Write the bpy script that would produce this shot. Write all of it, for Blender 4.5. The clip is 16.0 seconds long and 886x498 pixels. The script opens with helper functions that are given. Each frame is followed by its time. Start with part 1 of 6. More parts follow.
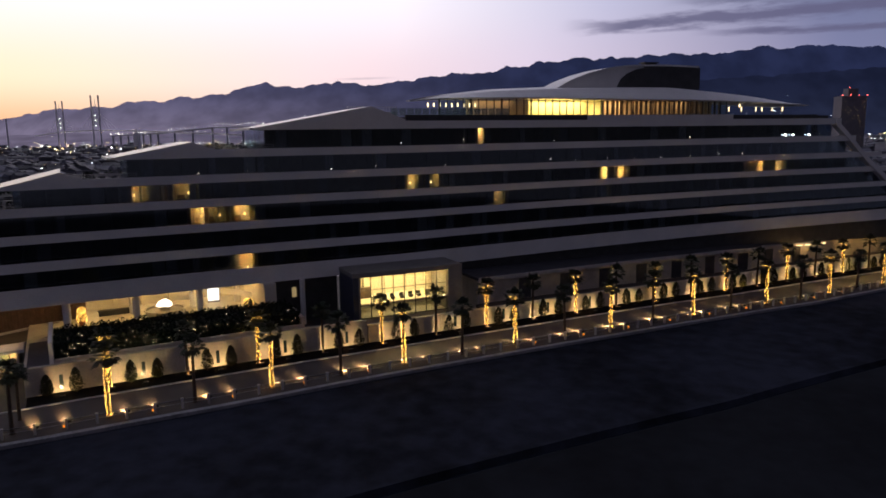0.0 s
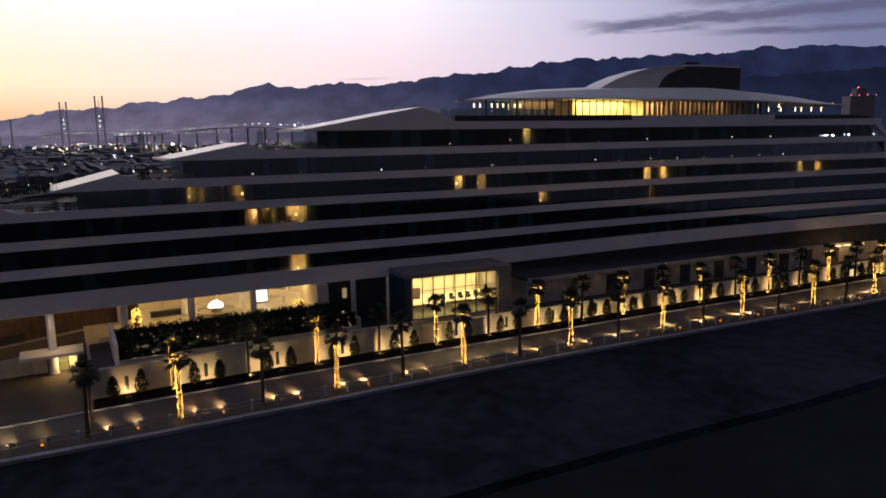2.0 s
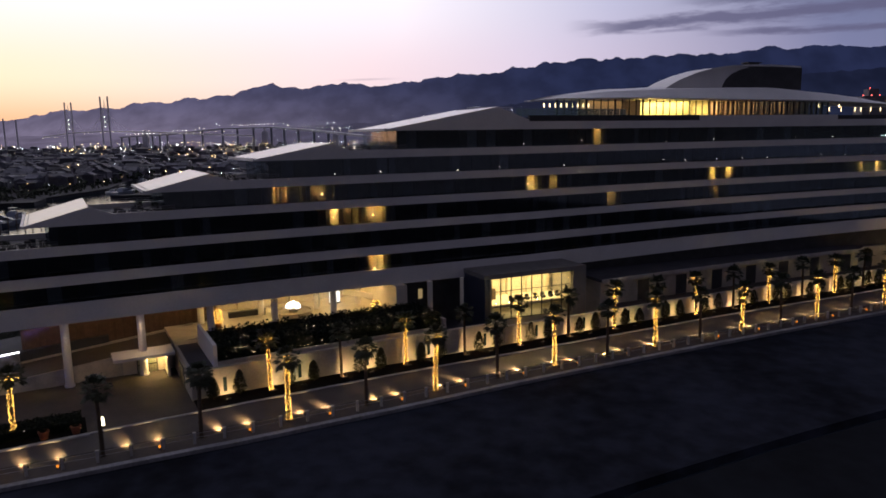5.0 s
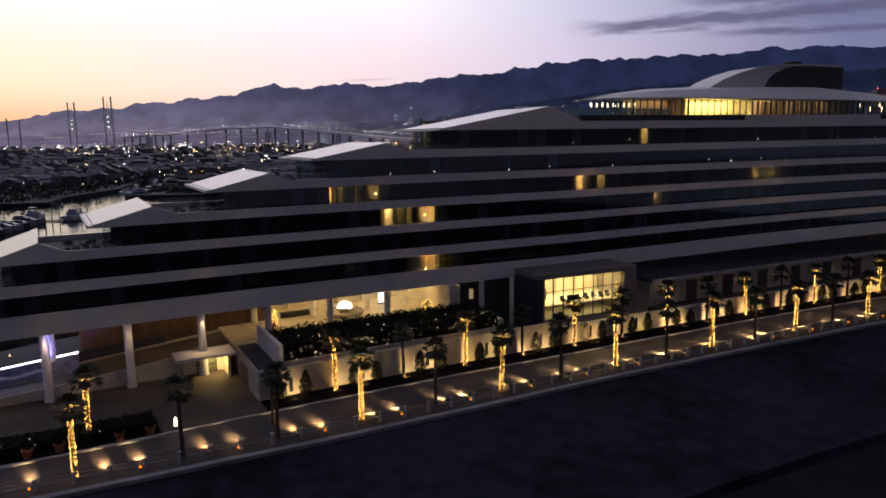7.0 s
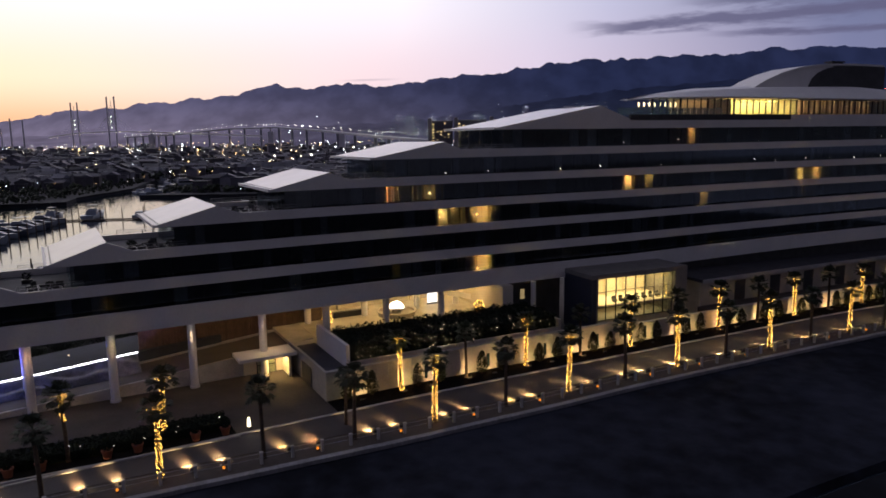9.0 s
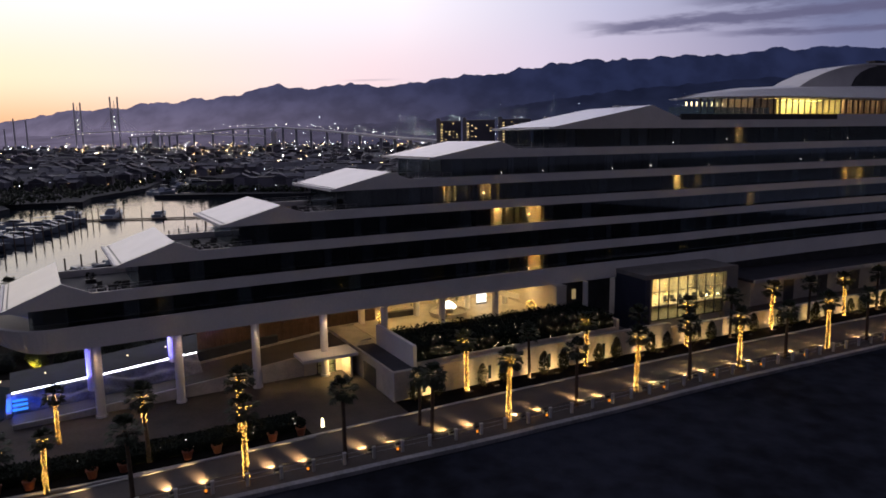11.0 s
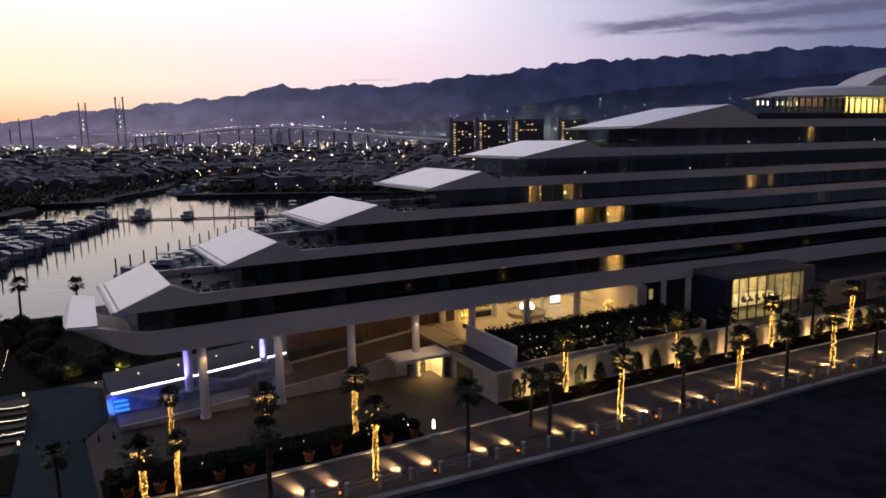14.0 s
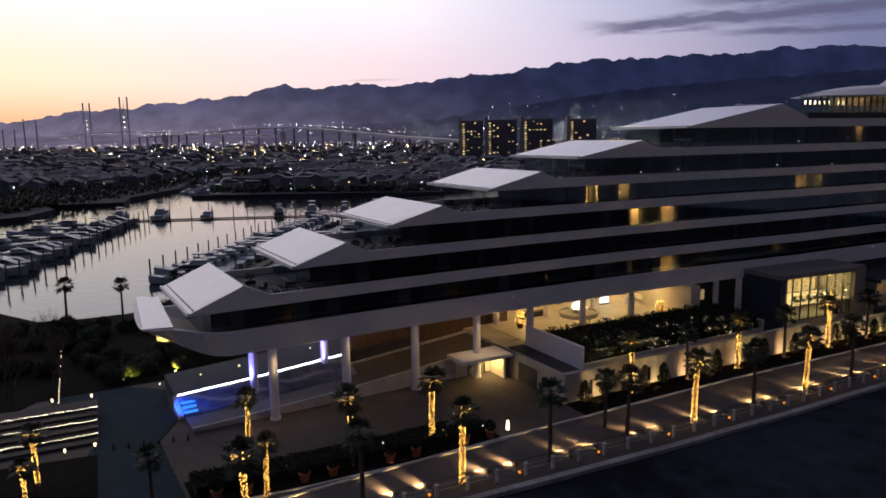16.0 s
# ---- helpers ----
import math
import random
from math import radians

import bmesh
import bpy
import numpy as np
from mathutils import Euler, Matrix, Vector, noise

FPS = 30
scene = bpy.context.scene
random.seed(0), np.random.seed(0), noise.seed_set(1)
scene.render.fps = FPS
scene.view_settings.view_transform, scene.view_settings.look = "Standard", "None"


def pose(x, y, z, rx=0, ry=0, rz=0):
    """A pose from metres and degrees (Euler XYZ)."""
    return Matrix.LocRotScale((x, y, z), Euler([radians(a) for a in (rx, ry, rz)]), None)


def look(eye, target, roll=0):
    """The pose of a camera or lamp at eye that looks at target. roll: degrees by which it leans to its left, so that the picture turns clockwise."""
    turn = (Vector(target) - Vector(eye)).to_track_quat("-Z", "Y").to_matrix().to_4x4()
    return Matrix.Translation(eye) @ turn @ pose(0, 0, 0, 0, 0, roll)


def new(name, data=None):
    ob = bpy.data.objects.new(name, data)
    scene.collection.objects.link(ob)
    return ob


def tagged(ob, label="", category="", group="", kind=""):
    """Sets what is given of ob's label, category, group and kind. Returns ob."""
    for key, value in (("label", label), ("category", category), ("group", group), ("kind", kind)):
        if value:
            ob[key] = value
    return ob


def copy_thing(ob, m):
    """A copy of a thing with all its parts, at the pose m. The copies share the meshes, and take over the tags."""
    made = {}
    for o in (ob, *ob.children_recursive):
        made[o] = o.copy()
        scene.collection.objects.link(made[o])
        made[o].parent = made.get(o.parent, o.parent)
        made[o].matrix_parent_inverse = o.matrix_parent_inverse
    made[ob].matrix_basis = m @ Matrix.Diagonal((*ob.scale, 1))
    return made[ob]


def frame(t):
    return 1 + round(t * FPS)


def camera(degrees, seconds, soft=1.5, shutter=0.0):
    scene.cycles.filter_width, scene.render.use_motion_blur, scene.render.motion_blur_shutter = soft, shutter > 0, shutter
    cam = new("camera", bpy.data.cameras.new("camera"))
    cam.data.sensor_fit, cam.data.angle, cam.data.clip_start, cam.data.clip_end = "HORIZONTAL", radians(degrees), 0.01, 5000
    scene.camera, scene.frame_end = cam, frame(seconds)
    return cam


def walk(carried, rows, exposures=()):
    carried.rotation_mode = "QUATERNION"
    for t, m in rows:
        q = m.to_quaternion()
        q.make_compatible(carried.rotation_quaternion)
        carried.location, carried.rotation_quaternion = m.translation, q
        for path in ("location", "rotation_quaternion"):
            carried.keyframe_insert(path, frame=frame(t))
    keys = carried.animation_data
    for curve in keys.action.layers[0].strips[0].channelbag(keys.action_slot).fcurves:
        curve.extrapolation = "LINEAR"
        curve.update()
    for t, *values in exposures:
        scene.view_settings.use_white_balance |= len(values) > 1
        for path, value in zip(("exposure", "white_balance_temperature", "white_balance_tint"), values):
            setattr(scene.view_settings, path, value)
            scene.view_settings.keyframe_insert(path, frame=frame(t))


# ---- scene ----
cam = camera(65.0, 16.0, soft=1.7)
PATH = [
    (0, (0.849, -0.136, 30.707), (-2.770, 98.502, 14.663), -0.802),
    (1, (-3.110, -0.181, 30.804), (-6.847, 98.456, 14.782), -0.836),
    (2, (-7.097, -0.205, 30.875), (-10.934, 98.432, 14.876), -0.857),
    (3, (-11.108, -0.211, 30.926), (-15.029, 98.426, 14.950), -0.866),
    (4, (-15.136, -0.202, 30.958), (-19.130, 98.436, 15.005), -0.867),
    (5, (-19.178, -0.181, 30.975), (-23.233, 98.459, 15.045), -0.861),
    (6, (-23.228, -0.150, 30.981), (-27.338, 98.491, 15.072), -0.850),
    (7, (-27.280, -0.112, 30.979), (-31.441, 98.530, 15.090), -0.836),
    (8, (-31.329, -0.071, 30.973), (-35.540, 98.572, 15.102), -0.821),
    (9, (-35.371, -0.029, 30.966), (-39.633, 98.614, 15.111), -0.807),
    (10, (-39.400, 0.010, 30.961), (-43.717, 98.653, 15.119), -0.795),
    (11, (-43.410, 0.045, 30.963), (-47.791, 98.686, 15.129), -0.788),
    (12, (-47.397, 0.071, 30.974), (-51.852, 98.710, 15.146), -0.788),
    (13, (-51.356, 0.086, 30.997), (-55.897, 98.722, 15.170), -0.796),
    (14, (-55.281, 0.088, 31.038), (-59.924, 98.718, 15.207), -0.815),
    (15, (-59.166, 0.073, 31.098), (-63.931, 98.695, 15.258), -0.846),
    (15.5, (-61.093, 0.058, 31.137), (-65.927, 98.676, 15.290), -0.867),
    (16, (-63.008, 0.038, 31.182), (-67.916, 98.651, 15.326), -0.892),
]
walk(cam, [(t, look(eye, target, roll)) for t, eye, target, roll in PATH])
scene.view_settings.exposure = 0.14

# ---- twilight sky: the sun has just set beyond the far end of the bay ----
SUNSET = Vector((-0.66, 0.75, 0.0)).normalized()


def ramp(nt, fac, stops):
    n = nt.nodes.new("ShaderNodeValToRGB")
    e = n.color_ramp.elements
    while len(e) < len(stops):
        e.new(0.5)
    for el, (p, c) in zip(e, stops):
        el.position, el.color = p, (*c, 1)
    nt.links.new(fac, n.inputs[0])
    return n.outputs[0]


def math_node(nt, op, a, b=None, c=None):
    n = nt.nodes.new("ShaderNodeMath")
    n.operation = op
    for i, v in enumerate((a, b, c)):
        if v is None:
            continue
        if isinstance(v, (int, float)):
            n.inputs[i].default_value = v
        else:
            nt.links.new(v, n.inputs[i])
    return n.outputs[0]


def map_range(nt, v, a, b, c=0.0, d=1.0, smooth=True):
    n = nt.nodes.new("ShaderNodeMapRange")
    n.interpolation_type = "SMOOTHSTEP" if smooth else "LINEAR"
    nt.links.new(v, n.inputs[0])
    for k, x in zip((1, 2, 3, 4), (a, b, c, d)):
        n.inputs[k].default_value = x
    return n.outputs[0]


def mix_colour(nt, fac, a, b, mode="MIX"):
    n = nt.nodes.new("ShaderNodeMix")
    n.data_type, n.blend_type = "RGBA", mode
    for sock, v in ((n.inputs[0], fac), (n.inputs[6], a), (n.inputs[7], b)):
        if isinstance(v, (int, float)):
            sock.default_value = v
        elif isinstance(v, tuple):
            sock.default_value = (*v, 1)
        else:
            nt.links.new(v, sock)
    return n.outputs[2]


def sky_world():
    w = bpy.data.worlds.new("dusk")
    scene.world = w
    w.use_nodes = True
    nt = w.node_tree
    nt.nodes.clear()
    co = nt.nodes.new("ShaderNodeTexCoord").outputs["Generated"]
    nrm = nt.nodes.new("ShaderNodeVectorMath")
    nrm.operation = "NORMALIZE"
    nt.links.new(co, nrm.inputs[0])
    sep = nt.nodes.new("ShaderNodeSeparateXYZ")
    nt.links.new(nrm.outputs[0], sep.inputs[0])
    x, y, z = sep.outputs
    flat = math_node(nt, "SQRT", math_node(nt, "ADD", math_node(nt, "MULTIPLY", x, x), math_node(nt, "ADD", math_node(nt, "MULTIPLY", y, y), 1e-6)))
    dot = math_node(nt, "DIVIDE", math_node(nt, "ADD", math_node(nt, "MULTIPLY", x, SUNSET.x), math_node(nt, "MULTIPLY", y, SUNSET.y)), flat)
    ang = math_node(nt, "DIVIDE", math_node(nt, "ARCCOSINE", dot), math.pi)  # 0 at the sunset, 1 opposite
    hor = ramp(nt, ang, SKY_LOW)
    mid = ramp(nt, ang, SKY_MID)
    top = ramp(nt, ang, SKY_TOP)
    zen = ramp(nt, ang, SKY_ZENITH)
    c = mix_colour(nt, map_range(nt, z, 0.005, 0.085), hor, mid)
    c = mix_colour(nt, map_range(nt, z, 0.07, 0.20), c, top)
    c = mix_colour(nt, map_range(nt, z, 0.22, 0.75), c, zen)
    # torn cloud streaks, high in the darker part of the sky
    az = math_node(nt, "ARCTAN2", x, y)
    st = nt.nodes.new("ShaderNodeCombineXYZ")
    nt.links.new(math_node(nt, "MULTIPLY", az, 17.0), st.inputs[0])
    nt.links.new(math_node(nt, "MULTIPLY", z, 95.0), st.inputs[1])
    no = nt.nodes.new("ShaderNodeTexNoise")
    no.inputs["Scale"].default_value, no.inputs["Detail"].default_value, no.inputs["Roughness"].default_value = 1.0, 8.0, 0.62
    nt.links.new(st.outputs[0], no.inputs["Vector"])
    tear = math_node(nt, "MULTIPLY", math_node(nt, "SUBTRACT", no.outputs[0], 0.5), 1.9)
    for a0, a1, z0, tilt, half, deep in CLOUDS:
        mid_line = math_node(nt, "ADD", math_node(nt, "MULTIPLY", math_node(nt, "SUBTRACT", az, a0), tilt), z0)
        d = math_node(nt, "ABSOLUTE", math_node(nt, "DIVIDE", math_node(nt, "SUBTRACT", z, mid_line), half))
        m = math_node(nt, "SUBTRACT", math_node(nt, "ADD", 1.0, tear), d)
        m = map_range(nt, m, 0.05, 0.85)
        m = math_node(nt, "MULTIPLY", m, map_range(nt, az, a0, a0 + 0.10))
        m = math_node(nt, "MULTIPLY", m, map_range(nt, az, a1, a1 - 0.08))
        c = mix_colour(nt, math_node(nt, "MULTIPLY", m, deep), c, (0.115, 0.11, 0.20))
    bg = nt.nodes.new("ShaderNodeBackground")
    nt.links.new(c, bg.inputs[0])
    bg.inputs[1].default_value = 1.0
    out = nt.nodes.new("ShaderNodeOutputWorld")
    nt.links.new(bg.outputs[0], out.inputs[0])


SKY_LOW = [(0.0, (1.0, 0.45, 0.19)), (0.06, (1.0, 0.48, 0.26)), (0.13, (0.90, 0.50, 0.40)), (0.22, (0.60, 0.43, 0.50)), (0.40, (0.15, 0.15, 0.26)), (0.6, (0.042, 0.045, 0.082)), (1.0, (0.045, 0.044, 0.062))]
SKY_MID = [(0.0, (1.0, 0.86, 0.54)), (0.07, (1.0, 0.83, 0.64)), (0.16, (0.97, 0.74, 0.75)), (0.26, (0.70, 0.59, 0.73)), (0.38, (0.20, 0.21, 0.36)), (0.6, (0.055, 0.058, 0.105)), (1.0, (0.068, 0.064, 0.088))]
SKY_TOP = [(0.0, (1.0, 0.95, 0.96)), (0.10, (1.0, 0.93, 0.99)), (0.20, (0.96, 0.90, 0.99)), (0.29, (0.50, 0.50, 0.68)), (0.37, (0.15, 0.17, 0.30)), (0.6, (0.078, 0.080, 0.135)), (1.0, (0.095, 0.088, 0.115))]
SKY_ZENITH = [(0.0, (0.74, 0.70, 0.82)), (0.22, (0.48, 0.47, 0.62)), (0.36, (0.18, 0.19, 0.30)), (0.6, (0.050, 0.052, 0.085)), (1.0, (0.045, 0.043, 0.060))]
# from and to in azimuth, height and tilt of the middle line, half thickness, depth
CLOUDS = [(0.12, 1.3, 0.141, 0.016, 0.0125, 0.88), (0.29, 0.58, 0.1275, -0.03, 0.0062, 0.85), (0.21, 0.33, 0.1325, 0.0, 0.0032, 0.65), (-0.20, -0.09, 0.079, 0.02, 0.0024, 0.6), (0.25, 1.5, 0.170, -0.03, 0.012, 0.75)]
sky_world()

# ---- materials ----


def surface(name, colour, rough=0.7, metal=0.0, vary=0.25, scale=1.0, bump=0.0, fine=9.0, island=0.0, obj=0.0, spec=0.4):
    """Colour with a large and a small variation and a fine relief, by place in the world."""
    m = bpy.data.materials.new(name)
    m.use_nodes = True
    nt = m.node_tree
    b = nt.nodes["Principled BSDF"]
    geo = nt.nodes.new("ShaderNodeNewGeometry")
    n1 = nt.nodes.new("ShaderNodeTexNoise")
    n2 = nt.nodes.new("ShaderNodeTexNoise")
    for n, s in ((n1, scale), (n2, scale * fine)):
        nt.links.new(geo.outputs["Position"], n.inputs["Vector"])
        n.inputs["Scale"].default_value, n.inputs["Detail"].default_value = s, 4.0
    f = math_node(nt, "ADD", math_node(nt, "MULTIPLY", n1.outputs[0], 0.6), math_node(nt, "MULTIPLY", n2.outputs[0], 0.4))
    f = map_range(nt, f, 0.3, 0.7, 1 - vary, 1 + vary)
    if island:
        f = math_node(nt, "MULTIPLY", f, map_range(nt, geo.outputs["Random Per Island"], 0, 1, 1 - island, 1 + island, False))
    if obj:
        f = math_node(nt, "MULTIPLY", f, map_range(nt, nt.nodes.new("ShaderNodeObjectInfo").outputs["Random"], 0, 1, 1 - obj, 1 + obj, False))
    comb = nt.nodes.new("ShaderNodeCombineColor")
    for k in range(3):
        nt.links.new(f, comb.inputs[k])
    nt.links.new(mix_colour(nt, 1.0, tuple(colour), comb.outputs[0], "MULTIPLY"), b.inputs["Base Color"])
    b.inputs["Roughness"].default_value, b.inputs["Metallic"].default_value = rough, metal
    b.inputs["Specular IOR Level"].default_value = spec
    if bump:
        bp = nt.nodes.new("ShaderNodeBump")
        bp.inputs["Strength"].default_value, bp.inputs["Distance"].default_value = bump, 0.05
        nt.links.new(n2.outputs[0], bp.inputs["Height"])
        nt.links.new(bp.outputs[0], b.inputs["Normal"])
    return m


def glow(name, colour, strength, vary=0.0):
    m = bpy.data.materials.new(name)
    m.use_nodes = True
    nt = m.node_tree
    nt.nodes.clear()
    e = nt.nodes.new("ShaderNodeEmission")
    e.inputs[0].default_value, e.inputs[1].default_value = (*colour, 1), strength
    if vary:
        g = nt.nodes.new("ShaderNodeNewGeometry")
        nt.links.new(map_range(nt, g.outputs["Random Per Island"], 0, 1, strength * (1 - vary), strength * (1 + vary), False), e.inputs[1])
    o = nt.nodes.new("ShaderNodeOutputMaterial")
    nt.links.new(e.outputs[0], o.inputs[0])
    return m


def pane_glass(name, tint, gloss=0.12):
    """Tinted window glass: see-through, with a mirror coat that grows at grazing angles."""
    m = bpy.data.materials.new(name)
    m.use_nodes = True
    nt = m.node_tree
    nt.nodes.clear()
    t = nt.nodes.new("ShaderNodeBsdfTransparent")
    t.inputs[0].default_value = (*tint, 1)
    g = nt.nodes.new("ShaderNodeBsdfGlossy")
    g.inputs["Roughness"].default_value = 0.04
    g.inputs[0].default_value = (0.9, 0.95, 1.0, 1)
    fr = nt.nodes.new("ShaderNodeFresnel")
    fr.inputs[0].default_value = 1.45
    mx = nt.nodes.new("ShaderNodeMixShader")
    nt.links.new(math_node(nt, "ADD", math_node(nt, "MULTIPLY", fr.outputs[0], 0.6), gloss * 0.3), mx.inputs[0])
    nt.links.new(t.outputs[0], mx.inputs[1])
    nt.links.new(g.outputs[0], mx.inputs[2])
    o = nt.nodes.new("ShaderNodeOutputMaterial")
    nt.links.new(mx.outputs[0], o.inputs[0])
    return m


def water_surface():
    m = bpy.data.materials.new("harbour_water")
    m.use_nodes = True
    nt = m.node_tree
    b = nt.nodes["Principled BSDF"]
    b.inputs["Base Color"].default_value = (0.012, 0.018, 0.024, 1)
    b.inputs["Roughness"].default_value = 0.06
    b.inputs["IOR"].default_value = 1.33
    b.inputs["Specular IOR Level"].default_value = 0.9
    geo = nt.nodes.new("ShaderNodeNewGeometry")
    n = nt.nodes.new("ShaderNodeTexNoise")
    n.inputs["Scale"].default_value, n.inputs["Detail"].default_value = 0.45, 5.0
    nt.links.new(geo.outputs["Position"], n.inputs["Vector"])
    bp = nt.nodes.new("ShaderNodeBump")
    bp.inputs["Strength"].default_value, bp.inputs["Distance"].default_value = 0.35, 0.16
    nt.links.new(n.outputs[0], bp.inputs["Height"])
    nt.links.new(bp.outputs[0], b.inputs["Normal"])
    return m


WHITE = surface("white_panel", (0.74, 0.71, 0.68), 0.45, vary=0.07, scale=0.25, fine=14, bump=0.04)
ROOF_PANEL = surface("pale_roof_panel", (0.86, 0.82, 0.82), 0.24, vary=0.05, scale=0.3, fine=20, spec=0.8)
STONE = surface("beige_stone", (0.44, 0.40, 0.34), 0.75, vary=0.16, scale=0.5, bump=0.15, obj=0.08)
PLASTER = surface("cream_plaster", (0.62, 0.56, 0.46), 0.8, vary=0.08, scale=0.4)
# dark cladding; also stands in for shade in recesses and openings
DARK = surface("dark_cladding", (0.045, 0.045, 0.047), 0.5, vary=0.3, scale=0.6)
BROWN = surface("brown_timber_cladding", (0.10, 0.065, 0.045), 0.6, vary=0.3, scale=1.5, obj=0.15)
SLATE = surface("dark_roof_membrane", (0.05, 0.048, 0.055), 0.8, vary=0.25, scale=0.4)
METAL = surface("grey_metal", (0.30, 0.30, 0.32), 0.4, 0.7, vary=0.1, scale=2)
DARK_METAL = surface("black_metal", (0.03, 0.03, 0.035), 0.4, 0.5, vary=0.2, scale=3)
PAVING = surface("grey_paving", (0.075, 0.063, 0.055), 0.75, vary=0.18, scale=0.35, bump=0.1, obj=0.10, spec=0.15)
ASPHALT = surface("asphalt", (0.058, 0.049, 0.047), 0.6, vary=0.3, scale=0.25, fine=20, bump=0.2)
KERB = surface("concrete_kerb", (0.42, 0.40, 0.38), 0.8, vary=0.2, scale=0.6, bump=0.1)
QUAY = surface("stained_quay_concrete", (0.24, 0.23, 0.235), 0.85, vary=0.35, scale=0.4, bump=0.2)
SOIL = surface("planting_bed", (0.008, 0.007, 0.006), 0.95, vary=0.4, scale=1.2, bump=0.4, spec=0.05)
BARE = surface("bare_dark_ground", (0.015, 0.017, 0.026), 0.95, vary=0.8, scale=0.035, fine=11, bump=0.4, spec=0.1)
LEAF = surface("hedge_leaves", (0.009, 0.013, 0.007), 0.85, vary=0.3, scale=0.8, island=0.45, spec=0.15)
SHRUB_LEAF = surface("shrub_leaves", (0.040, 0.040, 0.016), 0.8, vary=0.3, scale=0.8, island=0.45, spec=0.2)
FROND = surface("palm_fronds", (0.022, 0.030, 0.013), 0.65, vary=0.25, scale=0.8, island=0.35)
BARK = surface("palm_bark", (0.075, 0.052, 0.034), 0.9, vary=0.35, scale=3.0, bump=0.5)
TIMBER = surface("weathered_timber", (0.12, 0.09, 0.07), 0.85, vary=0.3, scale=1.2, bump=0.2)
TERRACOTTA = surface("terracotta", (0.24, 0.075, 0.035), 0.7, vary=0.2, scale=3)
ROOM_WALL = surface("room_wall_paint", (0.30, 0.27, 0.24), 0.85, vary=0.2, scale=0.8)
SHEER_CURTAIN = surface("grey_sheer_curtain", (0.42, 0.40, 0.40), 0.9, vary=0.2, scale=1.5, obj=0.5)
CURTAIN = surface("cream_curtain", (0.55, 0.42, 0.26), 0.9, vary=0.12, scale=2.0)
GELCOAT = surface("white_gelcoat", (0.26, 0.29, 0.34), 0.25, vary=0.06, scale=0.6, obj=0.15)
NAVY = surface("dark_gelcoat", (0.05, 0.06, 0.09), 0.25, vary=0.1, scale=0.6)
TINT = surface("boat_window", (0.01, 0.012, 0.016), 0.08, vary=0.1, scale=1)
GLASS = pane_glass("tinted_window_glass", (0.60, 0.65, 0.68), 0.2)
CLEAR = pane_glass("clear_glass", (0.90, 0.95, 0.92), 0.2)
# milky green colour stands in for light scattered in the rail glass
RAIL_GLASS = surface("green_rail_glass", (0.30, 0.42, 0.38), 0.15, vary=0.05, scale=1.0)
RAIL_GLASS.node_tree.nodes["Principled BSDF"].inputs["Alpha"].default_value = 0.45
WATER = water_surface()
WARM = (1.0, 0.60, 0.20)
BULB = glow("fairy_bulb", (1.0, 0.50, 0.09), 13.0, 0.8)
DECK_LAMP = glow("deck_bar_lamp", (1.0, 0.74, 0.40), 3.6)
LAMP = glow("warm_lamp", (1.0, 0.66, 0.28), 22.0)
ROOM = glow("room_ceiling_light", (1.0, 0.62, 0.22), 9.0)
STRIP = glow("white_light_line", (0.92, 0.90, 1.0), 8.0)
BLUE = glow("blue_pool_light", (0.04, 0.24, 1.0), 1.3)
VIOLET = glow("violet_column_light", (0.25, 0.24, 1.0), 2.0)

# ---- mesh building ----


class Mesher:
    def __init__(self):
        self.v, self.f = [], []

    def add(self, verts, faces):
        b = len(self.v)
        self.v += [tuple(p) for p in verts]
        self.f += [tuple(b + i for i in q) for q in faces]
        return self

    def box(self, x0, x1, y0, y1, z0, z1, m=None):
        vs = [Vector((x, y, z)) for z in (z0, z1) for y in (y0, y1) for x in (x0, x1)]
        if m is not None:
            vs = [m @ p for p in vs]
        return self.add(vs, [(0, 2, 3, 1), (4, 5, 7, 6), (0, 1, 5, 4), (2, 6, 7, 3), (0, 4, 6, 2), (1, 3, 7, 5)])

    def rings(self, rings, closed=True, caps=True):
        """Joins rings of the same number of points, one after the other."""
        n = len(rings[0])
        vs = [p for r in rings for p in r]
        fs = []
        for i in range(len(rings) - 1):
            for j in range(n if closed else n - 1):
                k = (j + 1) % n
                fs.append((i * n + j, i * n + k, (i + 1) * n + k, (i + 1) * n + j))
        if caps and closed:
            fs += [tuple(range(n))[::-1], tuple((len(rings) - 1) * n + j for j in range(n))]
        return self.add(vs, fs)

    def tube(self, path, radii, sides=8):
        rings = []
        for i, p in enumerate(path):
            p = Vector(p)
            d = (Vector(path[min(i + 1, len(path) - 1)]) - Vector(path[max(i - 1, 0)])).normalized()
            a = d.orthogonal().normalized() if abs(d.z) < 0.9 else Vector((1, 0, 0))
            a = (a - d * a.dot(d)).normalized()
            b = d.cross(a)
            r = radii[i] if isinstance(radii, (list, tuple)) else radii
            rings.append([p + r * (a * math.cos(t) + b * math.sin(t)) for t in [2 * math.pi * j / sides for j in range(sides)]])
        return self.rings(rings)

    def mesh(self, name, mat, smooth=False):
        me = bpy.data.meshes.new(name)
        me.from_pydata(self.v, [], self.f)
        if smooth:
            me.polygons.foreach_set("use_smooth", [True] * len(me.polygons))
        for m in mat if isinstance(mat, (list, tuple)) else (mat,):
            me.materials.append(m)
        bm = bmesh.new()
        bm.from_mesh(me)
        bmesh.ops.recalc_face_normals(bm, faces=bm.faces)
        bm.to_mesh(me)
        bm.free()
        me.update()
        return me


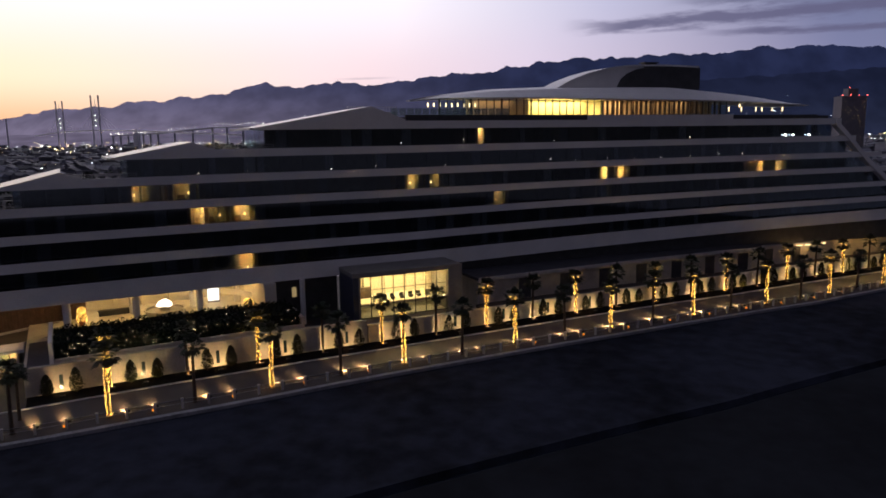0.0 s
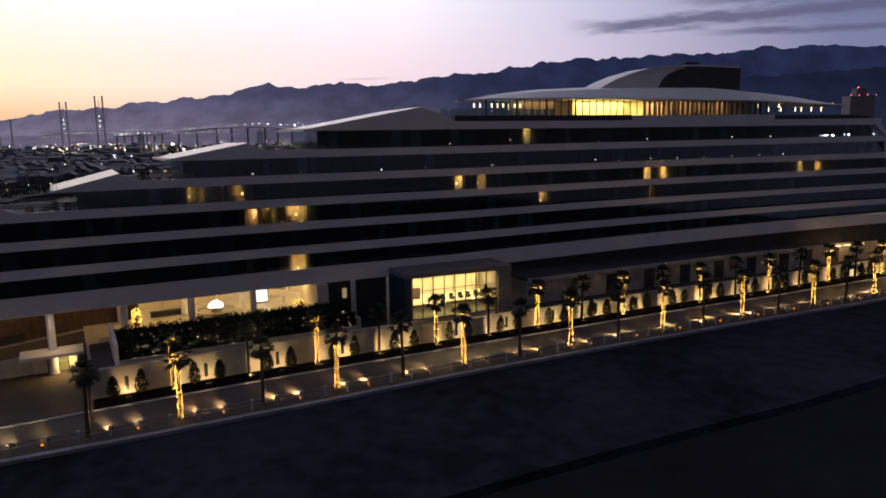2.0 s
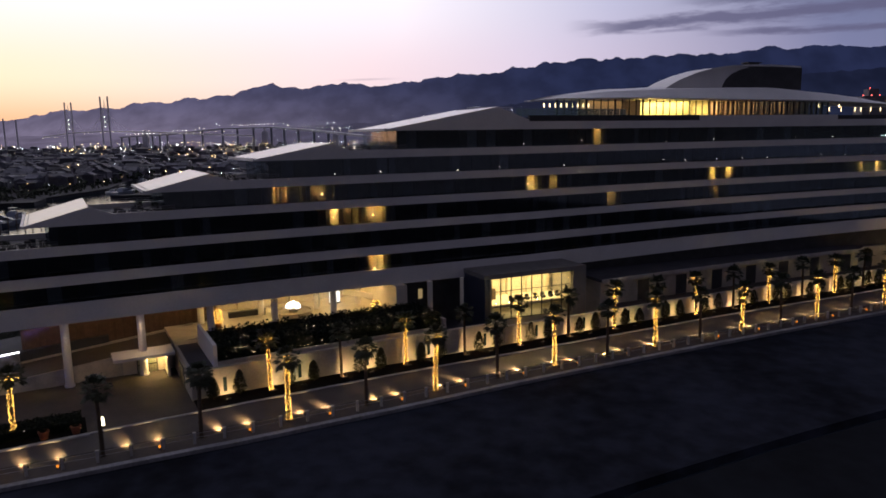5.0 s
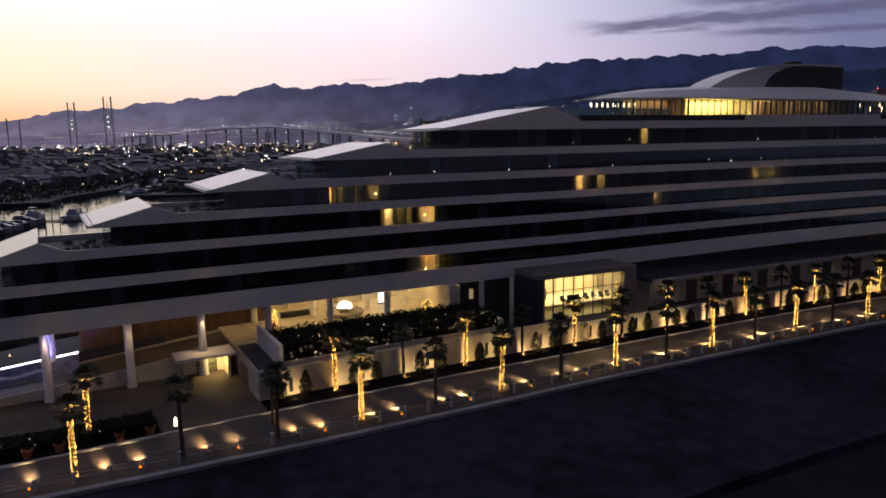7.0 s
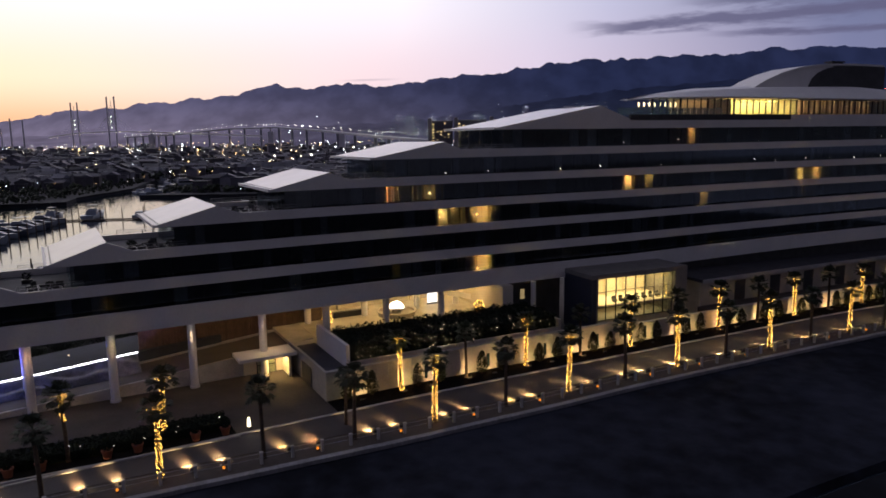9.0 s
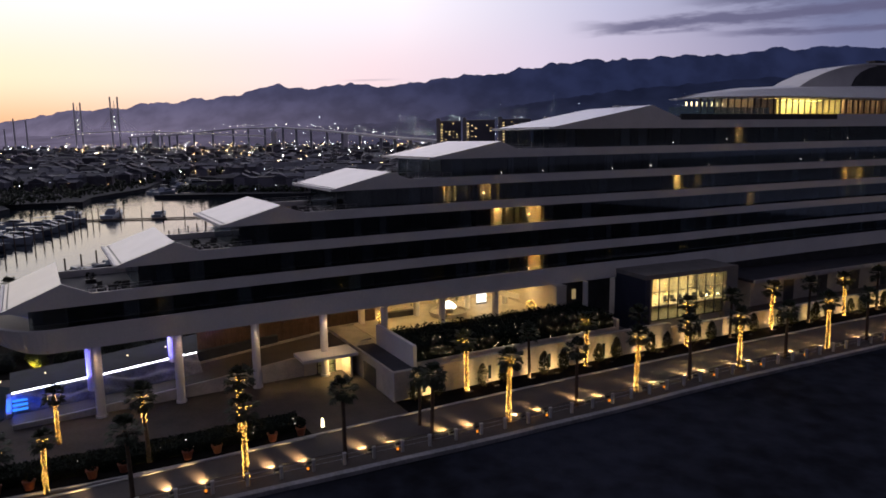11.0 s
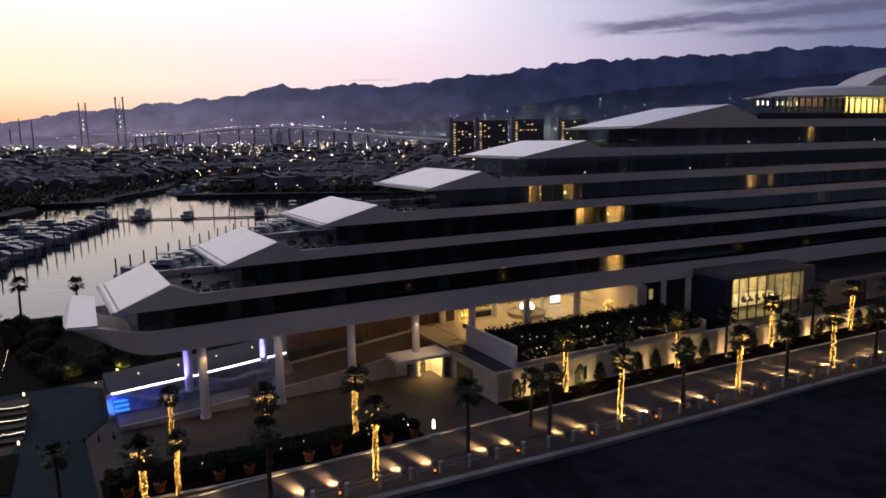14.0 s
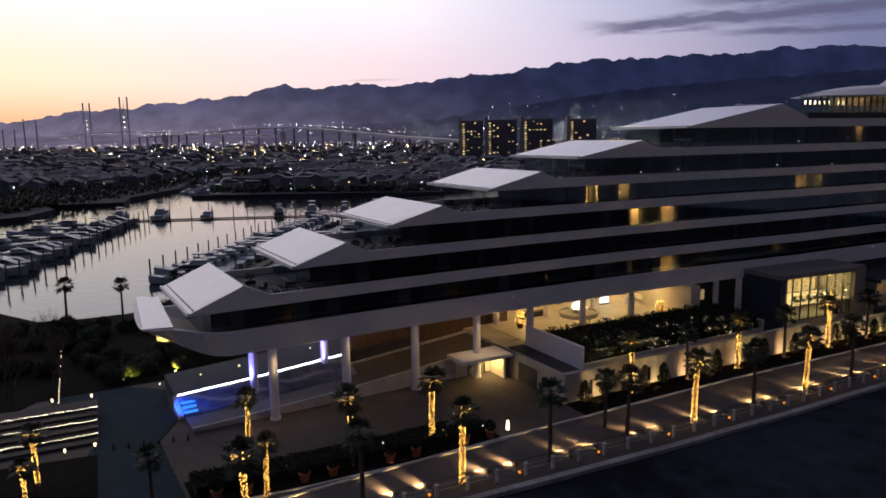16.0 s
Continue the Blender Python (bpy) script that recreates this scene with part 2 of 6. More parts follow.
def thing(name, at, label, category, group="", kind=""):
    ob = new(name)
    ob.empty_display_size = 0.3
    ob.matrix_basis = at if isinstance(at, Matrix) else Matrix.Translation(at)
    return tagged(ob, label, category, group, kind)


def part(name, mb, mat, parent, label="", smooth=False, at=None):
    """One mesh under a thing or a part. Its points are in the parent's own coordinates, or, with at, in its own pose there."""
    ob = new(name, mb.mesh(name, mat, smooth) if isinstance(mb, Mesher) else mb)
    ob.parent = parent
    if at is not None:
        ob.matrix_basis = at
    return tagged(ob, label)


def solo(name, mb, mat, label, category, group="", kind="", smooth=False):
    return tagged(new(name, mb.mesh(name, mat, smooth)), label, category, group, kind)


# ---- the plan: all runs along the hotel's gently bent front; x is a place on it, off the distance behind it ----
A2, A1, A0 = -0.000984, 0.4797, 121.714


def front(x):
    return A2 * x * x + A1 * x + A0


def slope(x):
    return 2 * A2 * x + A1


def P(x, off, z=0.0):
    n = Vector((-slope(x), 1.0)).normalized()
    return Vector((x + off * n.x, front(x) + off * n.y, z))


def yaw(x):
    return math.degrees(math.atan(slope(x)))


def Q(x, off, z=0.0, turn=0.0):
    p = P(x, off, z)
    return pose(p.x, p.y, p.z, 0, 0, yaw(x) + turn)


def span(a, b, step=3.0):
    n = max(1, round(abs(b - a) / step))
    return [a + (b - a) * i / n for i in range(n + 1)]


def sweep(mb, xs, section):
    """Carries a closed outline of (off, z), which may change with x, along the front."""
    return mb.rings([[P(x, o, z) for o, z in section(x)] for x in xs])


def slab(mb, x0, x1, o0, o1, z0, z1, step=3.0):
    f = lambda o, x: o(x) if callable(o) else o
    return sweep(mb, span(x0, x1, step), lambda x: [(f(o0, x), f(z0, x)), (f(o1, x), f(z0, x)), (f(o1, x), f(z1, x)), (f(o0, x), f(z1, x))])


def run(points):
    xs, os = zip(*points)
    return lambda x: float(np.interp(x, xs, os))


back_row = run([(-110, -14.6), (-60, -14.4), (-20, -13.6), (0, -12.6), (15, -11.4), (48, -8.6), (82, -3.0), (120, 4.0)])
light_row = run([(-110, -21.6), (-82, -22.9), (-70, -23.9), (-57, -24.7), (-40, -24.8), (-25, -24.1), (-10, -23.7), (0, -23.2), (14, -22.5), (35, -20.9), (57, -18.9), (85, -13.2), (120, -5.5)])
quay = lambda x: light_row(x) - 2.6
wall_front = lambda x: back_row(x) + 1.3
PALM0, BAY = -51.7, 8.28

# ---- ground, water, distance ----


land_edge = run([(-160, -58), (-30, -52.7), (10, -51.6), (41, -48), (100, -40), (160, -31)])


def ground_sheet():
    mb = Mesher()
    # the dark open land before the quay
    xs = span(-160, 160, 4)
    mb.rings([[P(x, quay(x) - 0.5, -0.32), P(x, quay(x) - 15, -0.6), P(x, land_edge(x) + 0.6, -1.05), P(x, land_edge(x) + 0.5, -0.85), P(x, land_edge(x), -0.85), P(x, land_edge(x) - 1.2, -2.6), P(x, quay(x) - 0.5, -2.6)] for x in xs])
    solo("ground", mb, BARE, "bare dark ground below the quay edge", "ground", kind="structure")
    # near-black matte ground beyond the low bank
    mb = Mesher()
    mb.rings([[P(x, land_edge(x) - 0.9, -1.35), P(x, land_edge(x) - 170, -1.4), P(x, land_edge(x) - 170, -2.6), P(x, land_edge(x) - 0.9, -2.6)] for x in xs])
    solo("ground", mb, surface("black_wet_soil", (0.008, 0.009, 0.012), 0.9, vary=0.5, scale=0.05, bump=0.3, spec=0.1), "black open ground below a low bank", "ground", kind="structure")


ground_sheet()


def land(name, pts, z, mat, label, category="ground", depth=2.0):
    mb = Mesher()
    mb.rings([[Vector((x, y, z - depth)) for x, y in pts], [Vector((x, y, z)) for x, y in pts]])
    return solo(name, mb, mat, label, category, kind="structure")


# harbour, with the town beyond it
water = Mesher().add([(-900, -200, -1.5), (700, -200, -1.5), (700, 4900, -1.5), (-900, 4900, -1.5)], [(0, 1, 2, 3)])
water.add([(-4900, -200, -1.5), (-900, -200, -1.5), (-900, 4900, -1.5), (-4900, 4900, -1.5), (700, -200, -1.5), (4900, -200, -1.5), (4900, 4900, -1.5), (700, 4900, -1.5)], [(0, 1, 2, 3), (4, 5, 6, 7)])
solo("water", water, WATER, "calm harbour water reflecting the dusk sky", "water", kind="structure")

# the hotel's own ground, behind the quay
mb = Mesher()
slab(mb, -160, 125, quay, 40.0, -2.6, -0.06, 5)
solo("pavement", mb, PAVING, "grey paved forecourt round the hotel", "pavement", kind="structure")
mb = Mesher()
slab(mb, -110, 125, lambda x: light_row(x) + 1.6, lambda x: back_row(x) - 3.0, -0.3, 0.0, 4)
solo("road", mb, ASPHALT, "narrow asphalt promenade road along the quay", "road", kind="structure")
mb = Mesher()
slab(mb, -92, 125, lambda x: back_row(x) - 3.0, lambda x: back_row(x) - 2.72, -0.3, 0.13, 4)
solo("kerb", mb, KERB, "pale concrete kerb edging the promenade road", "kerb", kind="structure")
mb = Mesher()
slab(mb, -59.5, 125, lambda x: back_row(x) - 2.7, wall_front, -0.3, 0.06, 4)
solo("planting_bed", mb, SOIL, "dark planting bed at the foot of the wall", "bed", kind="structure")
mb = Mesher()
sweep(mb, span(-110, 125, 4), lambda x: [(quay(x) - 0.55, -2.6), (quay(x) + 0.25, -2.6), (quay(x) + 0.25, 0.06), (quay(x) + 0.19, 0.10), (quay(x) - 0.49, 0.10), (quay(x) - 0.55, 0.06)])
solo("quay_wall", mb, QUAY, "grey stained concrete quay wall with a raised coping", "wall", kind="structure")

# far land round the basin
TOWN = surface("dark_town_ground", (0.026, 0.027, 0.032), 0.95, vary=0.4, scale=0.02)
land("far_bank", [(-4500, 596), (-282, 594), (-240, 560), (-218, 500), (-206, 420), (-227, 393), (-145, 398), (-60, 398), (140, 360), (700, 340), (4500, 900), (4500, 4850), (-4500, 4850)], 0.4, TOWN, "dark built-up land across the harbour")
land("near_bank", [(-4500, 250), (-268, 266), (-256, 288), (-262, 318), (-280, 338), (-246, 352), (-257, 380), (-259, 450), (-284, 530), (-292, 592), (-4500, 594)], 0.5, TOWN, "dark wooded bank of the harbour")
land("garden", [(-190, 20), (-122, 40), (-117, 78.5), (-108.5, 84), (-97.5, 91), (-88, 98), (-60, 128), (-75, 150), (-112, 134), (-120, 131), (-127, 122), (-134, 118), (-141, 116), (-152, 122), (-200, 125)], 0.02, SOIL, "dark planted garden at the water's edge")

RIDGE = [(-48, 1.6), (-38, 1.5), (-34, 1.53), (-30.6, 2.2), (-26.9, 2.5), (-23, 2.93), (-18.9, 3.36), (-15.7, 4.18), (-13.3, 3.97), (-10.2, 4.32), (-8, 3.91), (-4.8, 4.54), (-1.2, 4.85), (2, 5.1), (6, 5.66), (10.4, 5.82), (14.6, 5.94), (16.7, 5.8), (21.3, 5.95), (25.7, 5.98), (29.7, 5.47), (38, 4.8), (48, 4)]
FOOT = [(-48, 0.3), (-20, 0.6), (-11, 1.1), (-4.2, 1.4), (0.3, 2.13), (7, 3.0), (11.4, 3.5), (19.6, 3.94), (29, 4.2), (48, 3.8)]


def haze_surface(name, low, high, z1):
    """Far hillside backdrop; dusk haze is painted into its emission, paler low down."""
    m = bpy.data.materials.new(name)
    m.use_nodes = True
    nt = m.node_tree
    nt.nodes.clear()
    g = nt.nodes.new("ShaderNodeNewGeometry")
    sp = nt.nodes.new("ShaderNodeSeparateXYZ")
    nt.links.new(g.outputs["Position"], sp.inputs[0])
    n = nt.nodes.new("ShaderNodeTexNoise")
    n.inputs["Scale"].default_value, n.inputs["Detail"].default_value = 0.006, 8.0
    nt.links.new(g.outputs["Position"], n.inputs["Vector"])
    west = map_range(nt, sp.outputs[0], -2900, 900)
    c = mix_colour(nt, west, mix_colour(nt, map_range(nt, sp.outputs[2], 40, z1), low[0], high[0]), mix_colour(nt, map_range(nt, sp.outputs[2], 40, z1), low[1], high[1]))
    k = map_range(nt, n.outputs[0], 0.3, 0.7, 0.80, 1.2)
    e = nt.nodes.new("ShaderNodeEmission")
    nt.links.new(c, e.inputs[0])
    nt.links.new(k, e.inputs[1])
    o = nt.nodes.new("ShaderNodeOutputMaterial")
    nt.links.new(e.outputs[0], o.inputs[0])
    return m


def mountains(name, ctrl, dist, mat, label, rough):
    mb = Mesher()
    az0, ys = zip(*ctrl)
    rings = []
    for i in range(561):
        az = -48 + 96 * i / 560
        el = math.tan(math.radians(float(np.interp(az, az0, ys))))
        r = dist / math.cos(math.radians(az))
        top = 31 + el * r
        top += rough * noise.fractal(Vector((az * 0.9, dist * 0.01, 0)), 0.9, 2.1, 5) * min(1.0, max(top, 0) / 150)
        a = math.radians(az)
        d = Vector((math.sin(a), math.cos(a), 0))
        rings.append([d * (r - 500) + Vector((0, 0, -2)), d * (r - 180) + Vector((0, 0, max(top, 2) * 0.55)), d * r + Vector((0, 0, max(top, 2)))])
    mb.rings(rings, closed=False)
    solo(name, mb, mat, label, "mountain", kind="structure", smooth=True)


mountains("backdrop", RIDGE, 4650, haze_surface("far_hills", ((0.165, 0.14, 0.215), (0.018, 0.023, 0.055)), ((0.080, 0.077, 0.150), (0.015, 0.020, 0.056)), 420), "blue forested mountain ridge with evening haze painted into its glow", 24)
mountains("backdrop", FOOT, 4000, haze_surface("near_hills", ((0.13, 0.11, 0.17), (0.015, 0.019, 0.043)), ((0.062, 0.058, 0.11), (0.010, 0.013, 0.034)), 300), "dark foothill with evening haze painted into its glow", 12)

# unseen hills added behind the camera; they keep low sky out of the glass
mb = Mesher()
rings = []
for i in range(133):
    a = math.radians(50 + 260 * i / 132)
    d = Vector((math.sin(a), math.cos(a), 0))
    top = 150 + 60 * noise.fractal(Vector((i * 0.13, 2.0, 0)), 0.9, 2.1, 4)
    rings.append([d * 2300 + Vector((0, 0, -3)), d * 2450 + Vector((0, 0, top * 0.6)), d * 2600 + Vector((0, 0, top))])
mb.rings(rings, closed=False)
solo("backdrop", mb, surface("dark_far_hills", (0.03, 0.032, 0.035), 0.95, vary=0.3, scale=0.01), "unseen dark hills added behind the view to darken glass reflections", "hills", kind="structure", smooth=True)

# ---- the hotel ----
hotel = thing("hotel", P(-20, 8, 0), "long white ship-shaped hotel with dark glass storeys at dusk", "hotel")
ORIGIN = hotel.matrix_basis.inverted()


def hpart(name, mb, mat, label="", parent=None, smooth=False):
    ob = new(name, mb.mesh(name, mat, smooth))
    ob.parent = parent or hotel
    ob.matrix_parent_inverse = ORIGIN if parent is None else Matrix()
    return tagged(ob, label)


DEPTH = 17.0
LOWS = [8.3, 13.2, 17.0, 20.7, 24.3, 28.0, 32.0]
TOPS = [10.9, 14.5, 18.2, 21.9, 25.5, 29.2, 33.3]
TIPS = [-89.5, -93.0, -83.5, -73.6, -61.6, -49.3, -32.0]
APEX = [None, -88.0, -78.0, -67.2, -54.4, -39.3, -14.7]
PEAK = [None, 15.8, 19.4, 22.9, 26.5, 30.3, 35.6]
END = [118, 112, 106, 98, 92, 85, 81]


SHEER = [1.8, 1.3, 1.0, 0.75, 0.45, 0.35, 0.0]


def rise(k, x):
    """The decks' sheer towards the stern."""
    return SHEER[k] * min(1.5, max(0.0, (x + 10) / 72))


def low(k, x):
    return LOWS[k] + rise(k, x)


def high(k, x):
    return TOPS[k] + rise(k, x) * 0.9


def band_top(k, x):
    if k == 0:
        return high(0, x)
    t, a = TIPS[k], APEX[k]
    low = LOWS[k] + 0.18
    if x <= a:
        return low + (PEAK[k] - low) * (x - t) / (a - t)
    fall = 2.4 if k < 6 else 6.0
    if x <= a + fall:
        return PEAK[k] + (TOPS[k] - PEAK[k]) * (x - a) / fall
    return high(k, x)


for k in range(1, 7):
    fall = 2.4 if k < 6 else 6.0
    xs = [TIPS[k], APEX[k], APEX[k] + fall] + span(APEX[k] + fall, END[k], 4)[1:]
    mb = Mesher()
    # front parapet band and the floor slab behind it
    sweep(mb, xs, lambda x: [(0.0, low(k, x)), (0.35, low(k, x)), (0.35, band_top(k, x)), (0.0, band_top(k, x))])
    hpart("parapet_band", mb, WHITE, "smooth white horizontal parapet band")
    mb = Mesher()
    slab(mb, APEX[k] + 0.2, END[k] - 0.2, 0.36, DEPTH - 0.4, lambda x: low(k, x) + 0.1, lambda x: low(k, x) + 0.45, 4)
    hpart("floor_slab", mb, SLATE)
    mb = Mesher()
    slab(mb, APEX[k] - 0.5, END[k], DEPTH - 0.35, DEPTH, lambda x: low(k, x), lambda x: high(k, x), 4)
    hpart("back_parapet", mb, WHITE)
    # sloping roof panel over the stepped end, with a lip along its low edge
    mb = Mesher()
    t, a, zl, zh = TIPS[k], APEX[k], LOWS[k] + 0.22, PEAK[k] + 0.04
    for o0, o1 in ((0.02, DEPTH),):
        xs2 = [t + 0.25, a]
        mb.rings([[P(x, o0, z), P(x, o1, z), P(x, o1, z - 0.22), P(x, o0, z - 0.22)] for x, z in zip(xs2, (zl, zh))])
    roofp = hpart("roof_panel", mb, ROOF_PANEL, "pale sloping roof panel")
    mb = Mesher()
    mb.rings([[P(x, o, z) for o in (0.02, DEPTH) for z in ((LOWS[k], zl + 0.12) if o == 0.02 else (zl + 0.12, LOWS[k]))] for x in (t - 0.02, t + 0.22)])
    hpart("roof_lip", mb, WHITE)
    # raised dark strip near the lip, standing in for a shaded recess line
    mb = Mesher()
    s = (zh - zl) / (a - t)
    mb.rings([[P(x, o, zl + s * (x - t - 0.25) + dz) for o, dz in ((0.5, 0.01), (DEPTH - 0.4, 0.01), (DEPTH - 0.4, 0.035), (0.5, 0.035))] for x in (t + 0.55, t + 0.68)])
    hpart("gutter", mb, DARK_METAL)


# hull: the lowest, deeper band, with its rounded bow
def hull_low(x):
    return low(0, x)


mb = Mesher()
sweep(mb, span(-89.5, END[0], 4), lambda x: [(0.0, low(0, x)), (0.4, low(0, x)), (0.4, high(0, x)), (0.0, high(0, x))])
# the bow sweeps back in plan, flaring outwards and up to the edge of its panel: foot, foot height, top, top height
BOW = [(-89.5, 0.0, 8.3, -89.5, 0.0, 10.9), (-91.0, 0.6, 8.5, -91.6, 0.1, 11.15), (-92.5, 1.3, 9.2, -94.1, 0.7, 11.9), (-93.9, 2.4, 10.1, -96.35, 1.2, 12.1), (-94.7, 5.0, 10.5, -96.6, 5.0, 12.15), (-94.7, 9.5, 10.6, -96.2, 10.5, 12.25), (-94.4, 14.5, 10.6, -95.4, 17.0, 12.35)]
smooth_bow = []
for i in range(len(BOW) - 1):
    p0, p1, p2, p3 = (np.array(BOW[min(max(j, 0), len(BOW) - 1)]) for j in (i - 1, i, i + 1, i + 2))
    for s in (0.0, 0.25, 0.5, 0.75) if i < len(BOW) - 2 else (0.0, 0.25, 0.5, 0.75, 1.0):
        v = 0.5 * (2 * p1 + (p2 - p0) * s + (2 * p0 - 5 * p1 + 4 * p2 - p3) * s * s + (3 * p1 - p0 - 3 * p2 + p3) * s ** 3)
        smooth_bow.append([float(u) for u in v])
BOW = smooth_bow
mb.rings([[P(bx, bo, bz), P(bx + 0.4, bo + 0.3, bz), P(tx + 0.4, to + 0.3, tz), P(tx, to, tz)] for bx, bo, bz, tx, to, tz in BOW])
hpart("hull_band", mb, WHITE, "deep white hull-like band with a rounded bow")
mb = Mesher()
slab(mb, -89.5, END[0] - 1, 0.41, DEPTH - 0.4, lambda x: low(0, x) + 0.05, lambda x: low(0, x) + 0.5, 4)
floor_ = [P(b[0], b[1], b[2] + 0.06) for b in BOW] + [P(-89.5, 15.0, LOWS[0] + 0.06)]
mb.rings([[p for p in floor_], [p + Vector((0, 0, 0.3)) for p in floor_]])
hpart("soffit", mb, PLASTER, "pale soffit under the lowest storey")
mb = Mesher()
slab(mb, -94, END[0], DEPTH - 0.35, DEPTH, lambda x: low(0, x), lambda x: high(0, x), 4)
hpart("back_parapet", mb, WHITE)
# bow panel
mb = Mesher()
quad = [P(-94.1, 0.85, 12.2), P(-96.5, 1.2, 12.3), P(-95.35, 17.2, 12.55), P(-93.4, 15.2, 12.5)]
mb.rings([[p - Vector((0, 0, 0.25)) for p in quad], quad])
hpart("roof_panel", mb, ROOF_PANEL, "pale sloping bow panel")


# glazed storeys between the bands
PANE_W = 3.55
pane_me = {}


def pane_mesh(w, h):
    key = (round(w, 2), round(h, 2))
    if key not in pane_me:
        mb = Mesher().box(-w / 2, w / 2, -0.015, 0.015, 0, h)
        pane_me[key] = mb.mesh("window_pane", GLASS)
    return (pane_me[key],)


def put(me, name, m, parent=None, label=""):
    ob = new(name, me)
    ob.parent = parent or hotel
    ob.matrix_parent_inverse = ORIGIN
    ob.matrix_basis = m
    return tagged(ob, label)


STOREY = []
RECESS = 1.5
for k in range(6):
    z0, z1 = LOWS[k] + (0.5 if k else 0.55), LOWS[k + 1] + 0.1
    x0, x1 = TIPS[k + 1] + 2.2, END[k + 1] - 1
    n = round((x1 - x0) * 1.12 / PANE_W)
    STOREY.append((z0, z1, x0, x1, n))
    for i in range(n):
        xc = x0 + (x1 - x0) * (i + 0.5) / n
        za, zb = low(k, xc) + 0.5, low(k + 1, xc) + 0.1
        w = (P(x0 + (x1 - x0) * (i + 1) / n, RECESS) - P(x0 + (x1 - x0) * i / n, RECESS)).length - 0.012
        put(pane_mesh(round(w, 2), round(zb - za, 1))[0], "window_pane", Q(xc, RECESS, za))
    mb = Mesher()
    for i in range(n + 1):
        xc = x0 + (x1 - x0) * i / n
        mb.box(-0.02, 0.02, 0.02, 0.09, low(k, xc) + 0.45, low(k + 1, xc) + 0.12, Q(xc, RECESS, 0))
    hpart("mullions", mb, DARK_METAL, "thin dark mullions between the panes")["kind"] = "stuff"
    # room partitions and the corridor wall inside
    mb = Mesher()
    slab(mb, x0 + 0.5, x1, 9.0, 9.2, lambda x: low(k, x) + 0.4, lambda x: low(k + 1, x) + 0.2, 6)
    for i in range(1, n, 2):
        xc = x0 + (x1 - x0) * i / n
        mb.box(-0.1, 0.1, RECESS + 0.3, 9.0, low(k, xc) + 0.4, low(k + 1, xc) + 0.15, Q(xc, 0, 0))
    hpart("inner_wall", mb, ROOM_WALL, "dim room walls behind the glass")
    # half-drawn curtains in the dark rooms
    for i in range(n):
        roll_ = noise.noise(Vector((i * 1.7, k * 5.3, 0.4)))
        if roll_ < -0.05:
            continue
        xc = x0 + (x1 - x0) * (i + (0.22 if roll_ < 0.2 else 0.74)) / n
        za, zb = low(k, xc) + 0.5, low(k + 1, xc)
        wide = 0.5 if roll_ < 0.12 else 0.85
        key = ("c", wide, round(zb - za, 1))
        if key not in pane_me:
            mb = Mesher()
            pts = [Vector((-wide + wide * j / 7, 0.05 * (j % 2), 0)) for j in range(15)]
            up = Vector((0, 0, key[2] - 0.02))
            mb.rings([[p for p in pts] + [p + Vector((0, 0.02, 0)) for p in pts[::-1]], [p + up for p in pts] + [p + up + Vector((0, 0.02, 0)) for p in pts[::-1]]])
            pane_me[key] = mb.mesh("curtain", SHEER_CURTAIN)
        put(pane_me[key], "curtain", Q(xc, RECESS + 0.35, za))
    # glazed end wall under the sloping roof
    mb = Mesher()
    for o in (1.6, 5.4, 9.2, 13.0):
        mb.box(-0.015, 0.015, o, o + 3.6, z0, z1 + 0.2, Q(x0, 0, 0))
    hpart("end_glazing", mb, GLASS, "dark glass end wall of the storey")

# ---- columns ----
col = Mesher()
col.tube([(0, 0, z) for z in (0, 0.25, 0.26, 8.3)], [0.62, 0.62, 0.50, 0.50], 24)
col_me = col.mesh("column", WHITE, False)
for x, o, z in [(-85.7, 0.4, 0), (-78.4, 0.3, 0), (-70.6, 0.4, 0), (-63.0, 0.3, 0), (-55.2, 1.2, 0), (-47.4, 1.2, 0), (-39.6, 1.2, 0), (-86.0, 7.6, 0), (-77.9, 9.5, 0), (-55.2, 10.0, 0), (-47.4, 10.0, 0), (-39.6, 10.0, 0), (-33.5, 10.0, 0)]:
    put(col_me, "column", Q(x, o, z), label="round white column carrying the hull")
mb = Mesher().tube([(0, 0, 0), (0, 0, 8.3)], 0.42, 16)
hpart("column", mb, WHITE, "slim pale column at the court's end").matrix_basis = Q(-26.0, -0.4, 0)

# ---- driveway ramp, cascade and court ----
ramp_z = run([(-100, 0.02), (-90, 0.2), (-80, 0.85), (-75, 1.3), (-70, 1.85), (-62, 2.75), (-56, 3.5), (-20, 3.5)])
mb = Mesher()
slab(mb, -93.0, -56.0, 2.0, 9.9, -0.3, ramp_z, 2)
solo("ramp", mb, ASPHALT, "curved asphalt ramp rising to the hotel court", "ramp", kind="structure")
mb = Mesher()
slab(mb, -93.0, -56.8, 1.62, 1.98, -0.3, lambda x: ramp_z(x) + 0.3, 2)
solo("ramp_kerb", mb, KERB, "pale retaining kerb of the ramp", "kerb", kind="structure")
mb = Mesher()
slab(mb, -75.2, -56.2, 9.9, 10.3, -0.3, lambda x: ramp_z(x) + 0.28, 2)
solo("ramp_kerb", mb, KERB, "pale kerb at the far side of the ramp", "kerb", kind="structure")
mb = Mesher()
slab(mb, -75.0, -53.0, 11.05, 11.3, 0, 8.3, 3)
timber = solo("wall_timber", mb, BROWN, "brown vertical timber wall behind the ramp", "wall", kind="structure")
n = 64
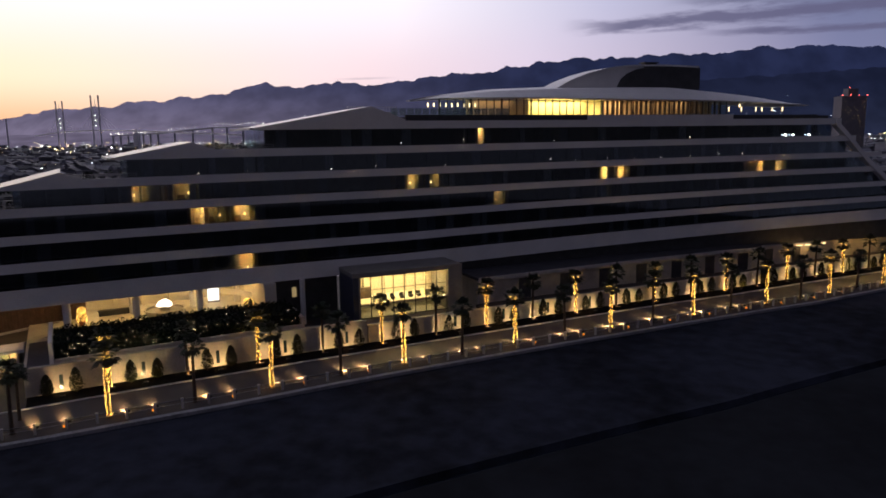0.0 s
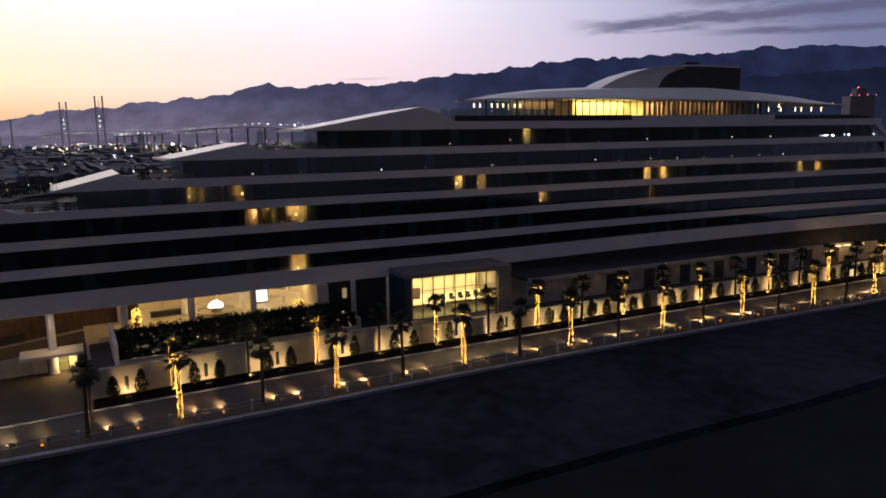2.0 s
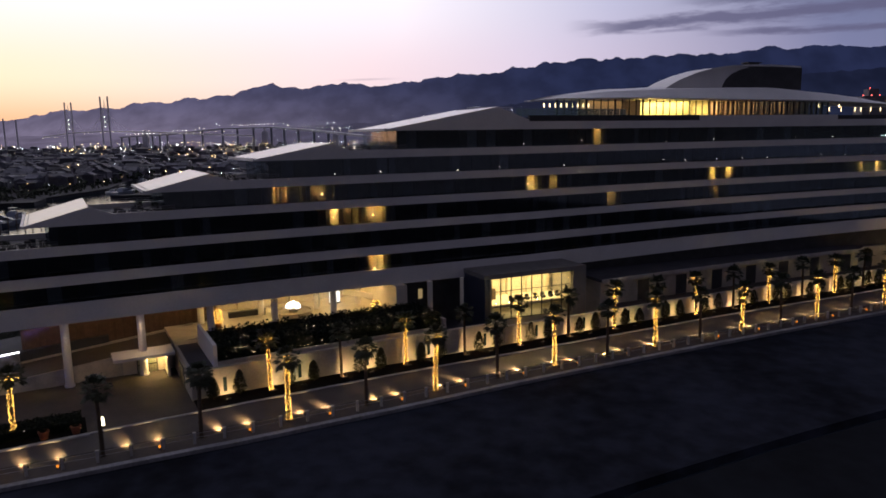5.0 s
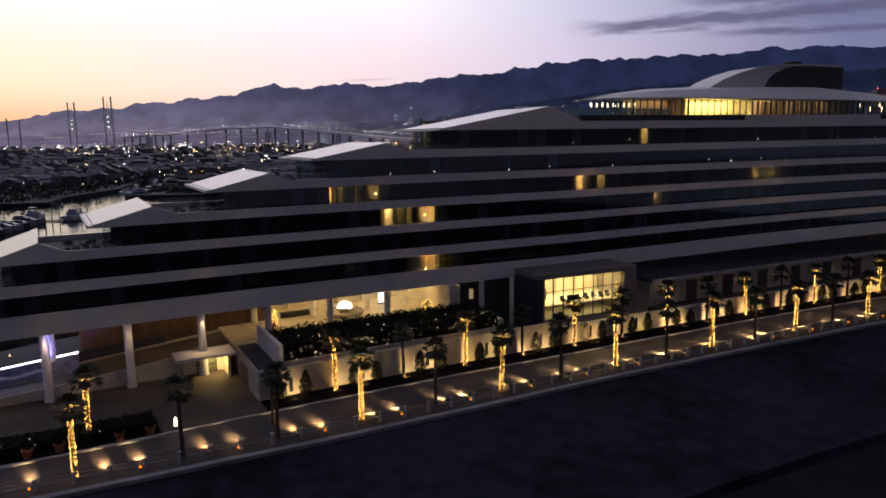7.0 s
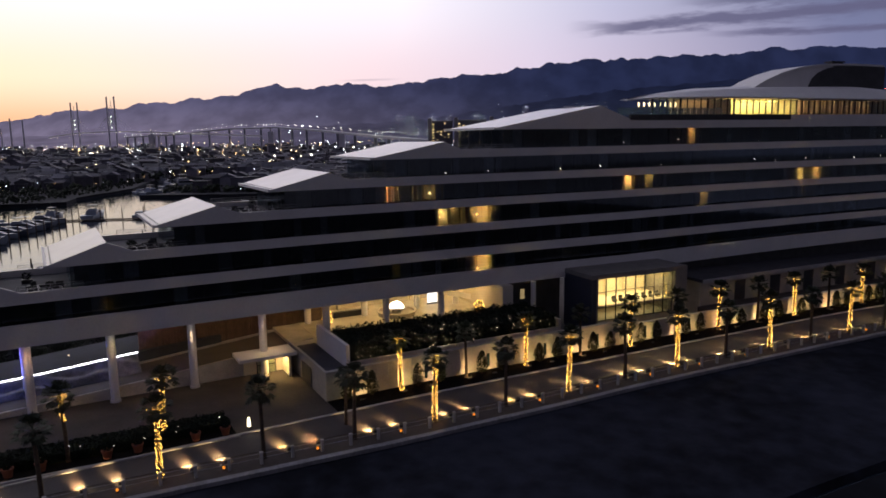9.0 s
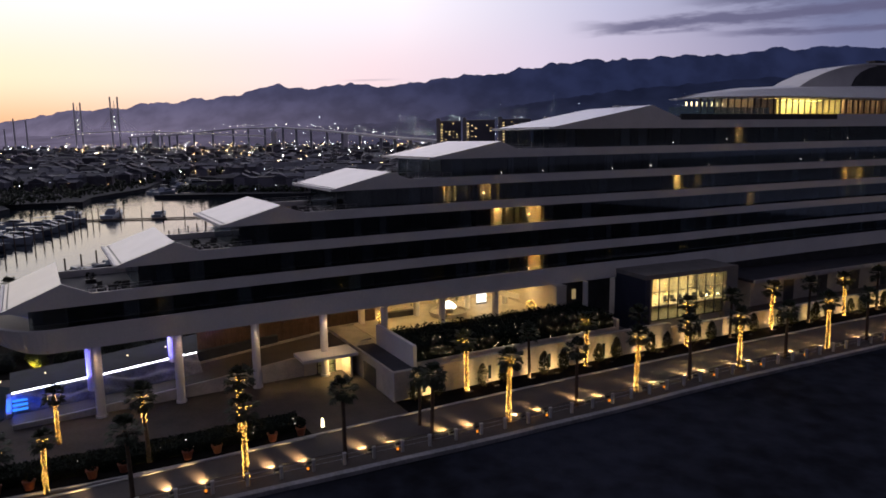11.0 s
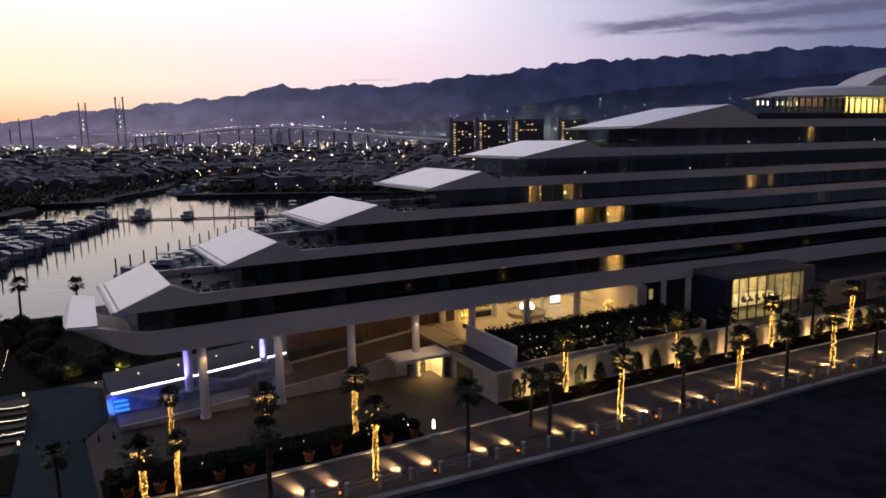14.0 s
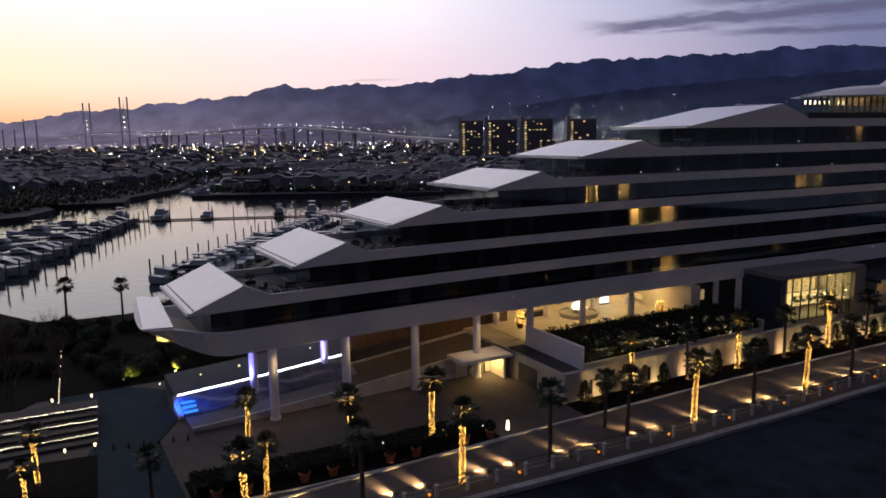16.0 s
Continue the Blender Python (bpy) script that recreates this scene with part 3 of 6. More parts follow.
boards = [Mesher().box(0, 22.0 / n * 1.14 - 0.02, -0.04 - 0.02 * v, 0.12, 0, 8.28).mesh("board", BROWN) for v in range(3)]
for i in range(n):
    ob = new("board", boards[(i * 7) % 3])
    ob.parent = timber
    ob.matrix_basis = Q(-75.0 + 22.0 * i / n, 10.9, 0.0)

mb = Mesher()
top_z = run([(-97, 1.2), (-93.5, 1.5), (-85.5, 1.98), (-75.4, 2.95), (-66, 3.6)])
xs = span(-93.0, -75.3, 0.45)
rows = []
for i, x in enumerate(xs):
    row = []
    for j in range(15):
        s = j / 14
        o = 6.2 + 3.6 * s
        z = (ramp_z(x) + 0.05) * (1 - s) + top_z(x) * s
        z += 0.16 * math.sin(3.1 * s * math.pi + 1.7 * math.sin(x * 0.9) + x * 0.8) * math.sin(s * math.pi)
        row.append(P(x, o, z))
    row += [P(x, 9.8, -0.2), P(x, 6.2, -0.2)]
    rows.append(row)
mb.rings(rows)
CASCADE = surface("wet_wave_relief", (0.15, 0.16, 0.20), 0.3, vary=0.55, scale=0.6, bump=0.2)
casc = thing("water_cascade", Q(-85, 8, 0), "sloping wave-patterned water cascade lit blue at one end", "fountain")
CI = casc.matrix_basis.inverted()


def under(ob, parent):
    ob.parent = parent
    ob.matrix_parent_inverse = parent.matrix_basis.inverted()
    return ob


under(tagged(new("relief", mb.mesh("relief", CASCADE, True))), casc)
mb = Mesher()
sweep(mb, span(-93.0, -75.3, 1.5), lambda x: [(9.85, top_z(x) - 0.05), (10.0, top_z(x) - 0.05), (10.0, top_z(x) + 0.07), (9.85, top_z(x) + 0.07)])
under(new("light_line", mb.mesh("light_line", STRIP)), casc)["label"] = "thin white light line along the top"
mb = Mesher()
mb.rings([[P(x, o, z) for o, z in ((5.9, -0.2), (5.9, 0.35), (10.0, 1.5), (10.0, -0.2))] for x in (-93.5, -93.05)])
under(new("end_wall", mb.mesh("end_wall", KERB)), casc)
for j in range(4):
    mb = Mesher().rings([[P(x, 6.5 + j * 0.85, 0.42 + j * 0.27), P(x, 6.85 + j * 0.85, 0.52 + j * 0.27), P(x, 6.85 + j * 0.85, 0.60 + j * 0.27), P(x, 6.5 + j * 0.85, 0.50 + j * 0.27)] for x in (-93.0, -91.7)])
    under(new("blue_light", mb.mesh("blue_light", BLUE)), casc)["label"] = "blue light bar set in the basin's end"

bl = bpy.data.lights.new("blue_basin_light", "AREA")
bl.energy, bl.color, bl.size = 300, (0.01, 0.08, 1.0), 2.5
new("blue_basin_lamp", bl).matrix_basis = look(P(-93.4, 7.6, 1.7), P(-88, 8.0, 0.7))
vl = bpy.data.lights.new("violet_column_light", "SPOT")
vl.energy, vl.color, vl.spot_size, vl.shadow_soft_size = 2600, (0.16, 0.16, 1.0), radians(66), 0.1
for x, o in ((-86.0, 7.6), (-77.9, 9.5)):
    new("violet_column_lamp", vl).matrix_basis = look(P(x - 1.5, o - 1.4, top_z(x) + 0.2), P(x - 0.2, o, 4.6))
# raised terrace behind the light line
DECK = surface("wet_dark_paving", (0.035, 0.040, 0.05), 0.8, vary=0.2, scale=0.5)
mb = Mesher()
sweep(mb, span(-93.2, -66, 2), lambda x: [(10.05, -0.2), (10.05, top_z(x) - 0.05), (17.5, top_z(x) + 0.4), (17.5, -0.2)])
solo("terrace", mb, DECK, "dark wet terrace behind the cascade", "terrace", kind="structure")
mb = Mesher()
for i in range(8):
    x = -94 + 4.0 * i
    mb.tube([P(x, 14.8, top_z(x) + 0.2), P(x, 14.8, top_z(x) + 0.36)], 0.07, 8)
solo("path_lights", mb, DECK_LAMP, "row of small path lights on the terrace", "path light", kind="stuff")

# court floor and its back wall
mb = Mesher()
slab(mb, -59.6, -28.4, wall_front, 16.6, -0.3, 3.5, 3)
solo("podium", mb, STONE, "raised stone podium carrying the court", "podium", kind="structure")
COURT = surface("court_paving", (0.50, 0.45, 0.37), 0.55, vary=0.15, scale=0.4)
mb = Mesher()
slab(mb, -56.4, -28.5, -2.5, 16.5, 3.5, 3.56, 3)
solo("court_floor", mb, COURT, "cream stone floor of the arrival court", "floor", kind="structure")
mb = Mesher()
slab(mb, -56, -30.2, 16.0, 16.5, 3.56, 8.32, 3)
for x in span(-53, -31, 3.6):
    mb.box(-0.35, 0.35, 15.2, 16.05, 3.56, 8.32, Q(x, 0, 0))
solo("wall_court", mb, PLASTER, "cream court wall with pilasters", "wall", kind="structure")
mb = Mesher()
slab(mb, -31.5, -29.9, -1.5, 16.0, 3.56, 8.32, 1)
solo("wall_court", mb, PLASTER, "cream end wall of the court", "wall", kind="structure")
# dark colour stands in for the shade in this recess
mb = Mesher()
slab(mb, -29.9, -20.4, 1.5, 2.0, 0, 8.4, 3)
solo("wall_recess", mb, DARK, "recess wall beside the lobby with its shade put into the colour", "wall", kind="structure")
mb = Mesher()
slab(mb, -29.8, -21.7, -12.0, 1.5, 0.0, 1.0, 3)
solo("recess_roof", mb, SLATE, "dark flat roof in the recess", "roof", kind="structure")
glow_m = glow("lit_niche", (1.0, 0.72, 0.35), 0.25)
mb = Mesher().box(-0.35, 0.35, -0.06, 0.06, 5.2, 6.8, Q(-26.8, 1.4, 0))
solo("window_recess", mb, glow_m, "narrow lit window in the dark recess", "window", kind="structure")

court_light = bpy.data.lights.new("court_downlight", "AREA")
court_light.energy, court_light.color, court_light.size = 135, (1.0, 0.68, 0.28), 1.6
for x in (-53, -46, -39, -33):
    for o in (5.5, 12.5):
        new("court_lamp", court_light).matrix_basis = look(P(x, o, 8.1), P(x, o, 0))
# recessed soffit lamps over the ramp
ramp_light = bpy.data.lights.new("ramp_downlight", "AREA")
ramp_light.energy, ramp_light.color, ramp_light.size = 65, (1.0, 0.60, 0.28), 0.8
for x, o in ((-73, 6.5), (-67, 6.5), (-61, 6.5)):
    new("ramp_lamp", ramp_light).matrix_basis = look(P(x, o, 8.2), P(x, o + 1.0, 0))
# small downlights beside the outer columns
dl = bpy.data.lights.new("column_downlight", "SPOT")
dl.energy, dl.color, dl.spot_size, dl.spot_blend, dl.shadow_soft_size = 420, (1.0, 0.68, 0.36), radians(78), 0.8, 0.1
for x in (-85.7, -78.4, -70.6, -63.0):
    new("column_lamp", dl).matrix_basis = look(P(x + 0.15, -0.55, 8.15), P(x - 0.1, -0.7, 0))

# fountain
f = thing("fountain", P(-43.5, 7.9, 3.56), "round stone fountain with a bright self-glowing water dome", "fountain")
mb = Mesher()
ring = lambda r, z, n=36: [Vector((r * math.cos(2 * math.pi * i / n), r * math.sin(2 * math.pi * i / n), z)) for i in range(n)]
mb.rings([ring(2.9, 0), ring(2.9, 0.5), ring(3.15, 0.6), ring(3.15, 0.75), ring(2.8, 0.75), ring(2.7, 0.45)])
part("basin", mb, STONE, f, smooth=False)
mb = Mesher().rings([ring(0.8, 0.45), ring(0.6, 0.9), ring(1.5, 1.15), ring(1.6, 1.25), ring(1.4, 1.22)])
part("bowl", mb, STONE, f)
mb = Mesher()
rnd = random.Random(3)
for i in range(70):
    a, r = rnd.uniform(0, 6.28), rnd.uniform(0, 1.25)
    h = 1.1 * (1 - (r / 1.5) ** 2) * rnd.uniform(0.6, 1.0)
    c = Vector((r * math.cos(a), r * math.sin(a), 1.2))
    mb.tube([c, c + Vector((0, 0, h * 0.7)), c + Vector((0, 0, h))], [0.07, 0.09, 0.02], 5)
# the jets glow by themselves in place of lamps in the basin
part("water_dome", mb, glow("lit_water", (1.0, 0.86, 0.66), 5.0), f, "white water jets glowing in place of basin lamps")


def leaf_clump(mb, centre, size, n, rnd, leaf=0.16):
    """Many small leaf quads scattered through a rounded box."""
    for _ in range(n):
        d = Vector((rnd.gauss(0, 1), rnd.gauss(0, 1), rnd.gauss(0, 1))).normalized() * rnd.uniform(0.72, 1.03)
        c = centre + Vector((d.x * size[0], d.y * size[1], d.z * size[2]))
        u = Vector((rnd.uniform(-1, 1), rnd.uniform(-1, 1), rnd.uniform(-1, 1))).normalized()
        w = u.orthogonal().normalized()
        l = leaf * rnd.uniform(0.6, 1.3)
        mb.add([c - u * l, c + w * l * 0.45, c + u * l, c - w * l * 0.45], [(0, 1, 2, 3)])


# topiaries wound with golden lights, in the court
def lit_topiary(x, o, z, h, label):
    t = thing("lit_topiary", Q(x, o, z), label, "topiary", "lit topiaries in the court")
    rnd = random.Random(int(x * 10))
    mb = Mesher().rings([ring(0.35, 0, 14), ring(0.5, 0.6, 14), ring(0.45, 0.6, 14), ring(0.4, 0.5, 14)])
    part("pot", mb, TERRACOTTA, t)
    mb = Mesher()
    balls = [(0.75, 1.15), (0.55, 2.15)][: 1 if h < 2 else 2]
    for r, zc in balls:
        leaf_clump(mb, Vector((0, 0, zc)), (r, r, r), 260, rnd, 0.14)
    part("foliage", mb, LEAF, t)
    mb = Mesher()
    for r, zc in balls:
        for _ in range(110):
            d = Vector((rnd.gauss(0, 1), rnd.gauss(0, 1), rnd.gauss(0, 1))).normalized() * (r * 1.03)
            bulb(mb, d + Vector((0, 0, zc)), 0.035)
    part("string_lights", mb, BULB, t)["kind"] = "stuff"


def bulb(mb, c, r):
    vs = [c + Vector(d) * r for d in ((1, 0, 0), (0, 1, 0), (-1, 0, 0), (0, -1, 0), (0, 0, 1), (0, 0, -1))]
    mb.add(vs, [(0, 1, 4), (1, 2, 4), (2, 3, 4), (3, 0, 4), (1, 0, 5), (2, 1, 5), (3, 2, 5), (0, 3, 5)])


lit_topiary(-53.6, 6.4, 3.56, 2.6, "double-ball topiary wound with golden lights")
lit_topiary(-33.0, 3.0, 3.56, 1.6, "low round topiary wound with golden lights")
# court furniture: long bench wall, and a white panel standing in for lamp glare
mb = Mesher().box(-2.8, 2.8, -0.3, 0.3, 0, 0.75).box(-2.9, 2.9, -0.4, 0.4, 0.75, 0.88)
b = solo("bench", mb, DARK, "long dark stone bench in the court", "bench")
b.matrix_basis = Q(-49.2, 10.8, 3.56)
s = thing("light_screen", Q(-36.6, 11.5, 3.56), "glowing white panel standing in for lamp glare in the court", "light panel")
part("panel", Mesher().box(-0.9, 0.9, -0.06, 0.06, 0.3, 3.4), glow("screen_white", (0.95, 0.93, 0.85), 1.7), s)
# plinth and head rail are made up to hold the glare panel
part("plinth", Mesher().box(-1.0, 1.0, -0.04, 0.1, 0.0, 0.3), METAL, s)
part("head_rail", Mesher().box(-1.0, 1.0, -0.04, 0.1, 3.4, 3.5), METAL, s)
mb = Mesher()
mb.rings([[P(x, o, z) for o, z in ((9.0, zt - 0.9), (9.3, zt - 0.9), (9.3, zt), (9.0, zt))] for x, zt in ((-36.0, 6.4), (-33.0, 5.6), (-30.5, 4.6))])
solo("ramp_balustrade", mb, WHITE, "sloping white balustrade in the court", "balustrade", kind="structure")

mb = Mesher()
slab(mb, -59.3, -57.15, lambda x: wall_front(x) + 0.6, -0.5, 3.5, 3.58, 0.5)
solo("podium_edge", mb, SLATE, "dark roof strip beside the planter", "roof", kind="structure")
# planter parapets and hedge on the podium
mb = Mesher()
slab(mb, -57.1, -56.7, lambda x: wall_front(x) + 0.55, -1.0, 3.5, 6.3, 0.4)
solo("planter_wall", mb, WHITE, "white end parapet of the hedge planter", "wall", kind="structure")
mb = Mesher()
slab(mb, -28.9, -28.5, lambda x: wall_front(x) + 0.55, -4.0, 3.5, 5.2, 0.4)
solo("planter_wall", mb, STONE, "low stone end of the hedge planter", "wall", kind="structure")
mb = Mesher()
slab(mb, -56.7, -28.9, lambda x: wall_front(x) + 0.55, lambda x: wall_front(x) + 0.85, 3.5, 4.1, 2)
solo("planter_wall", mb, STONE, "low stone planter edge below the hedge", "wall", kind="structure")
hedge = thing("hedge", P(-43, -9, 3.5), "dense dark hedge sprinkled with white fairy lights", "hedge")
rnd = random.Random(11)
mb = Mesher()
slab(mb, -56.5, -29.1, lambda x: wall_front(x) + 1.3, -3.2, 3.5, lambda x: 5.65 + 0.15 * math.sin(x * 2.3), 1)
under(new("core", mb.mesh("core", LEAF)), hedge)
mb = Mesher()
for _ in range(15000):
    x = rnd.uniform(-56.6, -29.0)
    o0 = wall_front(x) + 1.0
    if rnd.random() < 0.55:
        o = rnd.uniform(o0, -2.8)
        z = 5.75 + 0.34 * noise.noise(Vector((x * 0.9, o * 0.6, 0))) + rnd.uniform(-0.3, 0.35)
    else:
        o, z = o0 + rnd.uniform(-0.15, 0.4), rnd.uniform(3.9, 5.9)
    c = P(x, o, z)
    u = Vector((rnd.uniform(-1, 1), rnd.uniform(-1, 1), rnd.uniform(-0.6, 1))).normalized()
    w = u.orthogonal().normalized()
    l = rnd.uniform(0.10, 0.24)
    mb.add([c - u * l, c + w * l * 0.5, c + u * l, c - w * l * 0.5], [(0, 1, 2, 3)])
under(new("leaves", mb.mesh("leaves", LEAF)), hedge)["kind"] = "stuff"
mb = Mesher()
for _ in range(230):
    x = rnd.uniform(-56, -29.5)
    if noise.noise(Vector((x * 0.35, 3.0, 0))) < -0.25:
        continue
    o0 = wall_front(x) + 1.0
    top = rnd.random() < 0.3
    bulb(mb, P(x, o0 + (rnd.uniform(0, 3) if top else -0.25), 6.15 if top else rnd.uniform(4.2, 5.7)), rnd.choice((0.014, 0.018, 0.03)))
bulbs = under(new("string_lights", mb.mesh("string_lights", glow("white_fairy_bulb", (1.0, 0.80, 0.50), 6.0, 0.9))), hedge)
tagged(bulbs, "scattered warm white fairy lights", kind="stuff")

# stone courses of the road wall: real panels with open joints, and the slot windows
wall_me = {}
SLOT = surface("dark_slot_glass", (0.02, 0.035, 0.035), 0.1, vary=0.2, scale=2)


def road_wall(x0, x1, height, parent):
    n = int((x1 - x0) / 1.38)
    for i in range(n):
        xc = x0 + (x1 - x0) * (i + 0.5) / n
        w = (P(x0 + (x1 - x0) * (i + 1) / n, wall_front(xc)) - P(x0 + (x1 - x0) * i / n, wall_front(xc))).length - 0.03
        key = (round(w, 1), height)
        if key not in wall_me:
            wall_me[key] = Mesher().box(-w / 2, w / 2, -0.06, 0.0, 0.06, height).mesh("stone_panel", STONE)
        ob = new("stone_panel", wall_me[key])
        ob.parent = parent
        a, b = P(xc - 0.5, wall_front(xc - 0.5)), P(xc + 0.5, wall_front(xc + 0.5))
        p = P(xc, wall_front(xc) - 0.002)
        ob.matrix_basis = pose(p.x, p.y, 0, 0, 0, math.degrees(math.atan2(b.y - a.y, b.x - a.x)))


mb = Mesher()
slab(mb, -28.38, -20.1, lambda x: wall_front(x) + 0.002, lambda x: wall_front(x) + 0.4, -0.3, 3.49, 2)
slab(mb, -20, 120, lambda x: wall_front(x) + 0.002, lambda x: wall_front(x) + 0.4, -0.3, 2.7, 3)
slab(mb, -59.6, 120, lambda x: wall_front(x) - 0.1, lambda x: wall_front(x) + 0.5, lambda x: 3.5 if x < -20.1 else 2.7, lambda x: 3.62 if x < -20.1 else 2.82, 0.55)
wroad = solo("wall_road", mb, STONE, "beige stone wall along the promenade with pale coping", "wall", kind="structure")
road_wall(-59.5, -20.2, 3.48, wroad)
road_wall(-20.0, 112, 2.68, wroad)
for j in range(-1, 19):
    x = PALM0 + BAY * j + 3.8
    mb = Mesher().box(-0.22, 0.22, -0.13, -0.065, 0.5, 2.3)
    ob = new("slot_window", mb.mesh("slot_window", SLOT))
    ob.parent = wroad
    p = P(x, wall_front(x))
    ob.matrix_basis = pose(p.x, p.y, 0, 0, 0, yaw(x) + 2)

# ground floor to the side of the lobby
pod_front = lambda x: min(wall_front(x) + 4.2, -2.6) if x < 60 else wall_front(x) + 4.2
mb = Mesher()
slab(mb, -0.6, 118, pod_front, 10.0, 0.0, 6.6, 3)
gf = solo("wall_podium", mb, STONE, "beige ground floor wall below the hull band", "wall", kind="structure")
mb = Mesher()
slab(mb, -1.0, 62, lambda x: pod_front(x) - 0.9, 3.0, 6.6, 7.1, 3)
solo("podium_roof", mb, SLATE, "flat dark canopy roof over the ground floor", "roof", kind="structure")
mb = Mesher()
slab(mb, -1.0, 62, lambda x: pod_front(x) - 1.05, lambda x: pod_front(x) - 0.9, 6.5, 7.14, 3)
solo("podium_fascia", mb, KERB, "thin pale fascia of the canopy roof", "fascia", kind="structure")
mb = Mesher()
slab(mb, -1, 118, lambda x: wall_front(x) + 0.4, lambda x: pod_front(x), 0, 2.45, 3)
solo("terrace", mb, PAVING, "narrow paved terrace behind the road wall", "terrace", kind="structure")
# added wall closes the gap under the hull; dark colour stands in for shade
mb = Mesher()
slab(mb, -0.6, 116, 1.2, 9.8, 6.6, lambda x: low(0, x) + 0.2, 3)
solo("wall_recess", mb, DARK, "added wall between canopy roof and hull, its shade put into dark colour", "wall", kind="structure")
# dark panels on the solid wall stand in for the shade in its openings
for j in range(9):
    x = 8.0 + 8.1 * j
    mb = Mesher().box(-1.25, 1.25, -0.10, 0.0, 2.5, 6.0)
    d = new("dark_opening", mb.mesh("dark_opening", DARK))
    d.parent = gf
    p = P(x, pod_front(x))
    a, b = P(x - 1, pod_front(x - 1)), P(x + 1, pod_front(x + 1))
    d.matrix_basis = pose(p.x, p.y, 0, 0, 0, math.degrees(math.atan2(b.y - a.y, b.x - a.x)))
# far terrace bar with lit counters
mb = Mesher()
for x, o in ((73, 1.0), (76.5, 1.4), (80, 2.0)):
    mb.box(-1.2, 1.2, -0.05, 0.05, 5.9, 6.05, Q(x, o, 0))
solo("terrace_lights", mb, DECK_LAMP, "bright light bars under the terrace roof", "light bar", kind="stuff")
pl = bpy.data.lights.new("terrace_light", "POINT")
pl.energy, pl.color, pl.shadow_soft_size = 160, WARM, 0.3
for x in (74, 88, 96):
    new("terrace_lamp", pl).matrix_basis = Matrix.Translation(P(x, pod_front(x) - 2.0, 5.6))

# ---- lobby box ----
lob = thing("lobby_box", Q(-11.9, -6.4, 0), "bright glazed lobby box framed in pale panels", "lobby")
mb = Mesher()
mb.box(-9.6, 9.4, -0.9, 6.6, 9.05, 9.75).box(6.9, 9.4, -0.9, 6.6, 0, 9.05).box(-8.6, -8.3, -0.9, 6.6, 0, 9.05)
part("frame", mb, surface("lobby_cladding", (0.24, 0.22, 0.20), 0.7, vary=0.15, scale=0.6), lob, "stone-clad box frame")
# dark blue colour stands in for the shade on the box's left side
SHADED_SIDE = surface("dark_blue_cladding", (0.045, 0.05, 0.075), 0.5, vary=0.15, scale=0.6)
part("side_wall", Mesher().box(-9.5, -8.61, -0.85, 6.6, 0, 9.04), SHADED_SIDE, lob, "lobby side wall with its shade put into dark blue")
mb = Mesher().box(-8.3, 6.9, 6.2, 6.6, 0, 9.05).box(-8.3, 6.9, -0.2, 6.2, 4.3, 4.6).box(-8.3, 6.9, 0.2, 6.2, 0, 2.2)
for x in (-5.4, -1.6, 2.2, 5.6):
    mb.box(x - 0.3, x + 0.3, 5.4, 6.2, 4.6, 9.05)
part("inner_wall", mb, PLASTER, lob, "cream inner walls and floor")
mb = Mesher().box(-8.25, 6.85, 0.0, 6.1, 8.75, 8.9)
part("ceiling", mb, PLASTER, lob)
mb = Mesher()
for x in (-6.6, -4.4, -0.4, 3.0, 5.4):
    mb.box(x - 0.9, x + 0.9, 1.2, 4.6, 8.66, 8.72)
part("ceiling_light", mb, ROOM, lob)
for i in range(8):
    x0 = -8.3 + 15.2 * i / 8
    for z0, z1 in ((4.6, 6.75), (6.83, 9.0), (2.3, 4.25)):
        ob = part("window_pane", Mesher().box(x0 + 0.05, x0 + 1.85, -0.31, -0.29, z0, z1), CLEAR, lob)
        ob.visible_shadow = False
mb = Mesher()
for i in range(9):
    x0 = -8.3 + 15.2 * i / 8
    mb.box(x0 - 0.05, x0 + 0.05, -0.38, -0.22, 2.2, 9.05)
for z in (2.2, 4.3, 6.75, 8.97):
    mb.box(-8.3, 6.9, -0.37, -0.23, z, z + 0.09)
part("window_frame", mb, DARK_METAL, lob, "slim dark glazing bars")
for x in (-3.6, -2.2, -0.6, 1.0, 2.4, 3.9, 5.2):
    ac = thing("armchair", lob.matrix_basis @ Matrix.Translation((x, 1.2, 4.6)), "dark lounge chair in the lit lobby", "armchair", "lobby armchairs")
    part("seat", Mesher().box(-0.35, 0.35, -0.35, 0.3, 0.15, 0.45), DARK, ac)
    part("backrest", Mesher().box(-0.35, 0.35, 0.2, 0.35, 0.45, 0.9), DARK, ac)
    part("base", Mesher().box(-0.25, 0.25, -0.25, 0.25, 0, 0.15), DARK_METAL, ac)
mb = Mesher().box(-7.4, -5.2, 3.5, 4.0, 4.6, 6.4)
part("cabinet", mb, BROWN, lob)
la = bpy.data.lights.new("lobby_ceiling_light", "AREA")
la.energy, la.color, la.size, la.shape, la.size_y = 850, (1.0, 0.74, 0.38), 13, "RECTANGLE", 4
new("lobby_lamp", la).matrix_basis = Q(-12.6, -3.2, 8.6)
lb = bpy.data.lights.new("lower_lobby_light", "AREA")
lb.energy, lb.color, lb.size, lb.shape, lb.size_y = 110, (1.0, 0.72, 0.34), 12, "RECTANGLE", 2
new("lower_lobby_lamp", lb).matrix_basis = Q(-12.6, -4.4, 4.2)

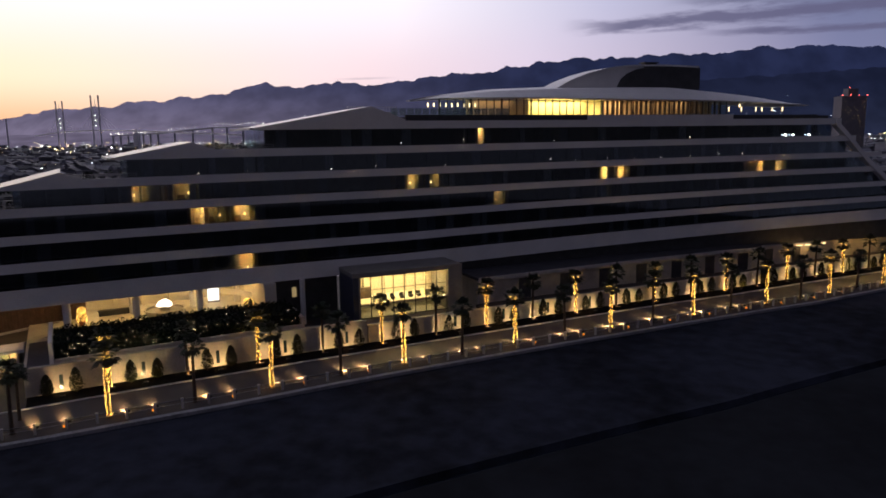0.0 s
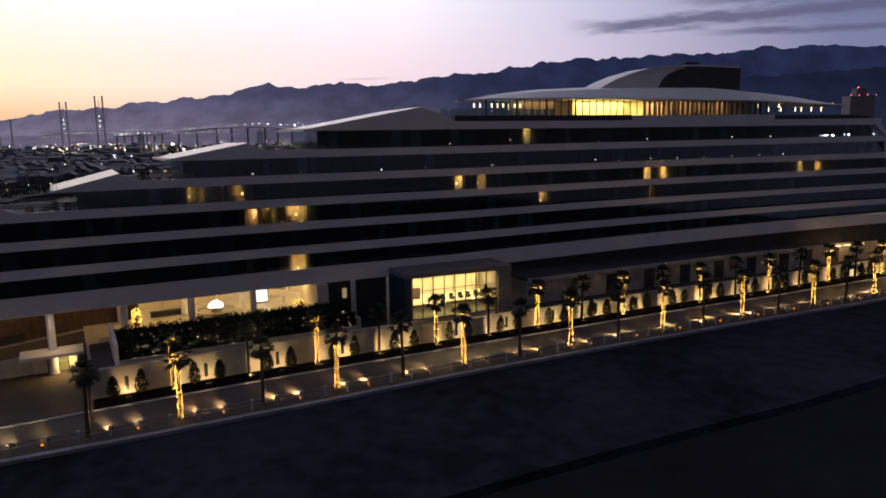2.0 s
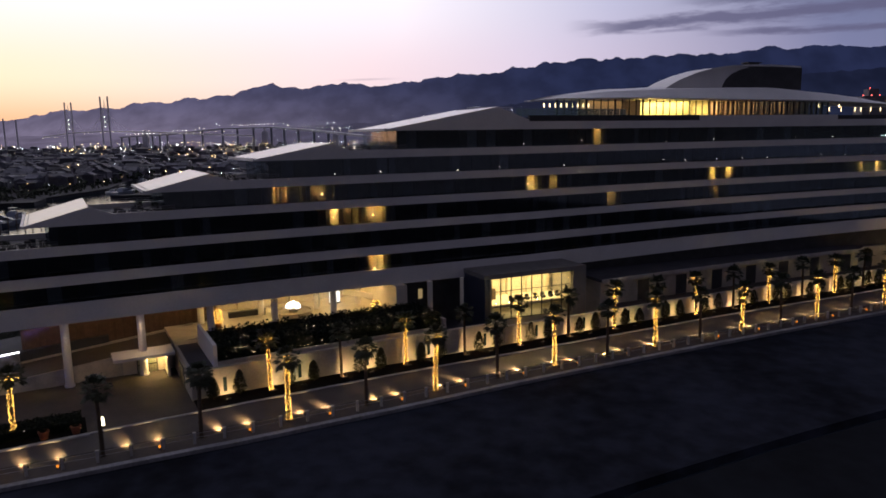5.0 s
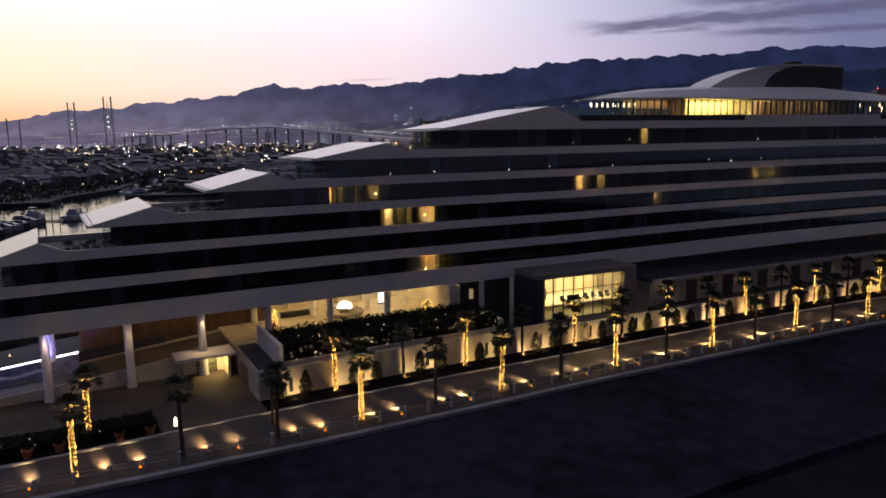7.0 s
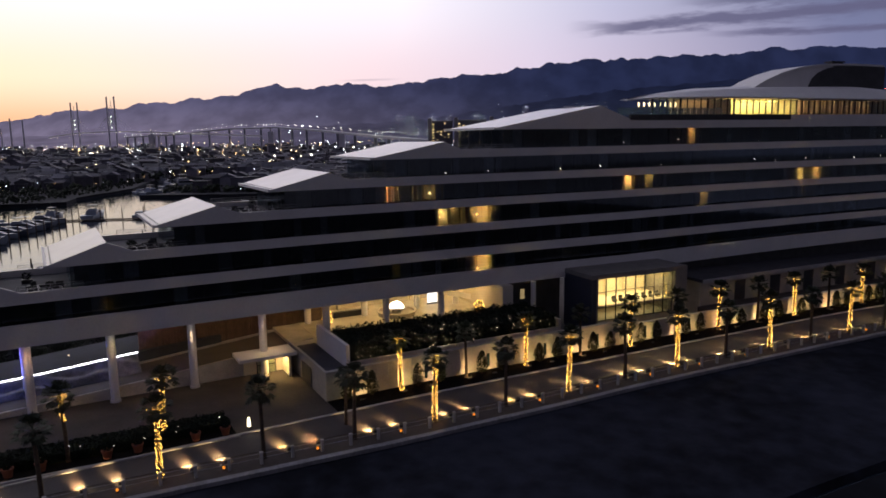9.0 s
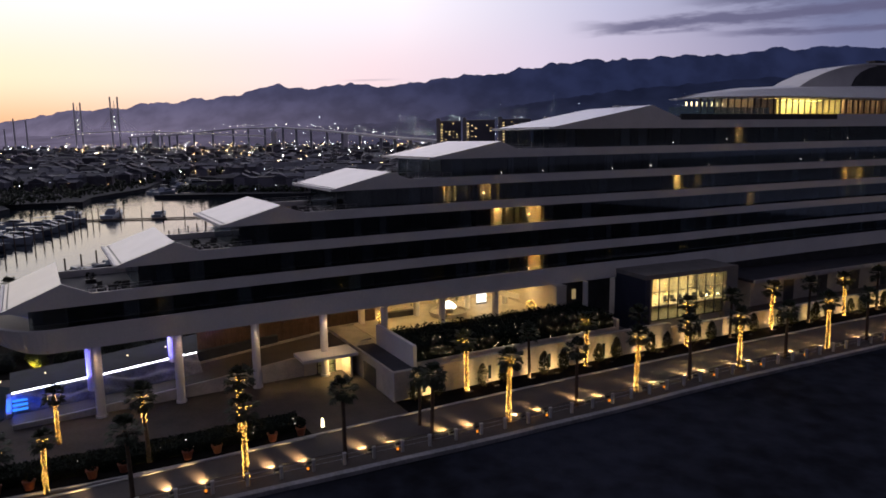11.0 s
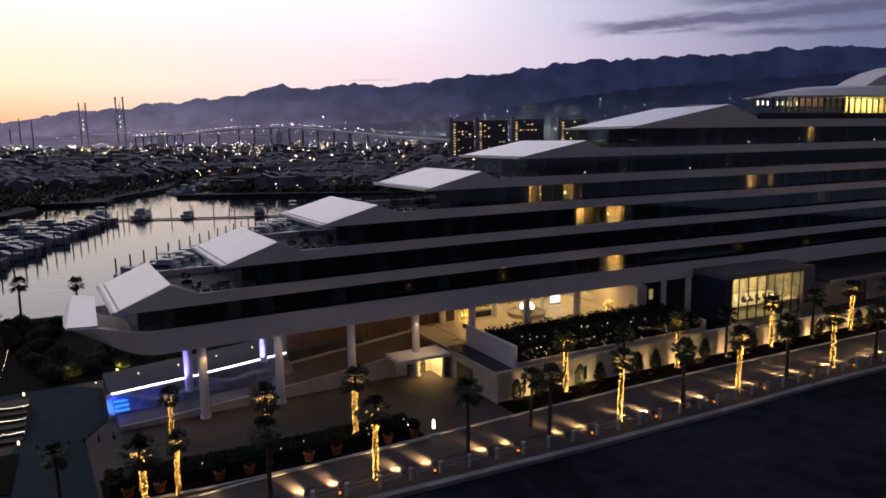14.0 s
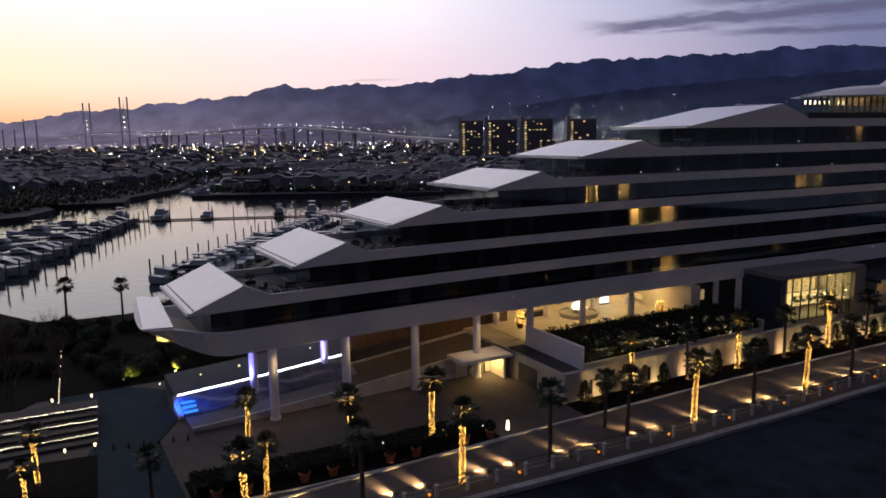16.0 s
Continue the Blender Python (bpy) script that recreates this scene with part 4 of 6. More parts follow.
# ---- the garage entrance under the ramp ----
ent = thing("entrance_canopy", Q(-62.6, 0.0, 0), "low lit entrance with a flat pale canopy", "entrance")
part("canopy", Mesher().box(-4.3, 3.2, -2.6, 1.5, 2.95, 3.35), WHITE, ent, "flat pale canopy slab")
part("back_wall", Mesher().box(-3.0, 3.2, 1.3, 1.5, 0, 2.95).box(2.2, 2.5, -2.0, 1.3, 0, 2.95), PLASTER, ent)
door = part("door", Mesher().box(-1.2, 1.2, 1.18, 1.28, 0, 2.3), CLEAR, ent, "glazed double door")
part("door_frame", Mesher().box(-1.3, -1.2, 1.15, 1.3, 0, 2.4).box(1.2, 1.3, 1.15, 1.3, 0, 2.4).box(-1.3, 1.3, 1.15, 1.3, 2.3, 2.4).box(-0.05, 0.05, 1.15, 1.3, 0, 2.3).box(-1.2, 1.2, 1.14, 1.3, 1.1, 1.16), DARK_METAL, ent)
el = bpy.data.lights.new("entrance_light", "AREA")
el.energy, el.color, el.size = 65, (1.0, 0.70, 0.22), 1.6
new("entrance_lamp", el).matrix_basis = look(P(-61.6, -0.6, 2.85), P(-61.6, -0.6, 0))
part("downlight", Mesher().box(0.2, 1.8, -1.2, 0.2, 2.9, 2.94), LAMP, ent)
# dark sheet on the solid wall imitates the shade inside the doorway
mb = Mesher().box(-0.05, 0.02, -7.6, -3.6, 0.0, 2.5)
g = solo("garage_opening", mb, DARK, "dark sheet standing in for the shaded garage doorway in the podium end", "doorway", kind="structure")
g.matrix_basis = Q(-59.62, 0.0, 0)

# ---- roof deck: restaurant, canopy, funnel ----
# flush dark bands imitate the shade of a recess below the rail
mb = Mesher()
slab(mb, -9.4, 23.2, -0.02, 0.36, 33.31, 34.25, 3)
hpart("deck_band", mb, DARK, "dark flush band standing in for the shaded recess below the deck rail")
mb = Mesher()
slab(mb, 54.7, 75, -0.02, 0.36, 33.31, 34.1, 3)
hpart("deck_band", mb, DARK, "dark flush band standing in for the shaded recess below the deck rail")
mb = Mesher()
sweep(mb, span(23.2, 54.7, 3), lambda x: [(0, 33.31), (0.4, 33.31), (0.4, 34.2), (0, 34.2)])
hpart("deck_band", mb, WHITE, "white parapet swelling up to the restaurant")
mb = Mesher()
slab(mb, -14, 78, 0.4, DEPTH - 0.4, 33.3, 33.9, 4)
hpart("deck", mb, SLATE)
for i in range(16):
    x = -11.6 + 1.25 * i
    put(Mesher().box(0.03, 1.3, -0.012, 0.012, 0, 1.25).mesh("rail_pane", RAIL_GLASS), "rail_pane", Q(x, 0.2, 34.1), label="greenish glass deck rail")
for i in range(16):
    x = -16 + 0.52 * i
    put(Mesher().box(-0.03, 0.03, -0.03, 0.03, 0, 0.85).mesh("rail_post", WHITE), "rail_post", Q(x, 8.0, 35.0))
mb = Mesher()
slab(mb, -16, -8.2, 7.97, 8.03, 35.82, 35.9, 2)
slab(mb, -16, -8.2, 7.97, 8.03, 35.4, 35.45, 2)
slab(mb, -16, -8.2, 7.6, 8.6, 34.4, 35.0, 2)
hpart("rail", mb, WHITE, "white rail on the upper terrace")

can_top = run([(-7.3, 36.9), (-2.8, 37.75), (8, 39.15), (19, 39.8), (36, 40.2), (44, 40.3), (56, 39.3), (65, 38.3), (72, 37.2), (77, 36.4)])
can_low = run([(-7.3, 36.65), (-2.4, 37.1), (11, 37.3), (30, 37.15), (48, 37.05), (60, 36.8), (77, 36.15)])
can_front = run([(-7.3, 3.6), (-2, 3.2), (11, 2.2), (29, 1.6), (47, 1.8), (62, 3.0), (77, 5.0)])
can_back = run([(-7.3, 4.6), (-3, 7.0), (4, 10.0), (14, 13.5), (77, 14.5)])
mb = Mesher()
sweep(mb, span(-7.3, 77, 2.0), lambda x: [(can_front(x), can_low(x)), (can_back(x), can_low(x)), (can_back(x), can_top(x) - 0.2), (0.4 * can_front(x) + 0.6 * can_back(x), can_top(x)), (can_front(x) + 2.2, can_low(x) + 0.75 * (can_top(x) - can_low(x))), (can_front(x), can_low(x) + 0.18)])
hpart("roof_canopy", mb, WHITE, "broad white curved roof canopy", smooth=False)
n = 42
gx = lambda i: -2.2 + 58.5 * i / n
for i in range(n):
    xm = (gx(i) + gx(i + 1)) / 2
    w = (P(gx(i + 1), 4.2) - P(gx(i), 4.2)).length
    put(pane_me.setdefault(("r", round(w, 1)), Mesher().box(-w / 2, w / 2, -0.015, 0.015, 0, 3.0).mesh("window_pane", CLEAR)), "window_pane", Q(xm, 4.2, 34.15))
mb = Mesher()
for i in range(n + 1):
    r = 0.16 if i % 4 == 0 and i < 14 else 0.05
    mb.box(-r, r, -0.1, 0.1, 33.9, 37.3, Q(gx(i), 4.2, 0))
hpart("mullions", mb, DARK_METAL)["kind"] = "stuff"
mb = Mesher()
slab(mb, 4, 14.2, 8.0, 8.2, 33.9, 37.2, 3)
slab(mb, 14.2, 29, 9.0, 9.2, 33.9, 37.2, 3)
slab(mb, 14.0, 14.2, 4.5, 9.2, 33.9, 37.2, 1)
slab(mb, 28.7, 28.9, 4.5, 9.2, 33.9, 37.2, 1)
slab(mb, 28.9, 56, 9.0, 9.2, 33.9, 37.2, 3)
hpart("inner_wall", mb, PLASTER, "cream restaurant back wall")
mb = Mesher()
for i in range(26):
    x = 29 + 27 * i / 26
    pts = [P(x + 0.5 * j / 6, 5.0 + 0.10 * math.sin(j * 2.0), 0) for j in range(7)]
    mb.rings([[Vector((p.x, p.y, 34.0)) for p in pts] + [Vector((p.x, p.y + 0.03, 34.0)) for p in pts[::-1]], [Vector((p.x, p.y, 37.1)) for p in pts] + [Vector((p.x, p.y + 0.03, 37.1)) for p in pts[::-1]]])
hpart("curtain", mb, CURTAIN, "drawn cream curtains in folds")
for a, b, e in ((15, 28, 2300), (5, 13, 110), (29.5, 36, 420), (37, 45, 120), (46, 56, 190)):
    rl = bpy.data.lights.new("restaurant_light", "AREA")
    rl.energy, rl.color, rl.shape, rl.size, rl.size_y = e, (1.0, 0.68, 0.20) if e > 500 else (1.0, 0.52, 0.22), "RECTANGLE", b - a, 2.5
    new("restaurant_lamp", rl).matrix_basis = Q((a + b) / 2, 7.6, 37.0)
for i in range(11):
    x = -3.4 + 1.05 * i if i < 9 else 56 + 5 * (i - 9)
    lp = thing("pendant_lamp", Q(x, 6.2, 36.2), "glowing pendant lamp hanging in the deck bar", "pendant lamp", "pendant lamps in the deck bar")
    part("shade", Mesher().tube([(0, 0, -0.35), (0, 0, -0.3), (0, 0, 0.3), (0, 0, 0.35)], [0.05, 0.11, 0.11, 0.05], 10), DECK_LAMP, lp)
    part("cord", Mesher().box(-0.015, 0.015, -0.015, 0.015, 0.35, 1.05), DARK_METAL, lp)
for x in (58, 61, 64.5, 66, 68.5, 71):
    lp = thing("terrace_lamp", Q(x, 5.6, 33.9), "slender glowing lamp on the rear deck", "lamp", "lamps on the rear deck")
    part("tube", Mesher().tube([(0, 0, 1.1), (0, 0, 2.0)], 0.07, 8), DECK_LAMP, lp)
    part("post", Mesher().tube([(0, 0, 0), (0, 0, 1.1)], 0.04, 8), DARK_METAL, lp)

# funnel
FO0, FO1 = 7.0, 13.0
prof = [(20.8, 39.6), (23.4, 41.0), (27, 42.4), (31, 43.5), (35, 44.05), (39, 44.3), (44, 44.4), (51.2, 44.25)]
mb = Mesher()
mb.rings([[P(x, FO0 - 0.6, z), P(x, FO1 + 0.6, z), P(x, FO1 + 0.6, z - 0.35), P(x, FO0 - 0.6, z - 0.35)] for x, z in prof])
hpart("funnel_shell", mb, WHITE, "white arched funnel roof", smooth=False)
mb = Mesher()
xs = [33.2, 34.0, 35.3, 37.3, 40.0, 44.5, 51.5]
ztop = [39.9, 41.4, 42.5, 43.35, 43.85, 44.0, 43.88]
mb.rings([[P(x, FO0 - 0.55, 39.5), P(x, FO1 - 0.4, 39.5), P(x, FO1 - 0.4, z), P(x, FO0 - 0.55, z)] for x, z in zip(xs, ztop)])
hpart("funnel_screen", mb, DARK, "dark louvred funnel side")
mb = Mesher()
sweep(mb, [x for x, z in prof[:6]], lambda x: [(FO0 - 0.3, 39.3), (FO1, 39.3), (FO1, float(np.interp(x, [p[0] for p in prof], [p[1] for p in prof])) - 0.3), (FO0 - 0.3, float(np.interp(x, [p[0] for p in prof], [p[1] for p in prof])) - 0.3)])
hpart("funnel_base", mb, WHITE)
mb = Mesher().box(-1.3, 1.3, -0.8, 0.8, 0, 0.5).box(-1.8, 1.8, -1.0, 1.0, 0.5, 0.7)
hpart("roof_unit", mb, DARK_METAL).matrix_basis = Q(41.6, 9, 44.3)

# stern: slanting white strut
mb = Mesher()
mb.rings([[P(x, o, z) for o, z in ((-0.3, z0 - 0.7), (1.2, z0 - 0.7), (1.2, z0 + 0.5), (-0.3, z0 + 0.5))] for x, z0 in ((79.5, 32.6), (82.5, 30.0), (88, 24.7), (97, 17.5), (108, 9.5))])
hpart("stern_strut", mb, WHITE, "slanting white strut closing the stern")

# ---- lit rooms ----
rooms = [(3, -47.0, 1), (3, -44.0, 2), (3, -40.3, 0), (2, -38.8, 1), (2, -36.6, 0), (2, -33.2, 2), (0, -33.2, 2), (3, -8.0, 1), (3, -4.4, 0), (5, 4.2, 1), (3, 28.1, 1), (3, 31.6, 1), (2, 27.9, 0), (3, 64.2, 2), (3, 67.8, 1), (2, 7.4, 0)]
room_lamp = {}
for k, x, level in rooms:
    z0, z1, xa, xb, n = STOREY[k]
    w = 1.2 if level == 1 else 1.8
    r = thing("guest_room", Q(x, RECESS + 0.25, z0), "warmly lit guest room behind the glass with drawn-back curtains", "room", "lit guest rooms")
    part("walls", Mesher().box(-w, w, 4.4, 4.55, 0, z1 - z0 - 0.1).box(-w - 0.1, -w, 0.1, 4.5, 0, z1 - z0 - 0.1).box(w, w + 0.1, 0.1, 4.5, 0, z1 - z0 - 0.1), PLASTER, r)
    for sx in (-1, 1):
        mb = Mesher()
        pts = [Vector((sx * (w - 0.08 - 0.09 * j), 0.22 + 0.05 * (j % 2), 0)) for j in range(6)]
        mb.rings([[p for p in pts] + [p + Vector((0, 0.02, 0)) for p in pts[::-1]], [p + Vector((0, 0, z1 - z0 - 0.15)) for p in pts] + [p + Vector((0, 0.02, z1 - z0 - 0.15)) for p in pts[::-1]]])
        part("curtain", mb, CURTAIN, r)
    part("bed", Mesher().box(-0.9, 0.3, 2.2, 4.2, 0.0, 0.55).box(-0.9, 0.3, 4.1, 4.25, 0.55, 1.1), BROWN, r)
    part("lamp", Mesher().tube([(0.7, 2.6, 1.3), (0.7, 2.6, 1.65)], [0.22, 0.14], 10), ROOM, r, "glowing table lamp")
    e = (18, 90, 130)[level]
    if e not in room_lamp:
        room_lamp[e] = bpy.data.lights.new("room_light", "POINT")
        room_lamp[e].energy, room_lamp[e].color, room_lamp[e].shadow_soft_size = e * 5.0, (1.0, 0.56, 0.20), 0.25
    p = P(x, RECESS + 2.2, z1 - 0.6)
    new("room_lamp", room_lamp[e]).matrix_basis = Matrix.Translation(p)

# small lamps added for the light specks that show in the upper glass
step = thing("step_lamp", (0, 0, 0), "tiny white lamp added for a light speck in the upper glass", "step lamp", "step lamps on the balconies")
part("body", Mesher().box(-0.08, 0.08, 0.0, 0.1, 0, 0.16), DARK_METAL, step)
part("lens", Mesher().box(-0.06, 0.06, -0.012, 0.0, 0.03, 0.13), glow("step_lens", (1.0, 0.93, 0.82), 3.5), step)
first = True
for k, x in [(4, -39 + 6.05 * i) for i in range(18)] + [(5, -20 + 9.3 * i) for i in range(9)] + [(2, 1.0), (1, 20.0)]:
    u = noise.noise(Vector((x * 0.71, k * 3.1, 0.7)))
    if u < -0.12:
        continue
    m = Q(x + 3.0 * u, RECESS - 0.35, low(k, x) + 1.3 + 0.9 * abs(u))
    if first:
        step.matrix_basis = m
        first = False
    else:
        copy_thing(step, m)
for x in (68.2, 70.0, 74.0):
    wl = thing("work_light", Q(x, RECESS - 0.5, low(5, x) + 0.5), "bright white flood lamp on the rear balcony", "flood lamp", "flood lamps at the stern")
    part("head", Mesher().box(-0.2, 0.2, -0.03, 0.0, 0.9, 1.15), glow("white_flood", (0.95, 0.98, 1.0), 14.0), wl)
    part("stand", Mesher().box(-0.04, 0.04, 0.0, 0.08, 0, 1.2), DARK_METAL, wl)

# ---- terrace furniture on the stepped ends ----
rnd = random.Random(21)
for k in range(1, 6):
    zt = LOWS[k] + 0.46
    xa, xb = APEX[k] + 2.6, TIPS[k + 1] + 2.0
    for i in range(4):
        x, o = rnd.uniform(xa, max(xa + 1, xb)), rnd.uniform(1.5, 9)
        ch = thing("terrace_chair", Q(x, o, zt, rnd.uniform(0, 360)), "dark wicker chair on the stepped roof terrace", "chair", "terrace chairs")
        part("seat", Mesher().box(-0.4, 0.4, -0.4, 0.4, 0.18, 0.48), DARK, ch)
        part("backrest", Mesher().box(-0.4, 0.4, 0.3, 0.42, 0.48, 0.95), DARK, ch)
        for sx in (-0.34, 0.34):
            for sy in (-0.34, 0.34):
                part("leg", Mesher().box(sx - 0.04, sx + 0.04, sy - 0.04, sy + 0.04, 0, 0.18), DARK, ch)
    for i in range(2):
        x = rnd.uniform(xa, max(xa + 1, xb))
        bsh = thing("terrace_planter", Q(x, rnd.uniform(2, 12), zt), "dark shrub in a low planter on the terrace", "planter", "terrace planters")
        part("box", Mesher().box(-0.6, 0.6, -0.3, 0.3, 0, 0.5), DARK_METAL, bsh)
        mb = Mesher()
        leaf_clump(mb, Vector((0, 0, 0.9)), (0.6, 0.35, 0.5), 140, rnd, 0.14)
        part("foliage", mb, LEAF, bsh)
    # terrace rails along the front and back: two bars on slim posts
    for o in (DEPTH - 0.17, 0.62):
        mb = Mesher()
        for dz in (0.30, 0.60):
            slab(mb, xa - 0.5, xb + 1.2, o - 0.025, o + 0.025, TOPS[k] + dz - 0.03, TOPS[k] + dz + 0.02, 2)
        for x in span(xa - 0.5, xb + 1.2, 1.3):
            mb.box(-0.025, 0.025, -0.025, 0.025, LOWS[k] + 0.45, TOPS[k] + 0.6, Q(x, o, 0))
        hpart("rail", mb, METAL, "thin metal terrace rail")
    # pale framed lounge seats facing the harbour
    for i in range(3):
        x = xa + 0.8 + (xb - xa - 1.0) * i / 3
        ls = thing("lounge_seat", Q(x, 2.2 + 1.7 * (i % 2), zt, 12 * i), "low lounge seat with a pale frame and dark cushion", "seat", "terrace lounge seats")
        part("cushion", Mesher().box(-0.5, 0.5, -0.42, 0.42, 0.28, 0.5).box(-0.5, 0.5, 0.3, 0.46, 0.5, 0.85), DARK, ls)
        for sx in (-0.58, 0.52):
            part("side_frame", Mesher().box(sx, sx + 0.06, -0.45, -0.38, 0, 0.7).box(sx, sx + 0.06, 0.42, 0.49, 0, 0.7).box(sx, sx + 0.06, -0.45, 0.49, 0.7, 0.76), WHITE, ls, "pale side frame")


# ---- palms ----
def palm(h, lit, seed, label, wrap=1.0):
    rnd = random.Random(seed)
    p = thing("palm_tree", (0, 0, 0), label, "palm tree", "palms along the promenade")
    mb = Mesher()
    lean = Vector((rnd.uniform(-0.2, 0.2), rnd.uniform(-0.2, 0.2), 0))
    path, rad = [], []
    n = 14
    for i in range(n * 2 + 1):
        t = i / (n * 2)
        path.append(lean * t * t + Vector((0, 0, h * t)))
        rad.append((0.21 - 0.06 * t) * (1.0 if i % 2 else 1.14) * (1.35 if i == 0 else 1) * (1.3 if t > 0.9 else 1))
    mb.tube(path, rad, 9)
    part("trunk", mb, BARK, p)
    mb = Mesher()
    top = lean + Vector((0, 0, h))
    # fan leaves: a stalk, then narrow folded blades spread like a hand
    for i in range(34):
        a = i * 2.4 + rnd.uniform(-0.3, 0.3)
        up = 1.25 - 2.05 * (i / 33) + rnd.uniform(-0.2, 0.2)
        ln = rnd.uniform(0.65, 1.1)
        d = Vector((math.cos(a) * math.cos(up), math.sin(a) * math.cos(up), math.sin(up)))
        side = Vector((-math.sin(a), math.cos(a), 0))
        nrm = d.cross(side).normalized()
        hub = top + d * ln + Vector((0, 0, -0.12 * ln))
        mb.add([top - side * 0.025, top + side * 0.025, hub + side * 0.018, hub - side * 0.018], [(0, 1, 2, 3)])
        for j in range(13):
            b = -1.25 + 2.5 * j / 12 + rnd.uniform(-0.06, 0.06)
            e = (d * math.cos(b) + side * math.sin(b)).normalized()
            l = rnd.uniform(0.75, 1.05) * (1 - 0.25 * abs(b) / 1.25)
            across = (side * math.cos(b) - d * math.sin(b)) * 0.08
            q = hub + e * l * 0.6 + nrm * 0.02
            tip = hub + e * l + Vector((0, 0, -0.22 * l * rnd.uniform(0.4, 1.3)))
            mb.add([hub, q - across, tip, q + across], [(0, 1, 2, 3)])
    # skirt of old hanging leaves
    for i in range(22):
        a = rnd.uniform(0, 6.28)
        r0 = Vector((math.cos(a), math.sin(a), 0))
        q = top + r0 * 0.16 + Vector((0, 0, -rnd.uniform(0.0, 0.25)))
        e = q + r0 * rnd.uniform(0.1, 0.4) + Vector((0, 0, -rnd.uniform(0.4, 0.8)))
        sd = Vector((-r0.y, r0.x, 0)) * 0.1
        mb.add([q, q.lerp(e, 0.6) - sd, e, q.lerp(e, 0.6) + sd], [(0, 1, 2, 3)])
    part("crown", mb, FROND, p)
    if lit:
        mb = Mesher()
        for i in range(int(h * 46 * wrap)):
            t = 1 - wrap * rnd.random()
            a = rnd.uniform(0, 6.283)
            r = 0.26 - 0.06 * t + rnd.uniform(0, 0.04)
            c = lean * t * t + Vector((r * math.cos(a), r * math.sin(a), 0.1 + (h - 0.3) * t))
            bulb(mb, c, rnd.choice((0.020, 0.024, 0.028)))
        for i in range(5):
            a = i * 1.26 + rnd.uniform(-0.2, 0.2)
            up = rnd.uniform(0.1, 0.6)
            for j in range(8):
                s = 0.2 + 0.09 * j
                bulb(mb, top + Vector((math.cos(a) * s, math.sin(a) * s, up * s - 0.45 * s * s - 0.1 + rnd.uniform(-0.04, 0.04))), 0.019)
        part("string_lights", mb, BULB, p, "warm fairy lights wound round the trunk")["kind"] = "stuff"
    return p


LIT = "slender palm with its trunk wrapped in warm fairy lights"
UNLIT = "slender dark palm without lights beside the promenade"
kinds = {(lit, tall, v): palm(h, lit, 7 * v + tall + 20 * lit, LIT if lit else UNLIT) for lit in (True, False) for tall, h in ((1, 7.0), (0, 6.5)) for v in (0, 1)}
kinds["part"] = palm(6.9, True, 91, "slender palm with only its upper trunk wrapped in lights", 0.38)
used = set()


def plant(key, x, off, z=0.0, s=1.0, at=None):
    src = kinds[key]
    m = Q(x, off, z, random.uniform(0, 360)) if at is None else at
    if key not in used:
        used.add(key)
        src.matrix_basis = m @ Matrix.Scale(s, 4)
    else:
        c = copy_thing(src, m)
        c.matrix_basis = m @ Matrix.Scale(s, 4)


FRONT_LIT = {-5: True, -4: False, -3: True, -2: False, -1: False}
for i in range(-5, 20):
    x = PALM0 + BAY * i
    lit = FRONT_LIT.get(i, i % 2 == 0)
    plant((lit, 1, (i // 2) % 2), x - 0.4, light_row(x) + 0.05, 0, random.uniform(0.95, 1.04))
for i in range(0, 18):
    x = PALM0 + BAY * i
    plant((i % 2 == 0, 0, (i // 2) % 2), x + 0.15, back_row(x) - 0.1, 0, random.uniform(0.94, 1.05))
plant((False, 0, 0), -59.9, -20.5, 0, 0.85)
plant((True, 0, 0), -75.5, -14.4, 0, 1.05)
plant("part", -83.2, -14.9)
plant((True, 0, 1), -89.5, -5.2, 0, 0.82)
plant((True, 0, 0), -90.7, -16.4, 0, 0.78)
plant((False, 0, 1), -98.4, -14.2, 0, 0.8)
plant((True, 0, 1), -105.2, -3.0, 0, 0.8)
plant((True, 0, 0), -106.0, -8.5, 0, 0.7)
for gx_, gy_, s in ((-134.8, 115.0, 1.05), (-126.6, 118.5, 0.95), (-120.6, 127.4, 0.9), (-117.9, 127.8, 0.9)):
    plant((False, 0, 1), 0, 0, 0, s, at=pose(gx_, gy_, 0, 0, 0, gx_ * 7 % 360))

# ---- floodlights at the edge of the road ----
spot = bpy.data.lights.new("floodlight", "SPOT")
spot.energy, spot.color, spot.spot_size, spot.spot_blend, spot.shadow_soft_size = 8000, (1.0, 0.66, 0.31), radians(40), 0.8, 0.05
fl = thing("floodlight", (0, 0, 0), "small black ground floodlight shining across the road", "floodlight", "floodlights along the quay")
fh = part("housing", Mesher().box(-0.22, 0.22, -0.16, 0.1, 0.22, 0.46).box(-0.26, 0.26, 0.1, 0.14, 0.18, 0.5), DARK_METAL, fl)
part("lens", Mesher().box(-0.2, 0.2, 0.141, 0.16, 0.25, 0.43), glow("flood_lens", (1.0, 0.80, 0.45), 30.0), fh, "glowing lens")
part("bracket", Mesher().box(-0.28, -0.24, -0.05, 0.05, 0, 0.4).box(0.24, 0.28, -0.05, 0.05, 0, 0.4).box(-0.28, 0.28, -0.08, 0.08, 0, 0.03), METAL, fl)
# glowing amber bodies added, one per bay, to give an orange spot
amber = thing("amber_lamp", (0, 0, 0), "low glowing amber body added on the quay between two floodlights", "ground lamp", "amber lamps along the quay")
part("base", Mesher().tube([(0, 0, 0), (0, 0, 0.08), (0, 0, 0.12)], [0.16, 0.16, 0.08], 10), DARK_METAL, amber)
